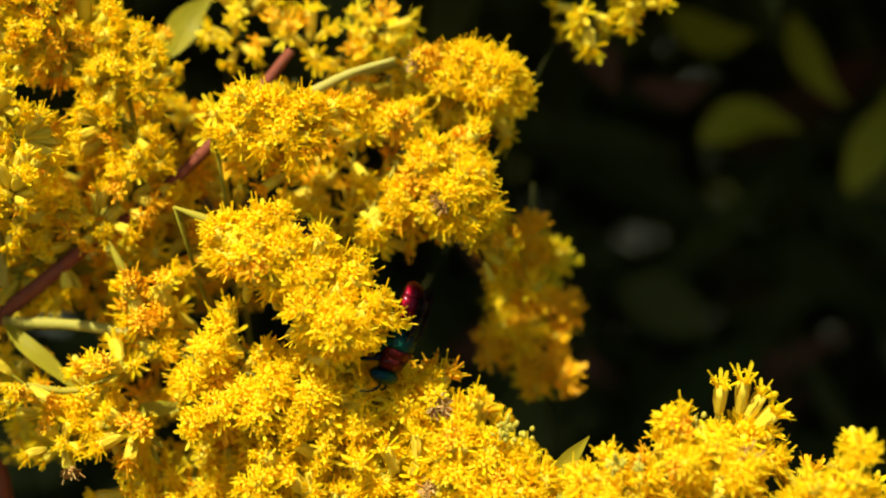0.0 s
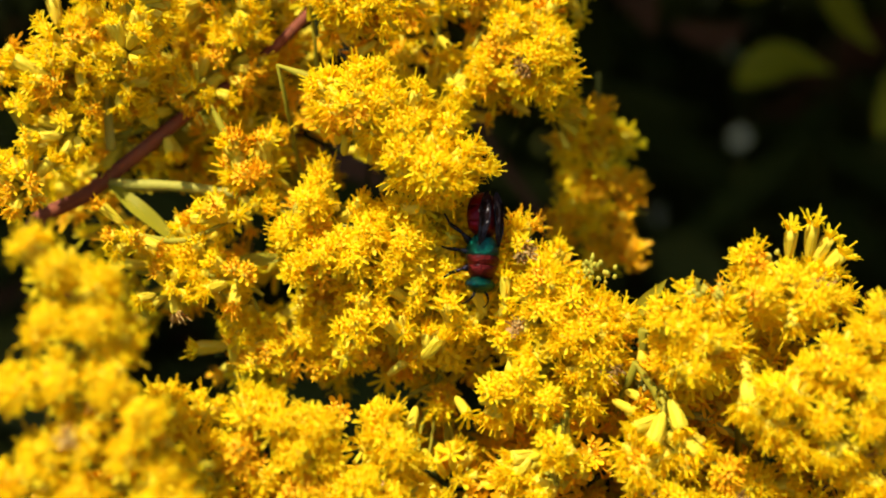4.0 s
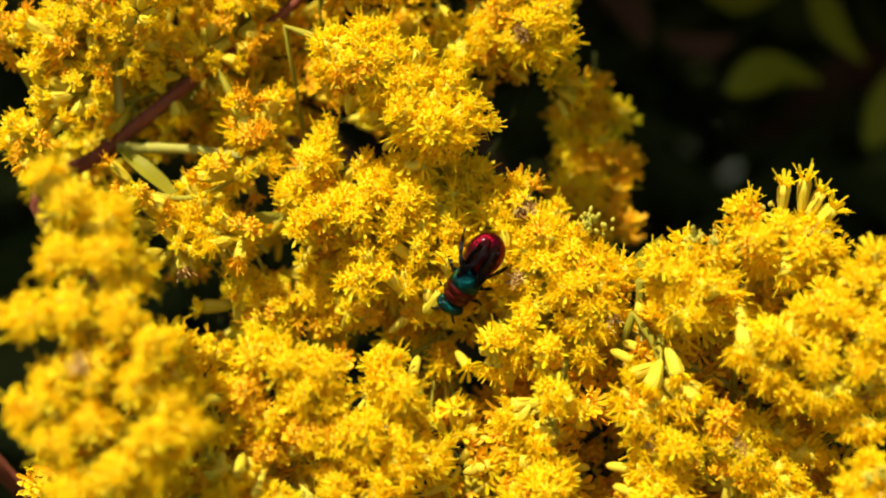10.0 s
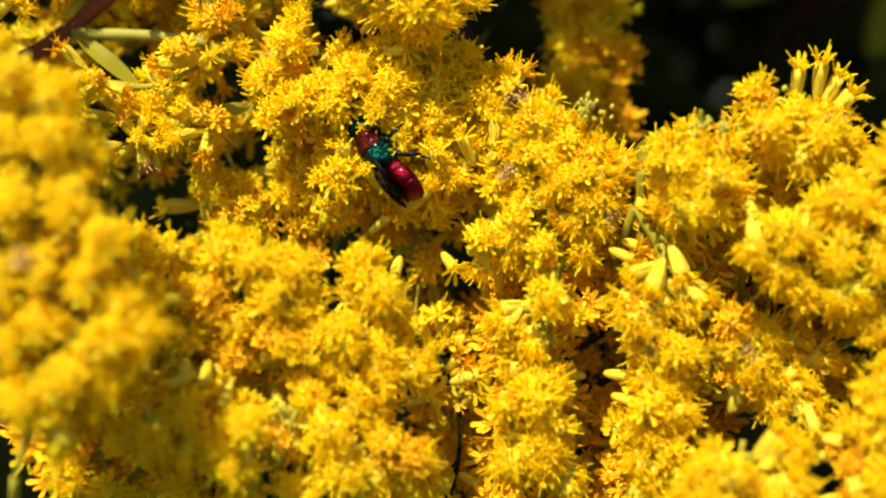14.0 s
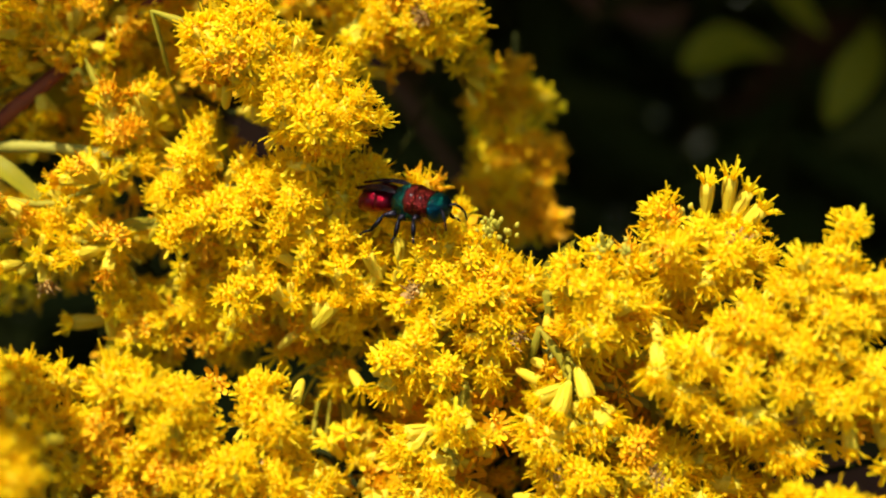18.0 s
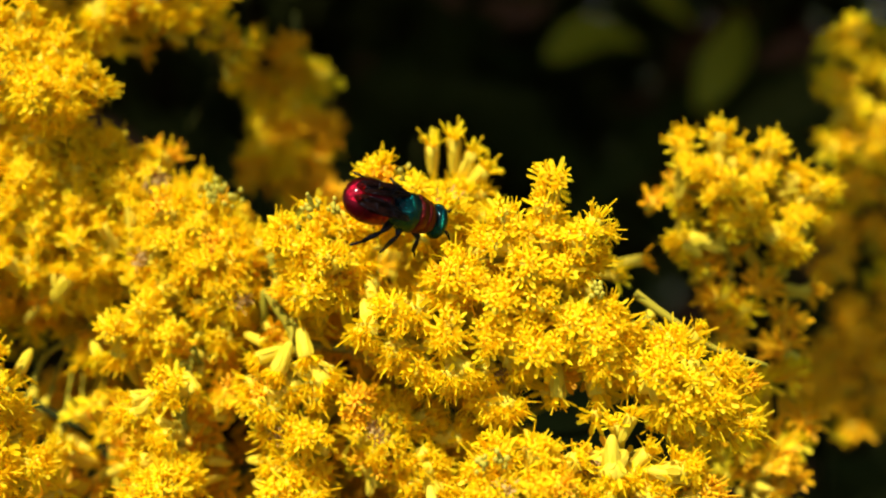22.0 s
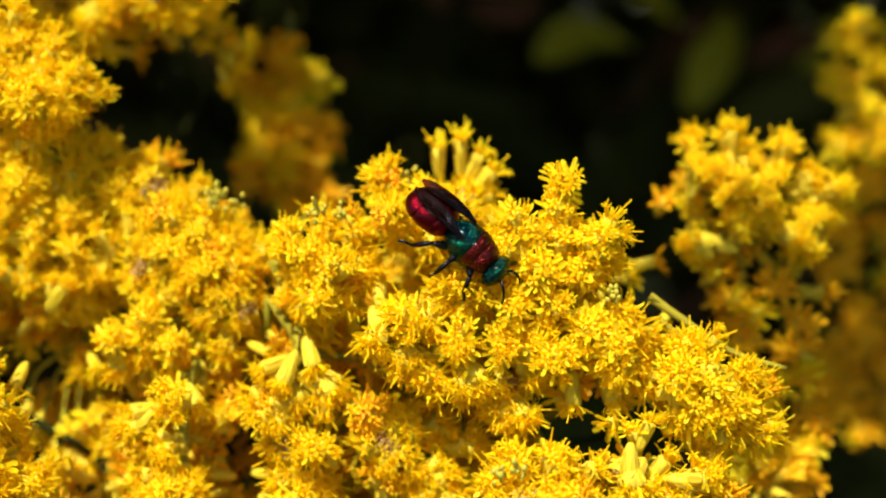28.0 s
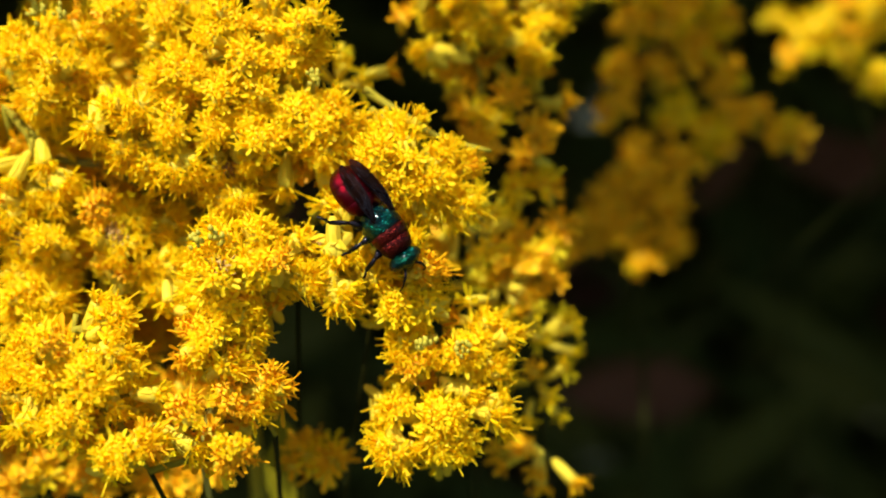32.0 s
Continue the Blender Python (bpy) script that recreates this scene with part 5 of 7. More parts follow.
tuft(branch, (19.9, 91.2, -31.5), 1.54, 0)
tuft(branch, (21.1, 90.8, -31.0), 1.21, 10)
tuft(branch, (21.0, 90.4, -34.6), 1.53, 0)
tuft(branch, (18.4, 91.0, -35.5), 1.53, -60)
tuft(branch, (16.0, 90.0, -34.4), 1.52, None, "stale")
tuft(branch, (21.8, 90.1, -36.3), 1.40, -20)
tuft(branch, (19.3, 90.8, -37.3), 1.21, -60)
tuft(branch, (23.3, 90.8, -32.8), 1.21, 0)
tuft(branch, (23.6, 90.3, -38.1), 1.41, None, "stale")
branch = spray(upper, [(-21.2, 96.2, 3.3), (-16.6, 96.2, 1.4), (-12.0, 96.2, -1.3), (-8.3, 96.2, -4.5), (-6.4, 96.2, -6.8)])
tuft(branch, (-17.3, 94.7, 2.2), 1.64, 120)
tuft(branch, (-14.5, 93.7, 2.5), 1.62, 100)
tuft(branch, (-12.8, 94.6, 3.1), 1.23, 90)
tuft(branch, (-17.7, 94.4, -0.6), 1.43, 200)
tuft(branch, (-15.8, 93.5, -2.0), 1.53, -90)
tuft(branch, (-14.3, 92.5, -0.3), 1.80)
tuft(branch, (-11.7, 93.2, 0.7), 1.61, 60)
tuft(branch, (-9.6, 94.5, 0.8), 1.43, 70)
tuft(branch, (-10.8, 92.9, -1.6), 1.81)
tuft(branch, (-8.2, 94.6, -1.0), 1.84, 50)
tuft(branch, (-13.2, 94.4, -3.3), 1.55, -110)
tuft(branch, (-10.4, 92.9, -3.8), 1.81)
tuft(branch, (-7.3, 94.3, -2.8), 1.83, 30)
tuft(branch, (-6.4, 94.0, -1.5), 1.42, 60)
tuft(branch, (-5.0, 93.2, -4.3), 1.61, 20)
tuft(branch, (-3.7, 94.1, -5.6), 1.42, 0)
tuft(branch, (-8.1, 91.7, -5.7), 1.78)
tuft(branch, (-5.5, 93.3, -6.5), 1.61, -20)
tuft(branch, (-10.5, 94.4, -6.5), 1.63, -120)
tuft(branch, (-8.1, 93.1, -7.8), 1.81, -90)
tuft(branch, (-6.4, 93.2, -7.8), 1.41, -45)
branch = spray(upper, [(-7.0, 105.2, 11.8), (-3.1, 105.2, 9.3), (0.3, 105.2, 6.9), (2.7, 105.2, 3.5)])
tuft(branch, (-1.1, 102.2, 8.1), 1.92, 60)
tuft(branch, (2.2, 103.6, 8.2), 1.95, 30)
tuft(branch, (3.6, 102.3, 6.2), 1.71, 0)
tuft(branch, (0.7, 100.7, 5.2), 1.89)
tuft(branch, (4.1, 103.5, 3.4), 1.51, 0)
tuft(branch, (2.2, 102.2, 1.9), 1.71, -60)
tuft(branch, (-0.2, 102.2, 3.4), 1.71)
tuft(branch, (-4.5, 103.2, 4.4), 1.72, 160)
tuft(branch, (-4.0, 102.2, 11.0), 1.71, None, "stale")
tuft(branch, (-6.8, 102.4, 12.4), 1.28, None, "stale")
tuft(branch, (-2.6, 103.0, 12.0), 1.51, 90)
tuft(branch, (2.7, 103.4, 10.1), 1.51, 60, "stale")
tuft(branch, (-5.9, 102.1, 1.0), 1.28, -90)
tuft(branch, (-2.1, 102.1, 6.2), 1.79, None, "stale")
tuft(branch, (-4.0, 102.9, 2.4), 1.51, -100, "stale")
branch = spray(upper, [(-8.2, 107.2, 15.0), (-3.2, 107.2, 16.5), (1.8, 107.2, 16.5), (5.8, 107.2, 15.0)])
tuft(branch, (2.2, 105.3, 17.2), 2.20, 60)
tuft(branch, (5.6, 104.2, 16.0), 1.96, 30)
tuft(branch, (6.7, 105.3, 14.2), 1.98, 0)
tuft(branch, (3.2, 104.4, 14.1), 1.96)
tuft(branch, (4.6, 104.1, 12.6), 1.52, -60)
tuft(branch, (-1.2, 103.3, 16.4), 1.51, None, "stale")
tuft(branch, (0.8, 103.7, 15.0), 1.73)
tuft(branch, (-2.6, 105.5, 17.2), 1.32, 90, "stale")
branch = spray(upper, [(-19.0, 101.2, 9.4), (-16.2, 101.2, 10.4), (-12.4, 101.2, 9.9), (-9.6, 101.2, 10.4)])
tuft(branch, (-16.2, 98.4, 12.4), 1.65, 120)
tuft(branch, (-13.9, 98.3, 12.4), 1.85, 90)
tuft(branch, (-10.2, 98.4, 11.9), 1.65, 30)
tuft(branch, (-15.4, 99.1, 10.2), 1.66, 200)
tuft(branch, (-12.9, 98.1, 10.1), 1.84)
tuft(branch, (-11.2, 98.7, 8.3), 1.65, -45)
tuft(branch, (-14.4, 98.7, 7.8), 1.65, -100)
tuft(branch, (-11.6, 98.7, 6.9), 1.24, -70)
tuft(branch, (-8.0, 98.6, 11.5), 1.24, 0, "stale")
tuft(branch, (-17.6, 98.8, 9.2), 1.49, 180)
branch = spray(left, [(-28.1, 102.2, 0.7), (-26.2, 102.2, -3.2), (-25.2, 102.2, -6.2), (-23.2, 102.2, -8.1)])
tuft(branch, (-25.5, 99.1, -2.5), 1.20, 100, "stale")
tuft(branch, (-24.0, 98.6, -5.4), 1.36, None, "stale")
tuft(branch, (-25.9, 100.8, -5.8), 1.30, 180)
tuft(branch, (-22.3, 99.7, -2.0), 1.21, 60, "stale")
tuft(branch, (-22.4, 100.3, -8.2), 1.21, 0)
tuft(branch, (-21.7, 99.3, -10.6), 1.29, 180)
branch = spray(left, [(-34.0, 102.2, -12.6), (-30.1, 102.2, -12.1), (-27.1, 102.2, -15.0), (-23.7, 102.2, -16.0)])
tuft(branch, (-29.4, 100.2, -9.6), 1.30, 100)
tuft(branch, (-29.8, 99.1, -12.5), 1.37)
tuft(branch, (-32.5, 100.2, -13.5), 1.21, 200)
tuft(branch, (-28.1, 99.9, -13.0), 1.51, -60)
tuft(branch, (-27.1, 99.9, -14.9), 1.64, -60)
tuft(branch, (-24.8, 100.2, -15.6), 1.64, -40)
tuft(branch, (-23.4, 100.6, -15.9), 1.09, 0)
branch = spray(left, [(-21.1, 101.2, -9.1), (-19.2, 101.2, -8.1), (-17.2, 101.2, -8.6), (-13.3, 101.2, -9.1)])
tuft(branch, (-17.8, 98.3, -5.8), 1.70, 110)
tuft(branch, (-18.5, 96.9, -7.8), 1.59)
tuft(branch, (-17.0, 99.3, -4.8), 1.29, 80)
tuft(branch, (-17.8, 98.3, -10.1), 1.49, None, "stale")
tuft(branch, (-20.0, 97.6, -10.6), 1.27)
tuft(branch, (-15.0, 98.8, -7.7), 1.62, 60)
tuft(branch, (-13.5, 98.0, -8.7), 1.48)
branch = spray(left, [(-20.9, 100.2, -13.0), (-15.2, 100.2, -13.0), (-10.4, 100.2, -13.4), (-5.6, 100.2, -15.8), (-0.8, 100.2, -18.7)])
tuft(branch, (-12.9, 96.0, -10.5), 1.66)
tuft(branch, (-10.1, 96.2, -11.5), 1.74)
tuft(branch, (-8.3, 97.4, -11.0), 1.60, 60)
tuft(branch, (-12.0, 96.8, -13.3), 1.67)
tuft(branch, (-14.7, 96.3, -12.9), 1.66)
tuft(branch, (-17.5, 96.1, -12.9), 1.58)
tuft(branch, (-19.9, 96.9, -13.8), 1.47)
tuft(branch, (-8.8, 97.4, -13.8), 1.68)
tuft(branch, (-6.5, 97.5, -11.0), 1.60, 60)
tuft(branch, (-6.4, 97.0, -14.3), 1.67)
tuft(branch, (-10.6, 96.4, -15.6), 1.75)
tuft(branch, (-13.4, 97.2, -16.6), 1.68)
tuft(branch, (-14.8, 96.8, -18.4), 1.67)
tuft(branch, (-7.3, 96.2, -17.0), 1.74)
tuft(branch, (-4.6, 96.1, -16.5), 1.58)
tuft(branch, (-2.7, 95.7, -17.4), 1.65)
tuft(branch, (-11.1, 96.6, -18.4), 1.75)
tuft(branch, (-8.3, 96.4, -19.3), 1.75)
tuft(branch, (-5.0, 97.3, -19.4), 1.60, -60)
tuft(branch, (-1.8, 96.3, -19.3), 1.66)
branch = spray(left, [(-4.6, 101.2, -13.9), (-0.7, 101.2, -13.0), (2.7, 101.2, -12.9)])
tuft(branch, (-0.8, 98.6, -10.5), 1.06, 60)
tuft(branch, (-0.8, 99.4, -12.9), 1.29, 60)
tuft(branch, (1.1, 98.3, -12.9), 1.48, 80)
tuft(branch, (2.6, 99.8, -12.0), 0.95, 90)
tuft(branch, (-1.8, 97.6, -14.7), 1.26)
branch = spray(left, [(-29.8, 105.2, -21.2), (-23.8, 105.2, -20.2), (-17.7, 105.2, -21.2), (-11.7, 105.2, -23.2)])
tuft(branch, (-28.8, 103.1, -20.0), 1.78, 160)
tuft(branch, (-26.0, 101.5, -18.9), 1.75)
tuft(branch, (-23.2, 102.2, -18.4), 1.77)
tuft(branch, (-20.8, 102.2, -17.4), 1.76)
tuft(branch, (-18.7, 101.7, -19.8), 1.76)
tuft(branch, (-24.1, 101.6, -21.3), 1.75, None, "stale")
tuft(branch, (-21.2, 102.0, -21.3), 1.76, None, "stale")
tuft(branch, (-17.3, 102.2, -21.8), 1.77, None, "stale")
tuft(branch, (-15.4, 102.7, -22.4), 1.77, -90, "stale")
tuft(branch, (-12.5, 103.3, -21.9), 1.78, -90, "stale")
tuft(branch, (-28.5, 103.7, -22.0), 1.70, 200)
tuft(branch, (-11.0, 102.8, -23.4), 1.55, -90, "stale")
tuft(branch, (-25.9, 101.1, -20.8), 1.66, None, "stale")
tuft(branch, (-14.3, 101.1, -20.7), 1.66, None, "stale")
tuft(branch, (-18.3, 102.0, -17.4), 1.58, None, "stale")
branch = spray(behind, [(9.1, 123.2, 6.6), (9.1, 123.2, -1.7), (9.6, 123.2, -7.7), (10.2, 123.2, -14.8)])
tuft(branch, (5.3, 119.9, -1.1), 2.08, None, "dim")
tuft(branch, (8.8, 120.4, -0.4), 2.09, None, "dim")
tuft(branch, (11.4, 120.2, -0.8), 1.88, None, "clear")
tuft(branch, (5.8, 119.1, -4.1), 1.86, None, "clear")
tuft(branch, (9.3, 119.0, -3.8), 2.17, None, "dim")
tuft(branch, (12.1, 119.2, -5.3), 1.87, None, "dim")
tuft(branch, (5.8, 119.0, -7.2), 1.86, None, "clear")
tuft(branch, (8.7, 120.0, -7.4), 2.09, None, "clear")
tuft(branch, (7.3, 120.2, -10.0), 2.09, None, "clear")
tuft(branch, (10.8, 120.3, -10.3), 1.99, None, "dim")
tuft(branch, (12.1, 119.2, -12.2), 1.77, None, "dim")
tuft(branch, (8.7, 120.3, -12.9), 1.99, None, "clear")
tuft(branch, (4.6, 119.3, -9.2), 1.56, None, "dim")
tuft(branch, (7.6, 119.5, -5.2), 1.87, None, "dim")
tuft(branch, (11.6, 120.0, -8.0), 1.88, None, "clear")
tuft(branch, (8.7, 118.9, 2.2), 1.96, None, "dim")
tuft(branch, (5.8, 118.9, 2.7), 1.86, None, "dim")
branch = spray(right_tall, [(45.9, 99.2, -21.2), (45.6, 99.2, -17.5), (47.6, 99.2, -14.8), (51.4, 99.2, -14.0)])
tuft(branch, (41.7, 97.5, -10.1), 1.11, 110)
tuft(branch, (41.9, 95.2, -12.7), 1.08)
tuft(branch, (44.7, 96.6, -9.9), 1.20, 90)
tuft(branch, (43.4, 95.7, -12.7), 1.18)
tuft(branch, (46.2, 97.2, -11.2), 1.20, 70)
tuft(branch, (44.4, 94.7, -14.6), 1.23)
tuft(branch, (49.3, 96.6, -10.9), 1.26, 70)
tuft(branch, (47.9, 95.5, -13.3), 1.19)
tuft(branch, (51.5, 96.9, -13.7), 1.27, 40)
tuft(branch, (53.6, 96.4, -14.8), 1.20, 10)
tuft(branch, (53.3, 97.1, -16.5), 1.11, 0)
tuft(branch, (50.8, 96.4, -16.5), 1.26)
tuft(branch, (47.2, 95.4, -16.4), 1.24)
tuft(branch, (45.0, 95.7, -16.8), 1.18)
tuft(branch, (50.1, 96.2, -19.2), 1.19, -30)
tuft(branch, (51.6, 96.5, -19.7), 0.95, -30)
tuft(branch, (41.7, 97.2, -18.8), 1.10, 190)
tuft(branch, (40.5, 96.2, -19.3), 0.87, 200)
# lower branch in dim clumps, its shade painted with orange heads
branch = spray(right_tall, [(47.3, 102.2, -20.3), (48.6, 102.2, -24.1), (49.8, 102.2, -29.0), (50.0, 102.2, -35.7)])
tuft(branch, (44.5, 99.3, -20.3), 1.29, None, "dim")
tuft(branch, (47.4, 99.3, -19.4), 1.29, None, "dim")
tuft(branch, (48.7, 97.9, -22.3), 1.28, None, "dim")
tuft(branch, (53.5, 100.7, -22.9), 1.25, 0, "dim")
tuft(branch, (44.0, 99.7, -23.5), 1.29, 180, "dim")
tuft(branch, (46.7, 99.1, -24.1), 1.29, None, "dim")
tuft(branch, (50.4, 99.1, -25.1), 1.29, None, "dim")
tuft(branch, (45.4, 98.2, -26.3), 1.27, None, "dim")
tuft(branch, (49.3, 98.9, -27.4), 1.29, None, "dim")
tuft(branch, (48.2, 98.9, -30.1), 1.22, None, "dim")
tuft(branch, (50.7, 99.2, -29.8), 1.13, None, "dim")
tuft(branch, (49.1, 98.2, -36.1), 1.43, None, "clear")
tuft(branch, (48.5, 99.1, -34.3), 1.29, None, "dim")
tuft(branch, (52.0, 99.4, -33.6), 1.23, None, "dim")
tuft(branch, (46.0, 98.9, -36.0), 1.28, None, "dim")
branch = spray(right_far, [(63.6, 125.2, -38.7), (67.4, 125.2, -30.5), (70.6, 125.2, -22.2), (72.1, 125.2, -11.3)])
tuft(branch, (65.6, 121.7, -12.8), 2.42, None, "clear")
tuft(branch, (69.6, 120.9, -12.1), 2.42, None, "clear")
tuft(branch, (74.0, 121.6, -12.8), 2.44, None, "clear")
tuft(branch, (71.3, 121.3, -15.7), 2.43, None, "dim")
tuft(branch, (63.5, 122.0, -16.8), 2.15, None, "dim")
tuft(branch, (67.6, 121.9, -17.7), 2.43, None, "dim")
tuft(branch, (74.2, 121.7, -18.2), 2.44, None, "dim")
tuft(branch, (62.4, 121.0, -21.0), 2.13, None, "dim")
tuft(branch, (69.1, 121.9, -22.0), 2.43, None, "clear")
tuft(branch, (72.5, 121.8, -24.6), 2.71, None, "clear")
tuft(branch, (74.8, 121.0, -23.1), 2.16, None, "dim")
tuft(branch, (64.0, 122.3, -25.7), 2.16, None, "dim")
tuft(branch, (68.6, 121.9, -27.3), 2.16, None, "dim")
tuft(branch, (80.0, 120.9, -25.2), 2.45, None, "dim")
tuft(branch, (77.6, 122.4, -23.1), 2.19, None, "dim")
tuft(branch, (65.3, 121.0, -28.3), 2.14, None, "dim")
tuft(branch, (66.9, 121.3, -31.3), 2.15, None, "dim")
tuft(branch, (62.4, 122.0, -29.8), 2.15, None, "dim")
tuft(branch, (59.7, 121.8, -33.1), 2.40, None, "dim")
tuft(branch, (62.6, 121.7, -33.9), 2.41, None, "dim")
tuft(branch, (66.7, 121.9, -35.4), 2.15, None, "dim")
tuft(branch, (55.9, 121.3, -35.2), 2.12, None, "dim")
tuft(branch, (63.4, 121.0, -36.9), 1.92, None, "dim")
branch = spray(right_tall, [(47.9, 103.2, -32.4), (49.2, 103.2, -34.5), (50.6, 103.2, -36.6)])
tuft(branch, (48.9, 98.8, -36.5), 1.38, None, "clear")
tuft(branch, (50.6, 100.0, -35.7), 1.20, None, "clear")
tuft(branch, (47.7, 100.1, -35.4), 1.13, None, "dim")
tuft(branch, (50.9, 99.7, -37.6), 1.00, None, "clear")
branch = spray(right_far, [(94.6, 131.2, -29.6), (91.7, 131.2, -17.8), (88.9, 131.2, -11.8)])
tuft(branch, (86.8, 128.0, -13.6), 2.89, None, "clear")
tuft(branch, (90.3, 127.3, -15.2), 2.89, None, "clear")
tuft(branch, (93.7, 127.2, -19.2), 2.31, None, "clear")
tuft(branch, (84.4, 127.4, -16.1), 2.29, None, "clear")
tuft(branch, (83.8, 128.3, -12.1), 2.31, None, "clear")
tuft(branch, (89.1, 126.8, -11.5), 2.58, None, "clear")
tuft(branch, (93.9, 127.6, -12.2), 2.61, None, "clear")
branch = spray(near, [(-23.2, 91.2, -42.3), (-28.5, 91.2, -39.5), (-33.7, 91.2, -35.9)])
tuft(branch, (-33.3, 87.1, -34.0), 1.45)
tuft(branch, (-30.6, 88.1, -35.5), 1.39, None, "stale")
tuft(branch, (-32.5, 87.3, -37.5), 1.45, None, "stale")
tuft(branch, (-28.7, 87.3, -38.4), 1.46, None, "stale")
tuft(branch, (-33.9, 87.4, -40.9), 1.46)
tuft(branch, (-30.5, 87.7, -41.4), 1.39, None, "stale")
tuft(branch, (-26.8, 88.1, -39.8), 1.39, None, "stale")
tuft(branch, (-25.3, 87.3, -41.9), 1.38)
tuft(branch, (-23.4, 88.2, -39.0), 1.32, None, "stale")
tuft(branch, (-34.0, 86.9, -36.1), 1.29)
branch = spray(left, [(-15.1, 101.2, -11.0), (-9.2, 101.2, -10.0), (-4.3, 101.2, -11.1), (0.6, 101.2, -12.1)])
tuft(branch, (-8.9, 97.2, -9.1), 1.61)
tuft(branch, (-5.2, 98.2, -9.9), 1.63, 60)
tuft(branch, (-2.3, 98.2, -10.7), 1.46, 50, "stale")
tuft(branch, (-0.2, 99.4, -9.8), 1.31, 60, "stale")
tuft(branch, (-6.2, 98.0, -11.9), 1.63)
tuft(branch, (-2.8, 97.0, -12.4), 1.62)
tuft(branch, (-10.4, 97.0, -11.0), 1.61)
tuft(branch, (-11.9, 98.7, -8.4), 1.55, 120)
tuft(branch, (-8.1, 99.3, -6.9), 1.47, 90)
tuft(branch, (-4.3, 99.5, -8.6), 1.30, 80)
tuft(branch, (-13.9, 99.3, -7.8), 1.56, 130)
tuft(branch, (-17.7, 99.1, -5.4), 1.55, 110)
tuft(branch, (-17.9, 97.0, -7.6), 1.44)
tuft(branch, (-18.0, 97.4, -9.9), 1.53, None, "stale")
tuft(branch, (-16.0, 97.0, -11.4), 1.44)
branch = spray(left, [(-14.4, 103.2, -18.8), (-9.4, 103.2, -18.3), (-5.4, 103.2, -18.3), (-1.4, 103.2, -18.4)])
tuft(branch, (-10.1, 99.6, -17.0), 1.74)
tuft(branch, (-7.3, 99.7, -18.9), 1.74)
tuft(branch, (-5.3, 99.1, -17.0), 1.73)
tuft(branch, (-3.4, 99.2, -18.5), 1.65)
tuft(branch, (-8.2, 100.1, -15.0), 1.66)
tuft(branch, (-4.3, 98.8, -15.1), 1.64)
tuft(branch, (-6.3, 100.1, -21.1), 1.67)
tuft(branch, (-9.3, 100.3, -21.1), 1.67)
tuft(branch, (-12.2, 100.4, -18.9), 1.75)
tuft(branch, (-2.4, 99.4, -16.6), 1.57)
tuft(branch, (-15.0, 99.7, -16.9), 1.65, None, "stale")
tuft(branch, (-13.6, 99.7, -20.8), 1.74, None, "stale")
branch = spray(right_far, [(65.9, 121.2, -14.1), (66.2, 121.2, -7.7), (65.9, 121.2, -1.9), (65.6, 121.2, 3.3)])
tuft(branch, (63.1, 117.8, 1.0), 1.74, None, "clear")
tuft(branch, (66.1, 118.5, -0.7), 1.86, None, "clear")
tuft(branch, (62.3, 117.9, -2.9), 1.74, None, "clear")
tuft(branch, (63.7, 117.2, -5.3), 1.83, None, "clear")
tuft(branch, (68.2, 118.2, -2.5), 1.86, None, "clear")
tuft(branch, (66.6, 117.6, -6.5), 1.84, None, "clear")
tuft(branch, (62.0, 117.8, -9.1), 1.74, None, "clear")
tuft(branch, (65.5, 118.0, -9.8), 1.85, None, "clear")
tuft(branch, (67.9, 116.7, -8.9), 1.83, None, "clear")
tuft(branch, (69.4, 118.1, 0.8), 1.75, None, "clear")
tuft(branch, (64.9, 117.9, 2.6), 1.54, None, "clear")
tuft(branch, (67.5, 117.6, -12.7), 1.84, None, "dim")
tuft(branch, (64.1, 117.6, -13.1), 1.74, None, "dim")
tuft(branch, (70.0, 117.5, -6.0), 1.85, None, "clear")
tuft(branch, (70.8, 117.0, -10.6), 1.84, None, "dim")
branch = spray(low, [(29.9, 99.2, -53.9), (30.9, 99.2, -52.1)])
tuft(branch, (29.1, 95.7, -49.9), 1.22, None, "dim")
tuft(branch, (30.8, 94.8, -50.8), 1.37, None, "dim")
tuft(branch, (29.9, 95.6, -51.8), 1.38, None, "dim")
tuft(branch, (28.1, 95.9, -51.3), 1.22, None, "dim")
branch = spray(left, [(-7.1, 101.2, -11.6), (-3.4, 101.2, -11.6), (1.2, 101.2, -12.5)])
tuft(branch, (-5.0, 97.5, -9.1), 1.52)
tuft(branch, (-2.8, 97.7, -10.4), 1.53)
tuft(branch, (-4.7, 98.4, -12.2), 1.54)
tuft(branch, (-2.4, 98.3, -13.1), 1.54)
tuft(branch, (-0.6, 96.9, -11.8), 1.44)
tuft(branch, (-6.9, 98.1, -10.4), 1.53)
tuft(branch, (0.3, 97.8, -13.6), 1.45)
tuft(branch, (-5.9, 96.8, -14.0), 1.43)
tuft(branch, (-7.3, 98.6, -8.1), 1.38, 90)
tuft(branch, (-8.6, 97.1, -12.6), 1.43)
branch = spray(hump, [(23.0, 98.2, -16.6), (24.4, 98.2, -14.4), (25.4, 98.2, -13.0)])
tuft(branch, (22.0, 95.8, -13.9), 1.0, 80, "tubes")
tuft(branch, (24.2, 96.4, -14.4), 1.2, 45, "tubes")
tuft(branch, (25.5, 96.9, -15.3), 1.1, 20, "tubes")
tuft(branch, (23.1, 96.2, -13.4), 0.9, 70, "tubes")
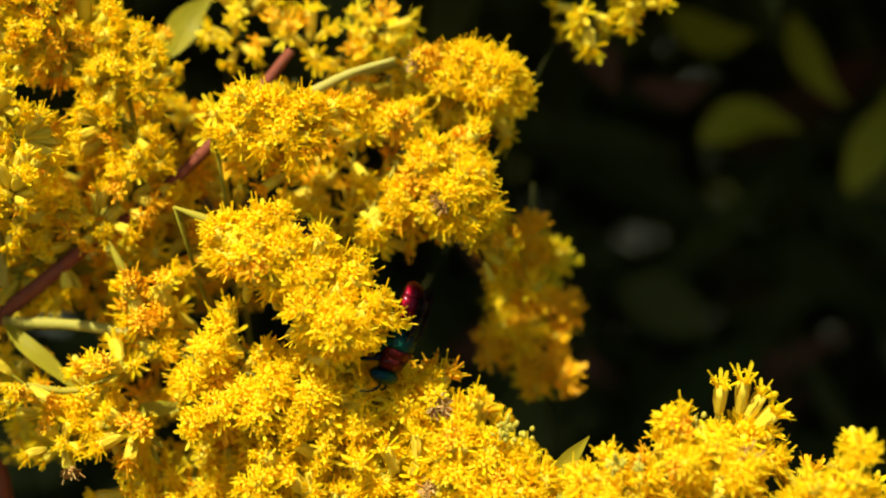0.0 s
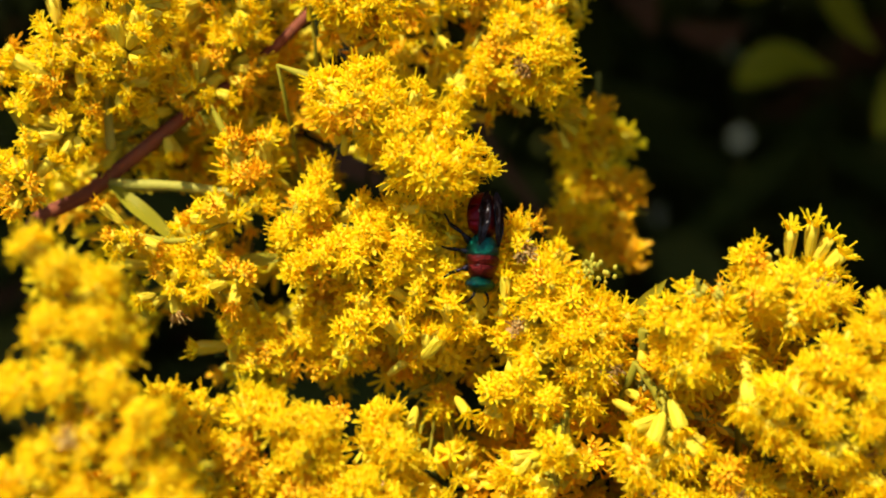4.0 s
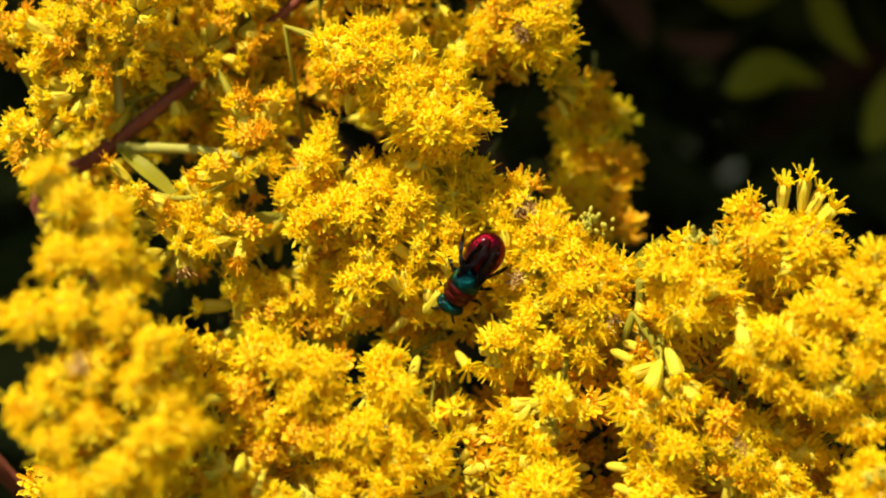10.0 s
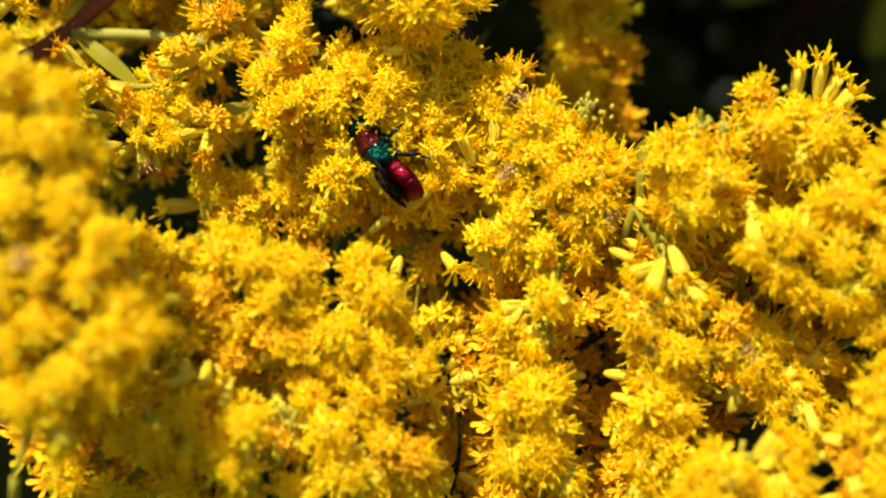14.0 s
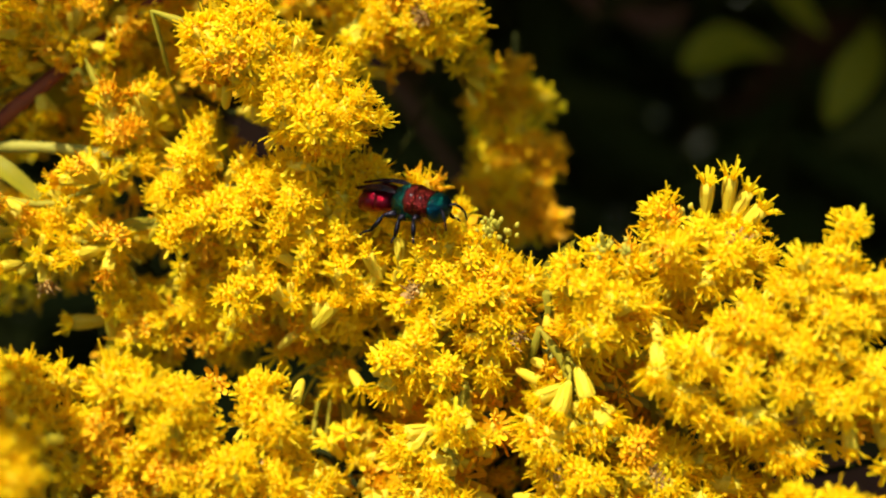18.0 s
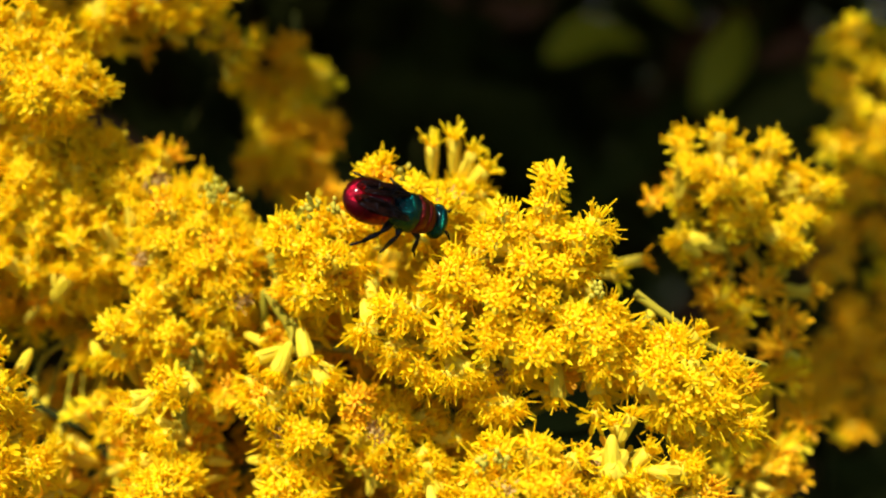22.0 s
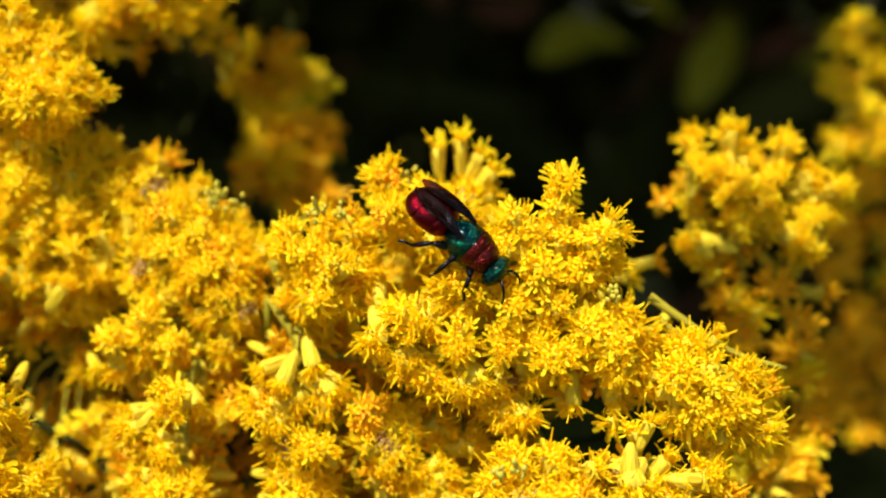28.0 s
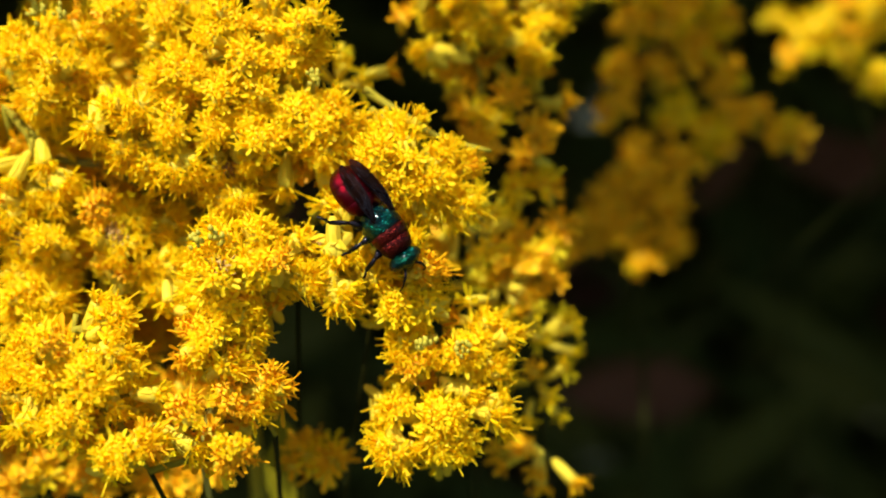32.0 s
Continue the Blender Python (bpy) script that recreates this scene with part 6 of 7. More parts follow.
tuft(branch, (25.2, 96.8, -14.6), 0.9, 40, "tubes")
branch = spray(front, [(-33.9, 78.2, -39.2), (-31.9, 78.2, -31.3), (-32.4, 78.2, -23.4), (-33.2, 78.2, -13.4)])
tuft(branch, (-32.9, 75.0, -13.4), 1.60)
tuft(branch, (-29.5, 75.2, -14.1), 1.39, 40)
tuft(branch, (-34.1, 75.2, -16.8), 1.60)
tuft(branch, (-30.5, 74.8, -17.2), 1.59)
tuft(branch, (-28.7, 76.7, -18.3), 1.41, 20)
tuft(branch, (-33.2, 75.0, -20.7), 1.60)
tuft(branch, (-29.8, 75.0, -21.1), 1.59)
tuft(branch, (-27.3, 74.3, -23.4), 1.37)
tuft(branch, (-31.7, 75.2, -24.9), 1.60)
tuft(branch, (-34.1, 75.4, -25.7), 1.60)
tuft(branch, (-28.7, 75.3, -26.1), 1.60)
tuft(branch, (-25.7, 75.8, -27.2), 1.46, 30)
tuft(branch, (-31.3, 75.1, -28.7), 1.59)
tuft(branch, (-33.8, 74.6, -30.2), 1.58)
tuft(branch, (-27.1, 73.9, -29.4), 1.57)
tuft(branch, (-24.2, 75.1, -29.1), 1.38, 10)
tuft(branch, (-29.4, 73.8, -32.0), 1.57)
tuft(branch, (-32.5, 74.1, -33.2), 1.57)
tuft(branch, (-26.0, 75.3, -31.8), 1.45, -20)
tuft(branch, (-31.6, 75.9, -34.9), 1.61, -90)
tuft(branch, (-30.5, 76.3, -36.7), 1.26, -90)
tuft(branch, (-27.3, 76.0, -33.4), 1.40, -60)
tuft(branch, (-36.1, 74.5, -21.4), 1.59)
tuft(branch, (-36.2, 74.9, -27.9), 1.59)
tuft(branch, (-35.0, 75.5, -11.7), 1.54, 110)
tuft(branch, (-32.0, 75.8, -11.7), 1.40, 90)
branch = spray(hump, [(20.0, 97.0, -17.5), (22.0, 97.0, -15.8), (23.5, 97.0, -15.5), (25.5, 97.0, -16.5)])
tuft(branch, (20.7, 94.8, -13.8), 0.9, 100, "tubes")
tuft(branch, (22.0, 94.2, -14.2), 1.1, 80, "tubes")
tuft(branch, (23.4, 94.4, -13.6), 0.9, 75, "tubes")
tuft(branch, (24.5, 94.3, -14.2), 1.0, 55, "tubes")
tuft(branch, (25.3, 94.4, -15.4), 1.1, 35, "tubes")
tuft(branch, (23.8, 93.2, -14.8), 1.4)
tuft(branch, (26.3, 94.2, -16.2), 1.2, 10)
horn(hump, (21.3, 95.1, -13.2), (20.8, 93.6, -9.1))
horn(hump, (22.8, 95.3, -13.0), (23.9, 93.8, -9.4))
horn(hump, (23.6, 94.9, -13.5), (25.5, 93.4, -10.2))
horn(hump, (24.1, 94.8, -14.5), (26.4, 93.3, -11.2))
horn(hump, (24.2, 95.3, -15.6), (26.7, 93.8, -13.6))
# rear fill of dim orange clumps, painted shade for the hollows between sprays
branch = spray(middle, [(-13.4, 113.0, -28.3), (-0.3, 113.0, -33.9), (10.6, 113.0, -38.4), (16.1, 113.0, -47.3)])
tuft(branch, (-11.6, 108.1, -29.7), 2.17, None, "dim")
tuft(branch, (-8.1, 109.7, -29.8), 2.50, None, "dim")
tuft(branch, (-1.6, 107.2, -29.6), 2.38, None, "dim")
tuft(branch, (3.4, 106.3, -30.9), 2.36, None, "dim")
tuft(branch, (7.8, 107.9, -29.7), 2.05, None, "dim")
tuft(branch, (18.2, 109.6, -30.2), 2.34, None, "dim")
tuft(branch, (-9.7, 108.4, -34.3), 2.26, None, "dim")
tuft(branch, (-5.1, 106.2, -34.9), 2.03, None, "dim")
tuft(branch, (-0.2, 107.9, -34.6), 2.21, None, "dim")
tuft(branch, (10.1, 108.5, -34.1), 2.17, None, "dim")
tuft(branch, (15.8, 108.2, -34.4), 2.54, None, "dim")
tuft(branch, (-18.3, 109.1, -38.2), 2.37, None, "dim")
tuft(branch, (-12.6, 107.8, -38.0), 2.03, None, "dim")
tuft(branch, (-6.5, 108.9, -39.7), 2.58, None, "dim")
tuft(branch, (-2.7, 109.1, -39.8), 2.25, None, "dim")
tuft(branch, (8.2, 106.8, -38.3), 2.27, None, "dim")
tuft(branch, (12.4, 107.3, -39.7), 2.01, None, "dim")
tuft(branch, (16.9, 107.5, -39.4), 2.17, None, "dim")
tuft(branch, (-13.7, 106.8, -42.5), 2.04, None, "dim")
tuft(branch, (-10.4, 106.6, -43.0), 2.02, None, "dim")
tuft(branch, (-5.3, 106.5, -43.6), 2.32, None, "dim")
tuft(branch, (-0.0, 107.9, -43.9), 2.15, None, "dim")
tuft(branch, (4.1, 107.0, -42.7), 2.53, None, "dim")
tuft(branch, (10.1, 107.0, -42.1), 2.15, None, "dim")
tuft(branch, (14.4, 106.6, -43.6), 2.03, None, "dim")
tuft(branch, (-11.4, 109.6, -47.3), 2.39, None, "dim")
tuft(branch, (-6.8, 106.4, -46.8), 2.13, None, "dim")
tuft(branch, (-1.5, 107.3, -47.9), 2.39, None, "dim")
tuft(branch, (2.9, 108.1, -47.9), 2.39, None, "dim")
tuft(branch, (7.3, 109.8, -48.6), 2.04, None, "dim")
branch = spray(near, [(-35.6, 97.0, -32.9), (-30.9, 97.0, -38.7), (-24.4, 97.0, -43.5)])
tuft(branch, (-37.8, 90.5, -32.8), 2.58, None, "dim")
tuft(branch, (-34.7, 92.5, -31.9), 2.34, None, "dim")
tuft(branch, (-28.6, 90.0, -31.8), 2.55, None, "dim")
tuft(branch, (-25.7, 93.2, -32.0), 2.47, None, "dim")
tuft(branch, (-22.0, 90.8, -33.0), 2.40, None, "dim")
tuft(branch, (-34.9, 91.9, -36.1), 2.32, None, "dim")
tuft(branch, (-32.7, 92.0, -35.8), 2.52, None, "dim")
tuft(branch, (-29.0, 93.1, -35.6), 2.31, None, "dim")
tuft(branch, (-23.3, 90.3, -36.1), 2.33, None, "dim")
tuft(branch, (-36.7, 90.9, -38.4), 2.29, None, "dim")
tuft(branch, (-31.1, 93.5, -39.4), 2.31, None, "dim")
tuft(branch, (-25.2, 90.3, -39.1), 2.53, None, "dim")
tuft(branch, (-22.7, 91.7, -39.5), 2.48, None, "dim")
tuft(branch, (-34.6, 90.6, -41.3), 2.30, None, "dim")
tuft(branch, (-32.1, 92.8, -43.0), 2.00, None, "dim")
tuft(branch, (-28.3, 92.9, -42.4), 2.29, None, "dim")
tuft(branch, (-24.7, 91.4, -42.7), 2.46, None, "dim")
branch = spray(low, [(15.8, 102.0, -51.3), (9.4, 102.0, -40.7), (3.0, 102.0, -32.1)])
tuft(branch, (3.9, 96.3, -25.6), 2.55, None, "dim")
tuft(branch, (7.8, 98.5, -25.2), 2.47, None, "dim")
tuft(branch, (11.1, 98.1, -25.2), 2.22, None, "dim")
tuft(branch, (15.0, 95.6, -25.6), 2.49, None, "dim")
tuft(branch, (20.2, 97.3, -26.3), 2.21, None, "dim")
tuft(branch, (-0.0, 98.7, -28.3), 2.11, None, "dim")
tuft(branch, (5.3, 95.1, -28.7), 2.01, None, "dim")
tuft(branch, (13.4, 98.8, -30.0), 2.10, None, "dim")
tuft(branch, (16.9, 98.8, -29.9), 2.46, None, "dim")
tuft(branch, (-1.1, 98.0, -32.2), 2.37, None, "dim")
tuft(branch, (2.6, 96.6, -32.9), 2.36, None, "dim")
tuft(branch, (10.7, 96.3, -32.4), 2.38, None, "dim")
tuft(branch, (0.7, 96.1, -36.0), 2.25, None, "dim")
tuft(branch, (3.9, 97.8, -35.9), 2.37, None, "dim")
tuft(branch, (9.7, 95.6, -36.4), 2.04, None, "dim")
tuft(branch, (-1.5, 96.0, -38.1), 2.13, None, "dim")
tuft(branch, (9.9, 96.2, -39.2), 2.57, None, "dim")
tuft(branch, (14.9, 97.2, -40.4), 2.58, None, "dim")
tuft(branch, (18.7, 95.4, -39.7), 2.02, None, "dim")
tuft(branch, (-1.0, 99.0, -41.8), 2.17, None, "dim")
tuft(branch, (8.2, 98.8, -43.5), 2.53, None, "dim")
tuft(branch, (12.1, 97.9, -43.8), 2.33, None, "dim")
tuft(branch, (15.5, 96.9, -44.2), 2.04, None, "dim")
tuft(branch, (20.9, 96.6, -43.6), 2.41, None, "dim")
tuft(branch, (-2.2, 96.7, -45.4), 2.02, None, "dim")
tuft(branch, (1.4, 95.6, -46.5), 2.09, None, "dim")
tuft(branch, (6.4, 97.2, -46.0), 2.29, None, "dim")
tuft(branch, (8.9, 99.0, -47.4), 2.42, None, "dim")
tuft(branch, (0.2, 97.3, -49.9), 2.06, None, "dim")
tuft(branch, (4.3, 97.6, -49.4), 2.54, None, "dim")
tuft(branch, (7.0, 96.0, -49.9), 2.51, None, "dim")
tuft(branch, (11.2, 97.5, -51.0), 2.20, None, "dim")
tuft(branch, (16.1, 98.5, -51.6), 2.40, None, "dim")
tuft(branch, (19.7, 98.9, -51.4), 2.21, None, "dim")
branch = spray(hump, [(12.6, 107.0, -24.8), (19.3, 107.0, -30.9), (25.8, 107.0, -40.1)])
tuft(branch, (10.3, 102.2, -24.5), 2.36, None, "dim")
tuft(branch, (13.3, 103.1, -24.0), 2.55, None, "dim")
tuft(branch, (17.2, 103.3, -25.7), 2.31, None, "dim")
tuft(branch, (22.6, 102.5, -25.3), 2.01, None, "dim")
tuft(branch, (24.9, 100.6, -25.1), 2.22, None, "dim")
tuft(branch, (16.4, 101.6, -27.8), 2.36, None, "dim")
tuft(branch, (19.6, 103.0, -29.2), 2.52, None, "dim")
tuft(branch, (24.2, 102.8, -29.0), 2.26, None, "dim")
tuft(branch, (27.0, 103.7, -29.4), 2.17, None, "dim")
tuft(branch, (9.4, 103.4, -31.6), 2.19, None, "dim")
tuft(branch, (13.2, 100.1, -31.3), 2.16, None, "dim")
tuft(branch, (18.5, 103.0, -31.1), 2.05, None, "dim")
tuft(branch, (25.1, 103.7, -31.6), 2.40, None, "dim")
tuft(branch, (14.8, 101.8, -34.6), 2.59, None, "dim")
tuft(branch, (18.9, 100.5, -35.5), 2.58, None, "dim")
tuft(branch, (23.7, 103.6, -35.8), 2.05, None, "dim")
tuft(branch, (26.7, 100.1, -35.5), 2.46, None, "dim")
tuft(branch, (9.0, 101.3, -37.1), 2.20, None, "dim")
tuft(branch, (17.1, 100.7, -39.0), 2.13, None, "dim")
branch = spray(middle, [(5.9, 104.5, -33.5), (6.3, 104.5, -37.6), (6.7, 104.5, -41.8)])
tuft(branch, (5.6, 101.5, -33.7), 1.30, None, "stale")
tuft(branch, (6.0, 101.5, -37.7), 1.30, None, "stale")
tuft(branch, (6.5, 101.5, -41.7), 1.30, None, "stale")
branch = spray(middle, [(-7.5, 105.0, -25.2), (-6.5, 105.0, -30.4), (-5.7, 105.0, -35.6), (-5.2, 105.0, -40.8)])
tuft(branch, (-7.4, 102.0, -25.7), 1.30, None, "stale")
tuft(branch, (-6.4, 102.0, -30.7), 1.30, None, "stale")
tuft(branch, (-5.7, 102.0, -35.8), 1.30, None, "stale")
tuft(branch, (-5.2, 102.0, -40.8), 1.30, None, "stale")
branch = spray(near, [(-19.7, 86.0, -38.6), (-23.6, 86.0, -38.6), (-27.5, 86.0, -39.0)])
tuft(branch, (-23.9, 81.5, -35.4), 1.40, None)
tuft(branch, (-21.6, 81.5, -37.2), 1.40, None)
tuft(branch, (-19.4, 81.5, -35.8), 1.40, 80)
tuft(branch, (-25.6, 81.5, -37.8), 1.40, -90)
tuft(branch, (-27.8, 81.5, -36.8), 1.40, 190)
tuft(branch, (-23.3, 81.5, -38.6), 1.40, -90)
tuft(branch, (-20.4, 81.5, -38.7), 1.40, None)
# a side shoot that splits into curved pedicels, each with a narrow hanging head
split = Vector((-8.2, 104.0, -24.7))
stalk(middle, [(-6.7, 106.0, -22.2), (-7.2, 104.5, -23.3), split], 0.5, LIME_STEM, "side_stem", n=10)
for end in ((-12.3, 103.5, -28.3), (-11.2, 103.5, -29.6), (-9.7, 103.5, -30.6), (-8.6, 103.5, -31.3), (-6.9, 103.5, -30.6), (-6.1, 103.5, -29.9)):
    end = Vector(end)
    bend = split.lerp(end, 0.5) + Vector((0.15 * (end.x - split.x) + RNG.uniform(-0.4, 0.4), 0, RNG.uniform(0.1, 0.7)))
    stalk(middle, [split + Vector((0, 0, 0.3)), bend, end], RNG.uniform(0.2, 0.28), LIME_STEM, "pedicel", n=10)
    way = ((end - bend).normalized() + Vector((0, 0, -0.5))).normalized()
    horn(middle, end, end + way * RNG.uniform(2.2, 3.0))
for branch in SPRAYS:
    fill(branch)
for owner in (left, upper, middle, arch, hump, low, near, front, behind, right_tall, right_far):
    finish(owner, 320)
stalk(left, [WAITING[left][0], (-66, 116, -120), (-46, 116, -40), (-40, 111, -22), *[(-45.7, 106, -11.4), (-40.1, 106, -7), (-34.8, 105, -3.1), (-29.3, 105, 1.4), (-23.4, 106, 6), (-17.5, 107, 12.3), (-13.5, 108, 17.6)]], 1.0, RED_STEM, "main_stem", "dull red stem", 48)
stalk(left, [(-37.8, 105, -6.3), (-30.5, 104, -6.6), (-23.7, 103, -7.8), (-18.5, 101, -9.5), (-11.9, 98, -10.9)], 0.55, STEM, "side_stem", n=16)
blade(left, [(-37.6, 104.5, -6.4), (-35.2, 103, -8.2), (-32.7, 103, -10.3), (-30.6, 103, -12.4)], 1.5, LEAF)
blade(left, [(-29.7, 102, -14.3), (-24.8, 101, -13.4), (-22.4, 100.5, -13.1), (-19.6, 100, -12.5)], 1.3, LEAF, "bract")
blade(left, [(-35.9, 109, -2.8), (-32.5, 110, -0.1), (-27.5, 111, -0), (-21.8, 112, -3.1)], 5.0, LEAF)
blade(left, [(-25.2, 112, 17.7), (-24, 114, 21.2), (-21.4, 114, 23.9)], 3.0, LEAF)
stalk(left, [(-11.6, 102, 12.8), (-7.8, 102, 14.7), (-4, 102, 15.9)], 0.5, STEM, "side_stem", n=12)
stalk(left, [(-28.2, 106, 3), (-27.4, 105.5, 8.4), (-27.7, 105, 11.7)], 0.5, STEM, "side_stem", n=12)
stalk(left, [(-37.5, 104, -3.2), (-37.6, 103, 1.1), (-37.8, 102, 5.4)], 0.5, STEM, "side_stem", n=12)
stalk(middle, [(8.3, 98, -20.6), (9.6, 95, -23.9), (11.3, 94, -25.6), (14.7, 95, -26.3), (18.7, 96, -28.7)], 0.55, STEM, "side_stem", n=14)
stalk(arch, [(35.8, 89, -22.6), (38.6, 88.5, -24.8), (41.3, 88, -26.8), (44.8, 87, -28.1)], 0.36, LIME_STEM, "side_stem", n=14)
blade(middle, [(8.6, 97, -18.2), (10.1, 96.5, -16.5), (11.6, 96, -14.7)], 1.3, LEAF, "bract")
stalk(near, [(-33.2, 91, -31.5), (-31.9, 91, -37.7), (-31.7, 92, -44.2)], 0.6, STEM, "side_stem", n=12)
stalk(low, [(28.6, 85, -34.1), (27.2, 85, -38.1), (23.7, 86, -43.6), (22, 87, -48.5), (22.3, 88, -54.1)], 0.45, STEM, "side_stem", n=16)
blade(low, [(26.9, 104, -59.4), (26.5, 103, -53.2), (26.9, 103, -50.4), (26, 102, -47.7)], 3.4, LEAF)
stalk(near, [(-18.8, 87, -40.2), (-19.5, 86, -37.9), (-20.7, 86, -35.3)], 0.42, LIME_STEM, "pedicel", n=8)
stalk(near, [(-18, 87, -40.2), (-17.4, 86, -37.9), (-16.5, 86, -35.8)], 0.42, LIME_STEM, "pedicel", n=8)
stalk(near, [(-16.9, 88, -40.8), (-15.8, 87, -38.5), (-13.8, 88, -36.5)], 0.42, LIME_STEM, "pedicel", n=8)
stalk(behind, [(-46, 215, 60), *[(-8.1, 205, 17.7), (0.7, 205, 5.3), (7.5, 206, -4.3), (16.4, 207, -18.9)]], 1.3, DRY_LEAF, "dry_stem", "dry brown stem", 14)
blade(behind, [(-40, 190, 9.3), (-28.3, 190, 3.6), (-22.9, 190, 1.2), (-14.9, 191, -3.1)], 6.5, DRY_LEAF, "dry_leaf", "dry brown leaf")
blade(right_far, [(81.4, 245, 11.6), (85.3, 245, 19.6), (90, 246, 26.6), (92, 250, 33.3)], 9, LEAF)
blade(right_far, [(92.2, 240, 20.2), (101.5, 240, 23.3), (113.5, 241, 24.2)], 6.0, DRY_LEAF, "dry_leaf", "dry brown leaf")
blade(right_far, [(107.2, 250, 20.3), (116.1, 250, 27.1), (122.4, 250, 32.8)], 7.0, LEAF)
bud_knot(middle, (5.1, 93.2, -13.9), (-0.1, -0.5, 0.6), 1, 10)
bud_knot(middle, (6.2, 93.4, -14.3), (-0.1, -0.5, 0.6), 2, 7)
bud_knot(hump, (12.6, 87.6, -15.6), (-0.1, -0.5, 0.6), 3, 9)
bud_knot(hump, (14.3, 87.8, -15.8), (-0.1, -0.5, 0.6), 4, 6)
bud_knot(hump, (18.9, 91.5, -13.5), (-0.1, -0.5, 0.6), 5, 9)
bud_knot(hump, (4.6, 93.0, -14.3), (-0.1, -0.5, 0.6), 6, 8)
bud_knot(arch, (32.3, 84.2, -22.3), (-0.1, -0.5, 0.6), 7, 8)
bud_knot(low, (38.4, 82.6, -41.9), (-0.1, -0.5, 0.6), 8, 9)
bud_knot(low, (41.2, 83.0, -42.3), (-0.1, -0.5, 0.6), 9, 8)
bud_knot(low, (24.8, 81.0, -33.4), (-0.1, -0.5, 0.6), 10, 6)
bud_knot(low, (23.6, 80.2, -33.6), (-0.1, -0.5, 0.6), 11, 7)
bud_knot(near, (-17.2, 86.0, -36.4), (-0.1, -0.5, 0.6), 12, 7)
blade(right_far, [(43.2, 235.0, 45.9), (51.1, 236.0, 40.6), (61.4, 238.0, 42.1)], 9, LEAF)
blade(right_far, [(48.7, 230.0, 20.4), (57.2, 230.0, 24.7), (68.5, 232.0, 22.7)], 8, LEAF)
blade(right_far, [(68.6, 240.0, 45.8), (72.0, 240.0, 35.8), (80.4, 242.0, 28.2)], 8, LEAF)
blade(right_far, [(22.6, 225.0, 39.8), (29.0, 226.0, 34.7), (32.1, 226.0, 28.4)], 8, DRY_LEAF, "dry_leaf", "dry brown leaf")
blade(right_far, [(35.9, 230.0, 31.1), (44.4, 230.0, 28.9), (50.8, 230.0, 32.1)], 6, DRY_LEAF, "dry_leaf", "dry brown leaf")


# ---- the wasp: 7.5 mm long, head along +x, back along +z ----
WM = 0.95 * MM

def loft(sections, mat, name, parent, label="", sides=18, flat=0.0, full=1.0):
    """A rounded body through cross-sections (x, half width, half height, centre z), in millimetres."""
    m = Mesh()
    verts, faces = [], []
    for x, w, h, z in sections:
        for k in range(sides):
            a = 2 * math.pi * k / sides
            c, s = math.cos(a), math.sin(a)
            verts.append(Vector((x, w * c * full, z + h * s * full * (1 - flat * (s < 0)))) * WM)
    for i in range(len(sections) - 1):
        for k in range(sides):
            j = (k + 1) % sides
            faces.append((i * sides + k, i * sides + j, (i + 1) * sides + j, (i + 1) * sides + k))
    faces.append(tuple(range(sides))[::-1])
    faces.append(tuple((len(sections) - 1) * sides + k for k in range(sides)))
    m.add(verts, faces, 0)
    return part(name, m.data(name, [mat]), parent, label)


def dome(x0, x1, w, h, z, n=9, blunt0=0.5, blunt1=0.5):
    """Cross-sections of an egg between two ends, with either end more or less blunt."""
    out = []
    for i in range(n + 1):
        s = i / n
        q = max(0.06, math.sin(math.pi * (0.02 + 0.96 * s)) ** (blunt0 if s < 0.5 else blunt1))
        out.append((x0 + (x1 - x0) * s, w * q, h * q, z))
    return out


LEGS, FEELERS, FEET = [], [], []
wasp = new("cuckoo_wasp", None)
wasp.empty_display_size = 0.005
tagged(wasp, "metallic cuckoo wasp, ruby-red abdomen and teal thorax, on flowers", "wasp")
head = loft(dome(2.95, 4.42, 1.38, 1.22, -0.3, 11, 0.42, 0.5), HEAD_BLUE, "head", wasp, "blue-green metallic head")
for side in (-1, 1):
    m = Mesh()
    bm = bmesh.new()
    bmesh.ops.create_uvsphere(bm, u_segments=12, v_segments=8, radius=0.42 * WM, matrix=Matrix.Translation(Vector((3.62, side * 1.02, -0.25)) * WM) @ Matrix.Diagonal((0.8, 0.6, 1.25, 1)))
    me = bpy.data.meshes.new("eye")
    bm.to_mesh(me)
    bm.free()
    me.materials.append(EYE_BLACK)
    me.polygons.foreach_set("use_smooth", [True] * len(me.polygons))
    part("eye", me, head, "black compound eye")
    m = Mesh()
    line = curve([Vector(p) * WM for p in ((3.95, side * 0.3, -0.45), (4.6, side * 0.75, -0.05), (5.2, side * 1.1, -0.55), (5.45, side * 1.2, -1.3))], 16)
    m.tube(line, [(0.13 - 0.004 * i) * WM * (1.15 if i % 2 else 0.92) for i in range(17)], 7)
    FEELERS.append((part("antenna", m.data("antenna", [LEG]), head, "dark jointed antenna"), Vector((3.95, side * 0.3, -0.45)) * WM))
m = Mesh()
m.tube([Vector((3.9, 0, -0.8)) * WM, Vector((4.1, 0, -1.15)) * WM], [0.35 * WM, 0.12 * WM], 8)
part("mouthparts", m.data("mouthparts", [LEG]), head)
loft([(3.15, 0.55, 0.5, -0.15), (3.0, 0.95, 0.8, -0.1), (2.6, 1.16, 0.98, -0.05), (2.05, 1.24, 1.08, 0.0), (2.0, 1.18, 1.02, 0.0)], CRIMSON, "pronotum", wasp, "crimson metallic collar", full=1.1)
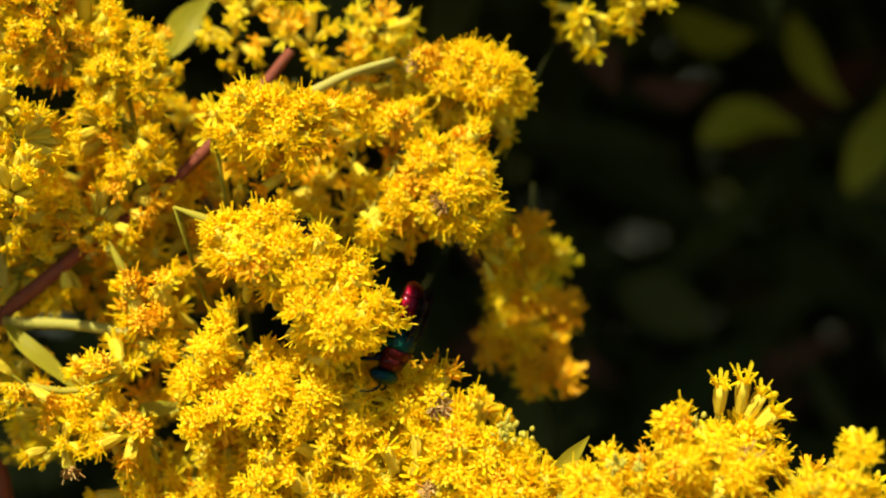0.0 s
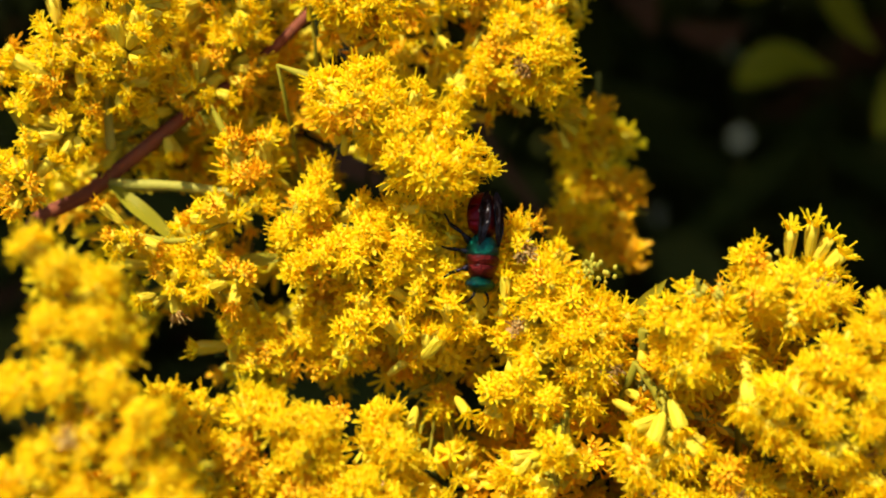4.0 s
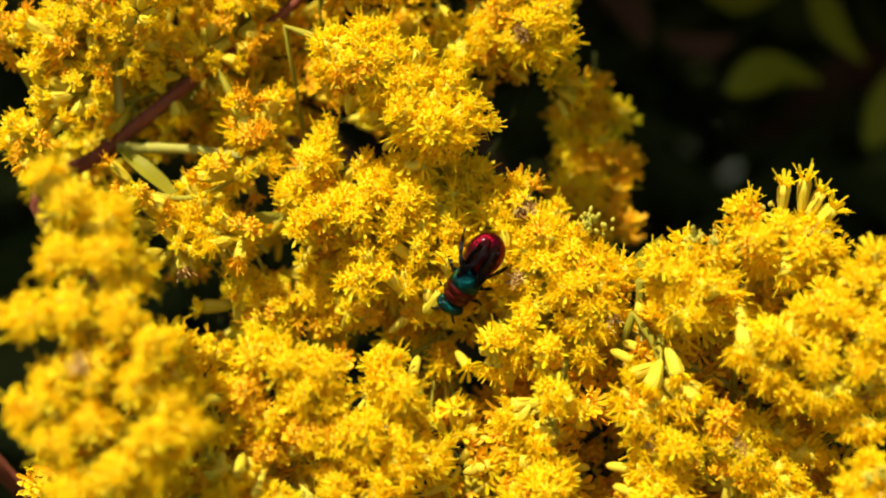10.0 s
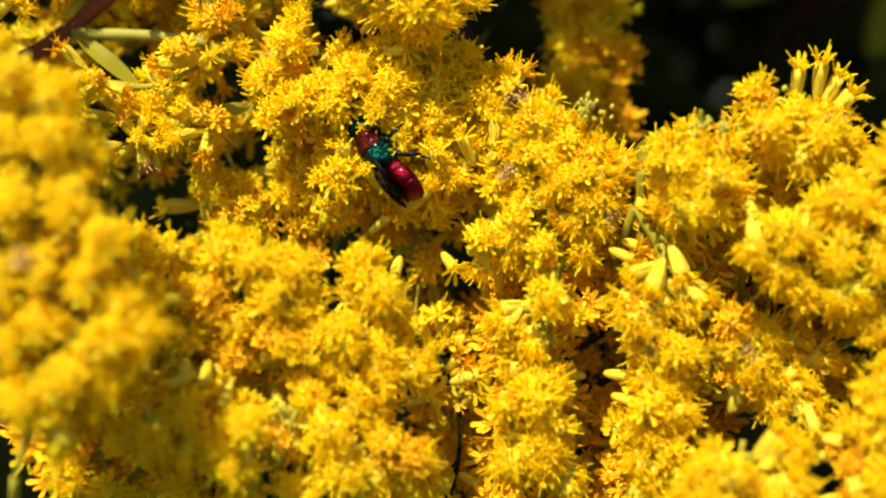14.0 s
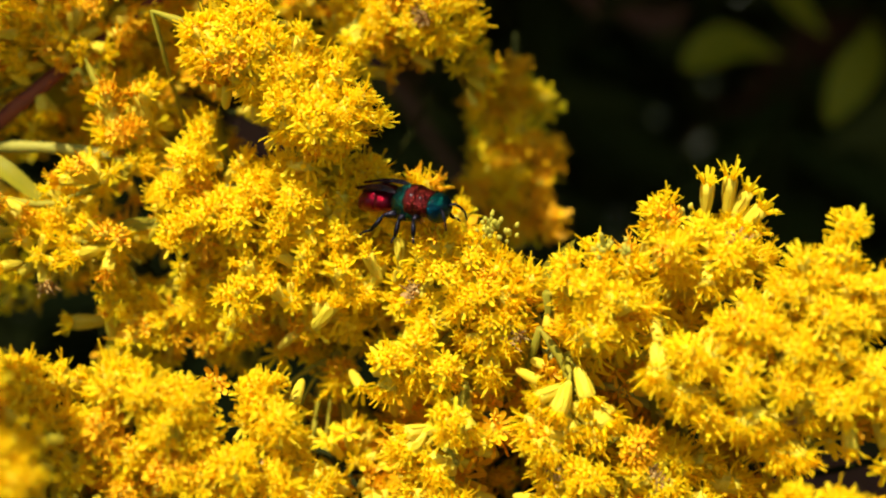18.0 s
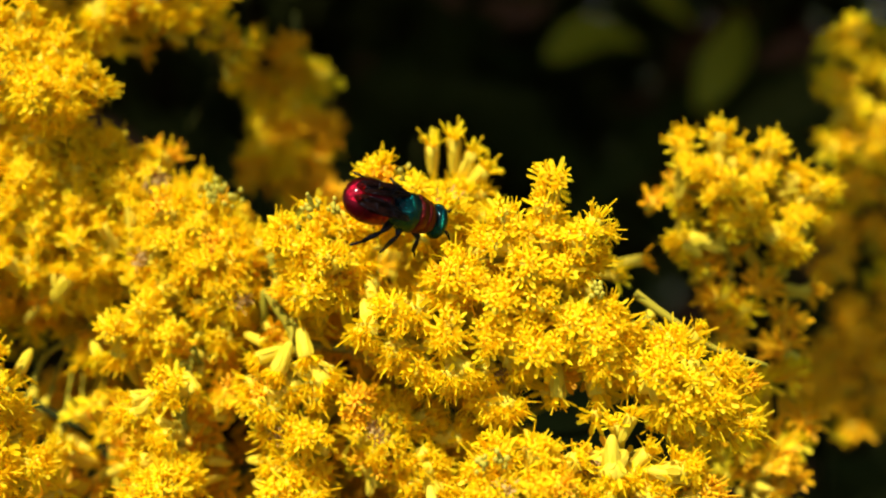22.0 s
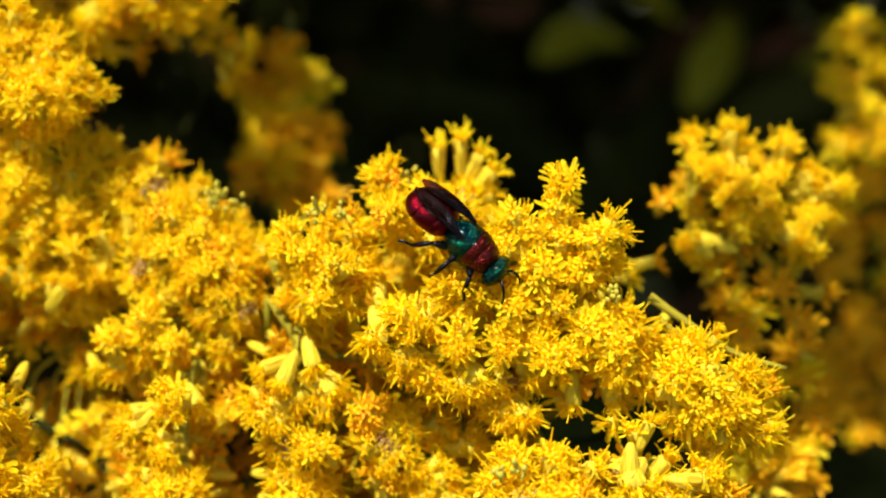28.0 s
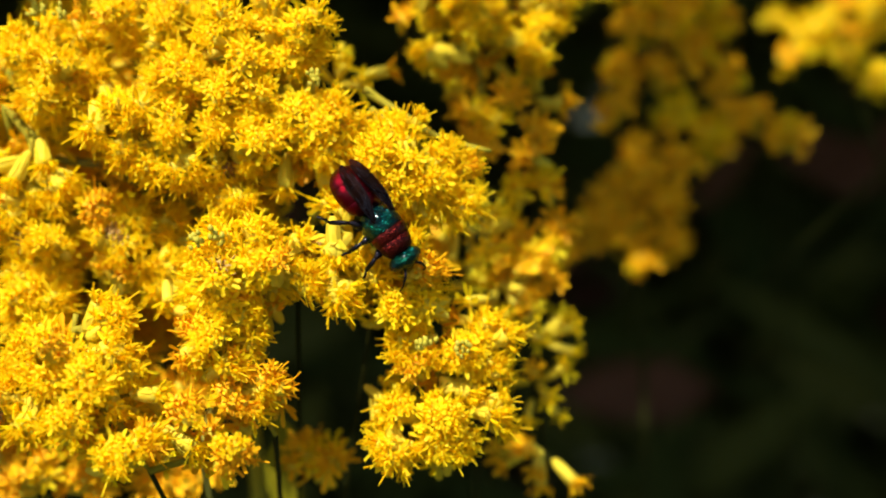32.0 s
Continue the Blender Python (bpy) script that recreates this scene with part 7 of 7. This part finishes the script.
loft([(2.03, 1.2, 1.04, 0.0), (1.95, 1.27, 1.12, 0.02), (1.5, 1.34, 1.22, 0.03), (1.25, 1.34, 1.22, 0.02), (1.17, 1.28, 1.15, 0.0)], CRIMSON, "mesonotum", wasp, "crimson metallic back plate", full=1.1)
loft([(1.2, 1.3, 1.18, 0.0), (1.1, 1.34, 1.24, 0.0), (0.4, 1.28, 1.22, 0.0), (-0.1, 1.18, 1.08, -0.03), (-0.5, 0.95, 0.85, -0.1), (-0.8, 0.55, 0.5, -0.2)], TEAL, "scutellum", wasp, "teal pitted rear thorax", full=1.1)
for side in (-1, 1):
    loft([(1.9, 0.45, 0.55, -0.55), (1.5, 0.7, 0.85, -0.5), (0.8, 0.75, 0.9, -0.5), (0.2, 0.6, 0.75, -0.5), (-0.2, 0.25, 0.35, -0.45)], TEAL, "thorax_side", wasp, "teal side plate").location = (0, side * 0.68 * WM, 0)
loft([(-0.55, 0.4, 0.4, -0.25), (-0.75, 0.98, 0.82, -0.2), (-1.2, 1.48, 1.16, -0.12), (-1.75, 1.64, 1.26, -0.1), (-1.8, 1.6, 1.22, -0.1)], RUBY, "abdomen_segment", wasp, "ruby metallic abdomen segment", 22, 0.35)
loft([(-1.76, 1.62, 1.24, -0.1), (-1.9, 1.69, 1.3, -0.1), (-2.6, 1.74, 1.3, -0.14), (-3.2, 1.64, 1.2, -0.2), (-3.25, 1.58, 1.16, -0.2)], RUBY, "abdomen_segment", wasp, "ruby metallic abdomen segment", 22, 0.35)
loft([(-3.2, 1.6, 1.16, -0.2), (-3.4, 1.58, 1.12, -0.24), (-3.85, 1.36, 0.94, -0.32), (-4.2, 0.98, 0.68, -0.42), (-4.42, 0.55, 0.4, -0.48), (-4.5, 0.15, 0.12, -0.5)], RUBY, "abdomen_segment", wasp, "ruby metallic abdomen tip", 22, 0.35)


def wing(side, long, width, name, lift, inner):
    """A wing folded back over the abdomen, with veins: a thin arched sheet with thickness."""
    m = Mesh()
    n, verts, faces = 12, [], []

    def spot(s, d):
        w = width * min(1.0, (0.30 + 1.9 * s)) * (1 - max(0.0, (s - 0.8) / 0.2) ** 2 * 0.75)
        y = 0.95 + (inner - 0.95) * s ** 0.7 + w * (d - 0.5) * (0.8 if d < 0.5 else 1)
        z = 0.98 + lift * s + 0.30 * math.sin(math.pi * min(1, s * 1.1)) - 0.16 * max(0.0, y - 0.6) ** 2
        return Vector((0.35 - long * s, side * y, z)) * WM

    for thick in (0.0, 0.02):
        for i in range(n + 1):
            for k in range(7):
                verts.append(spot(i / n, k / 6) + Vector((0, 0, thick * WM)))
    half = (n + 1) * 7
    for i in range(n):
        for k in range(6):
            q = (i * 7 + k, i * 7 + k + 1, i * 7 + k + 8, i * 7 + k + 7)
            faces.append(q[::-1])
            faces.append(tuple(j + half for j in q))
    m.add(verts, faces, 0)
    for path in ([(0, .6), (.35, .9), (.9, .85)], [(0, .5), (.35, .55), (.85, .45)], [(.05, .4), (.4, .2), (.75, .08)], [(.3, .88), (.36, .5), (.42, .2)], [(.62, .85), (.64, .48)]):
        line = [spot(s, d) + Vector((0, 0, 0.03 * WM)) for s, d in path]
        m.tube(curve(line, 8), [0.04 * WM] * 9, 5, 1)
    return part(name, m.data(name, [WING, LEG]), wasp, "smoky brown folded wing")


for side in (-1, 1):
    wing(side, 4.8, 1.18, "forewing", 0.05 + 0.06 * side, 0.42)
    wing(side, 3.9, 1.0, "hindwing", -0.12, 0.68)


def leg(x, side, spread, back, reach):
    """A bent leg: thigh, shin and foot, from under the thorax to the flowers."""
    hip = Vector((x, side * 0.75, -0.95))
    knee = hip + Vector((back * 0.9, side * spread * 0.9, 0.15))
    ankle = knee + Vector((back * 0.9, side * spread * 0.65, -reach * 0.8))
    toe = ankle + Vector((back * 0.9, side * spread * 0.35, -reach * 0.25))
    m = Mesh()
    m.tube([p * WM for p in curve([hip, hip.lerp(knee, 0.5) + Vector((0, 0, 0.08)), knee], 6)], [r * WM for r in (0.20, 0.31, 0.35, 0.33, 0.28, 0.21, 0.16)], 8)
    thigh = part("leg", m.data("leg", [LEG]), wasp, "dark metallic leg")
    LEGS.append((thigh, hip * WM))
    m = Mesh()
    m.tube([knee * WM, knee.lerp(ankle, 0.5) * WM, ankle * WM], [0.13 * WM, 0.20 * WM, 0.15 * WM], 7)
    part("shin", m.data("shin", [LEG]), thigh)
    m = Mesh()
    pts = curve([ankle, ankle.lerp(toe, 0.5) + Vector((0, 0, 0.1)), toe], 8)
    m.tube([(p - toe) * WM for p in pts], [(0.11 if i % 2 else 0.08) * WM for i in range(9)], 6)
    foot = part("foot", m.data("foot", [LEG]), thigh)
    foot.location = toe * WM
    FEET.append(foot)


for side in (-1, 1):
    leg(2.1, side, 0.9, 0.45, 1.4)
    leg(0.9, side, 1.15, -0.2, 1.4)
    leg(0.1, side, 1.05, -1.0, 1.4)


cam.data.dof.focus_object = wasp

# ---- what moves ----
def motions():
    rows = []
    for t, place, ahead, back in WASP_ROWS:
        f, u = Vector(ahead).normalized(), Vector(back)
        s = u.cross(f).normalized()
        u = f.cross(s)
        m = Matrix((f, s, u)).transposed().to_4x4()
        m.translation = Vector(place) * MM
        rows.append((t, BASE @ m))
    walk(wasp, rows)
    # legs step while the wasp walks, antennae feel about
    times = [r[0] for r in WASP_ROWS]
    speed = [0.0] + [(Vector(b[1]) - Vector(a[1])).length / (b[0] - a[0]) for a, b in zip(WASP_ROWS, WASP_ROWS[1:])]
    ticks = [k * 0.2 for k in range(161)]
    for n, (ob, hip) in enumerate(LEGS):
        swing = []
        for t in ticks:
            go = min(1.0, float(np.interp(t, times, speed)) / 8.0)
            a = 3 + 13 * go
            turn = Matrix.Rotation(radians(a * math.sin(9.0 * t + n * 2.1)), 4, "Z") @ Matrix.Rotation(radians(0.5 * a * math.cos(9.0 * t + n * 2.1)), 4, "X")
            swing.append((t, Matrix.Translation(hip) @ turn @ Matrix.Translation(-hip)))
        walk(ob, swing)
    for n, (ob, root) in enumerate(FEELERS):
        swing = []
        for t in ticks:
            turn = Matrix.Rotation(radians(12 * math.sin(5.3 * t + n)), 4, "Y") @ Matrix.Rotation(radians(7 * math.sin(3.7 * t + 2 * n)), 4, "Z")
            swing.append((t, Matrix.Translation(root) @ turn @ Matrix.Translation(-root)))
        walk(ob, swing)


motions()
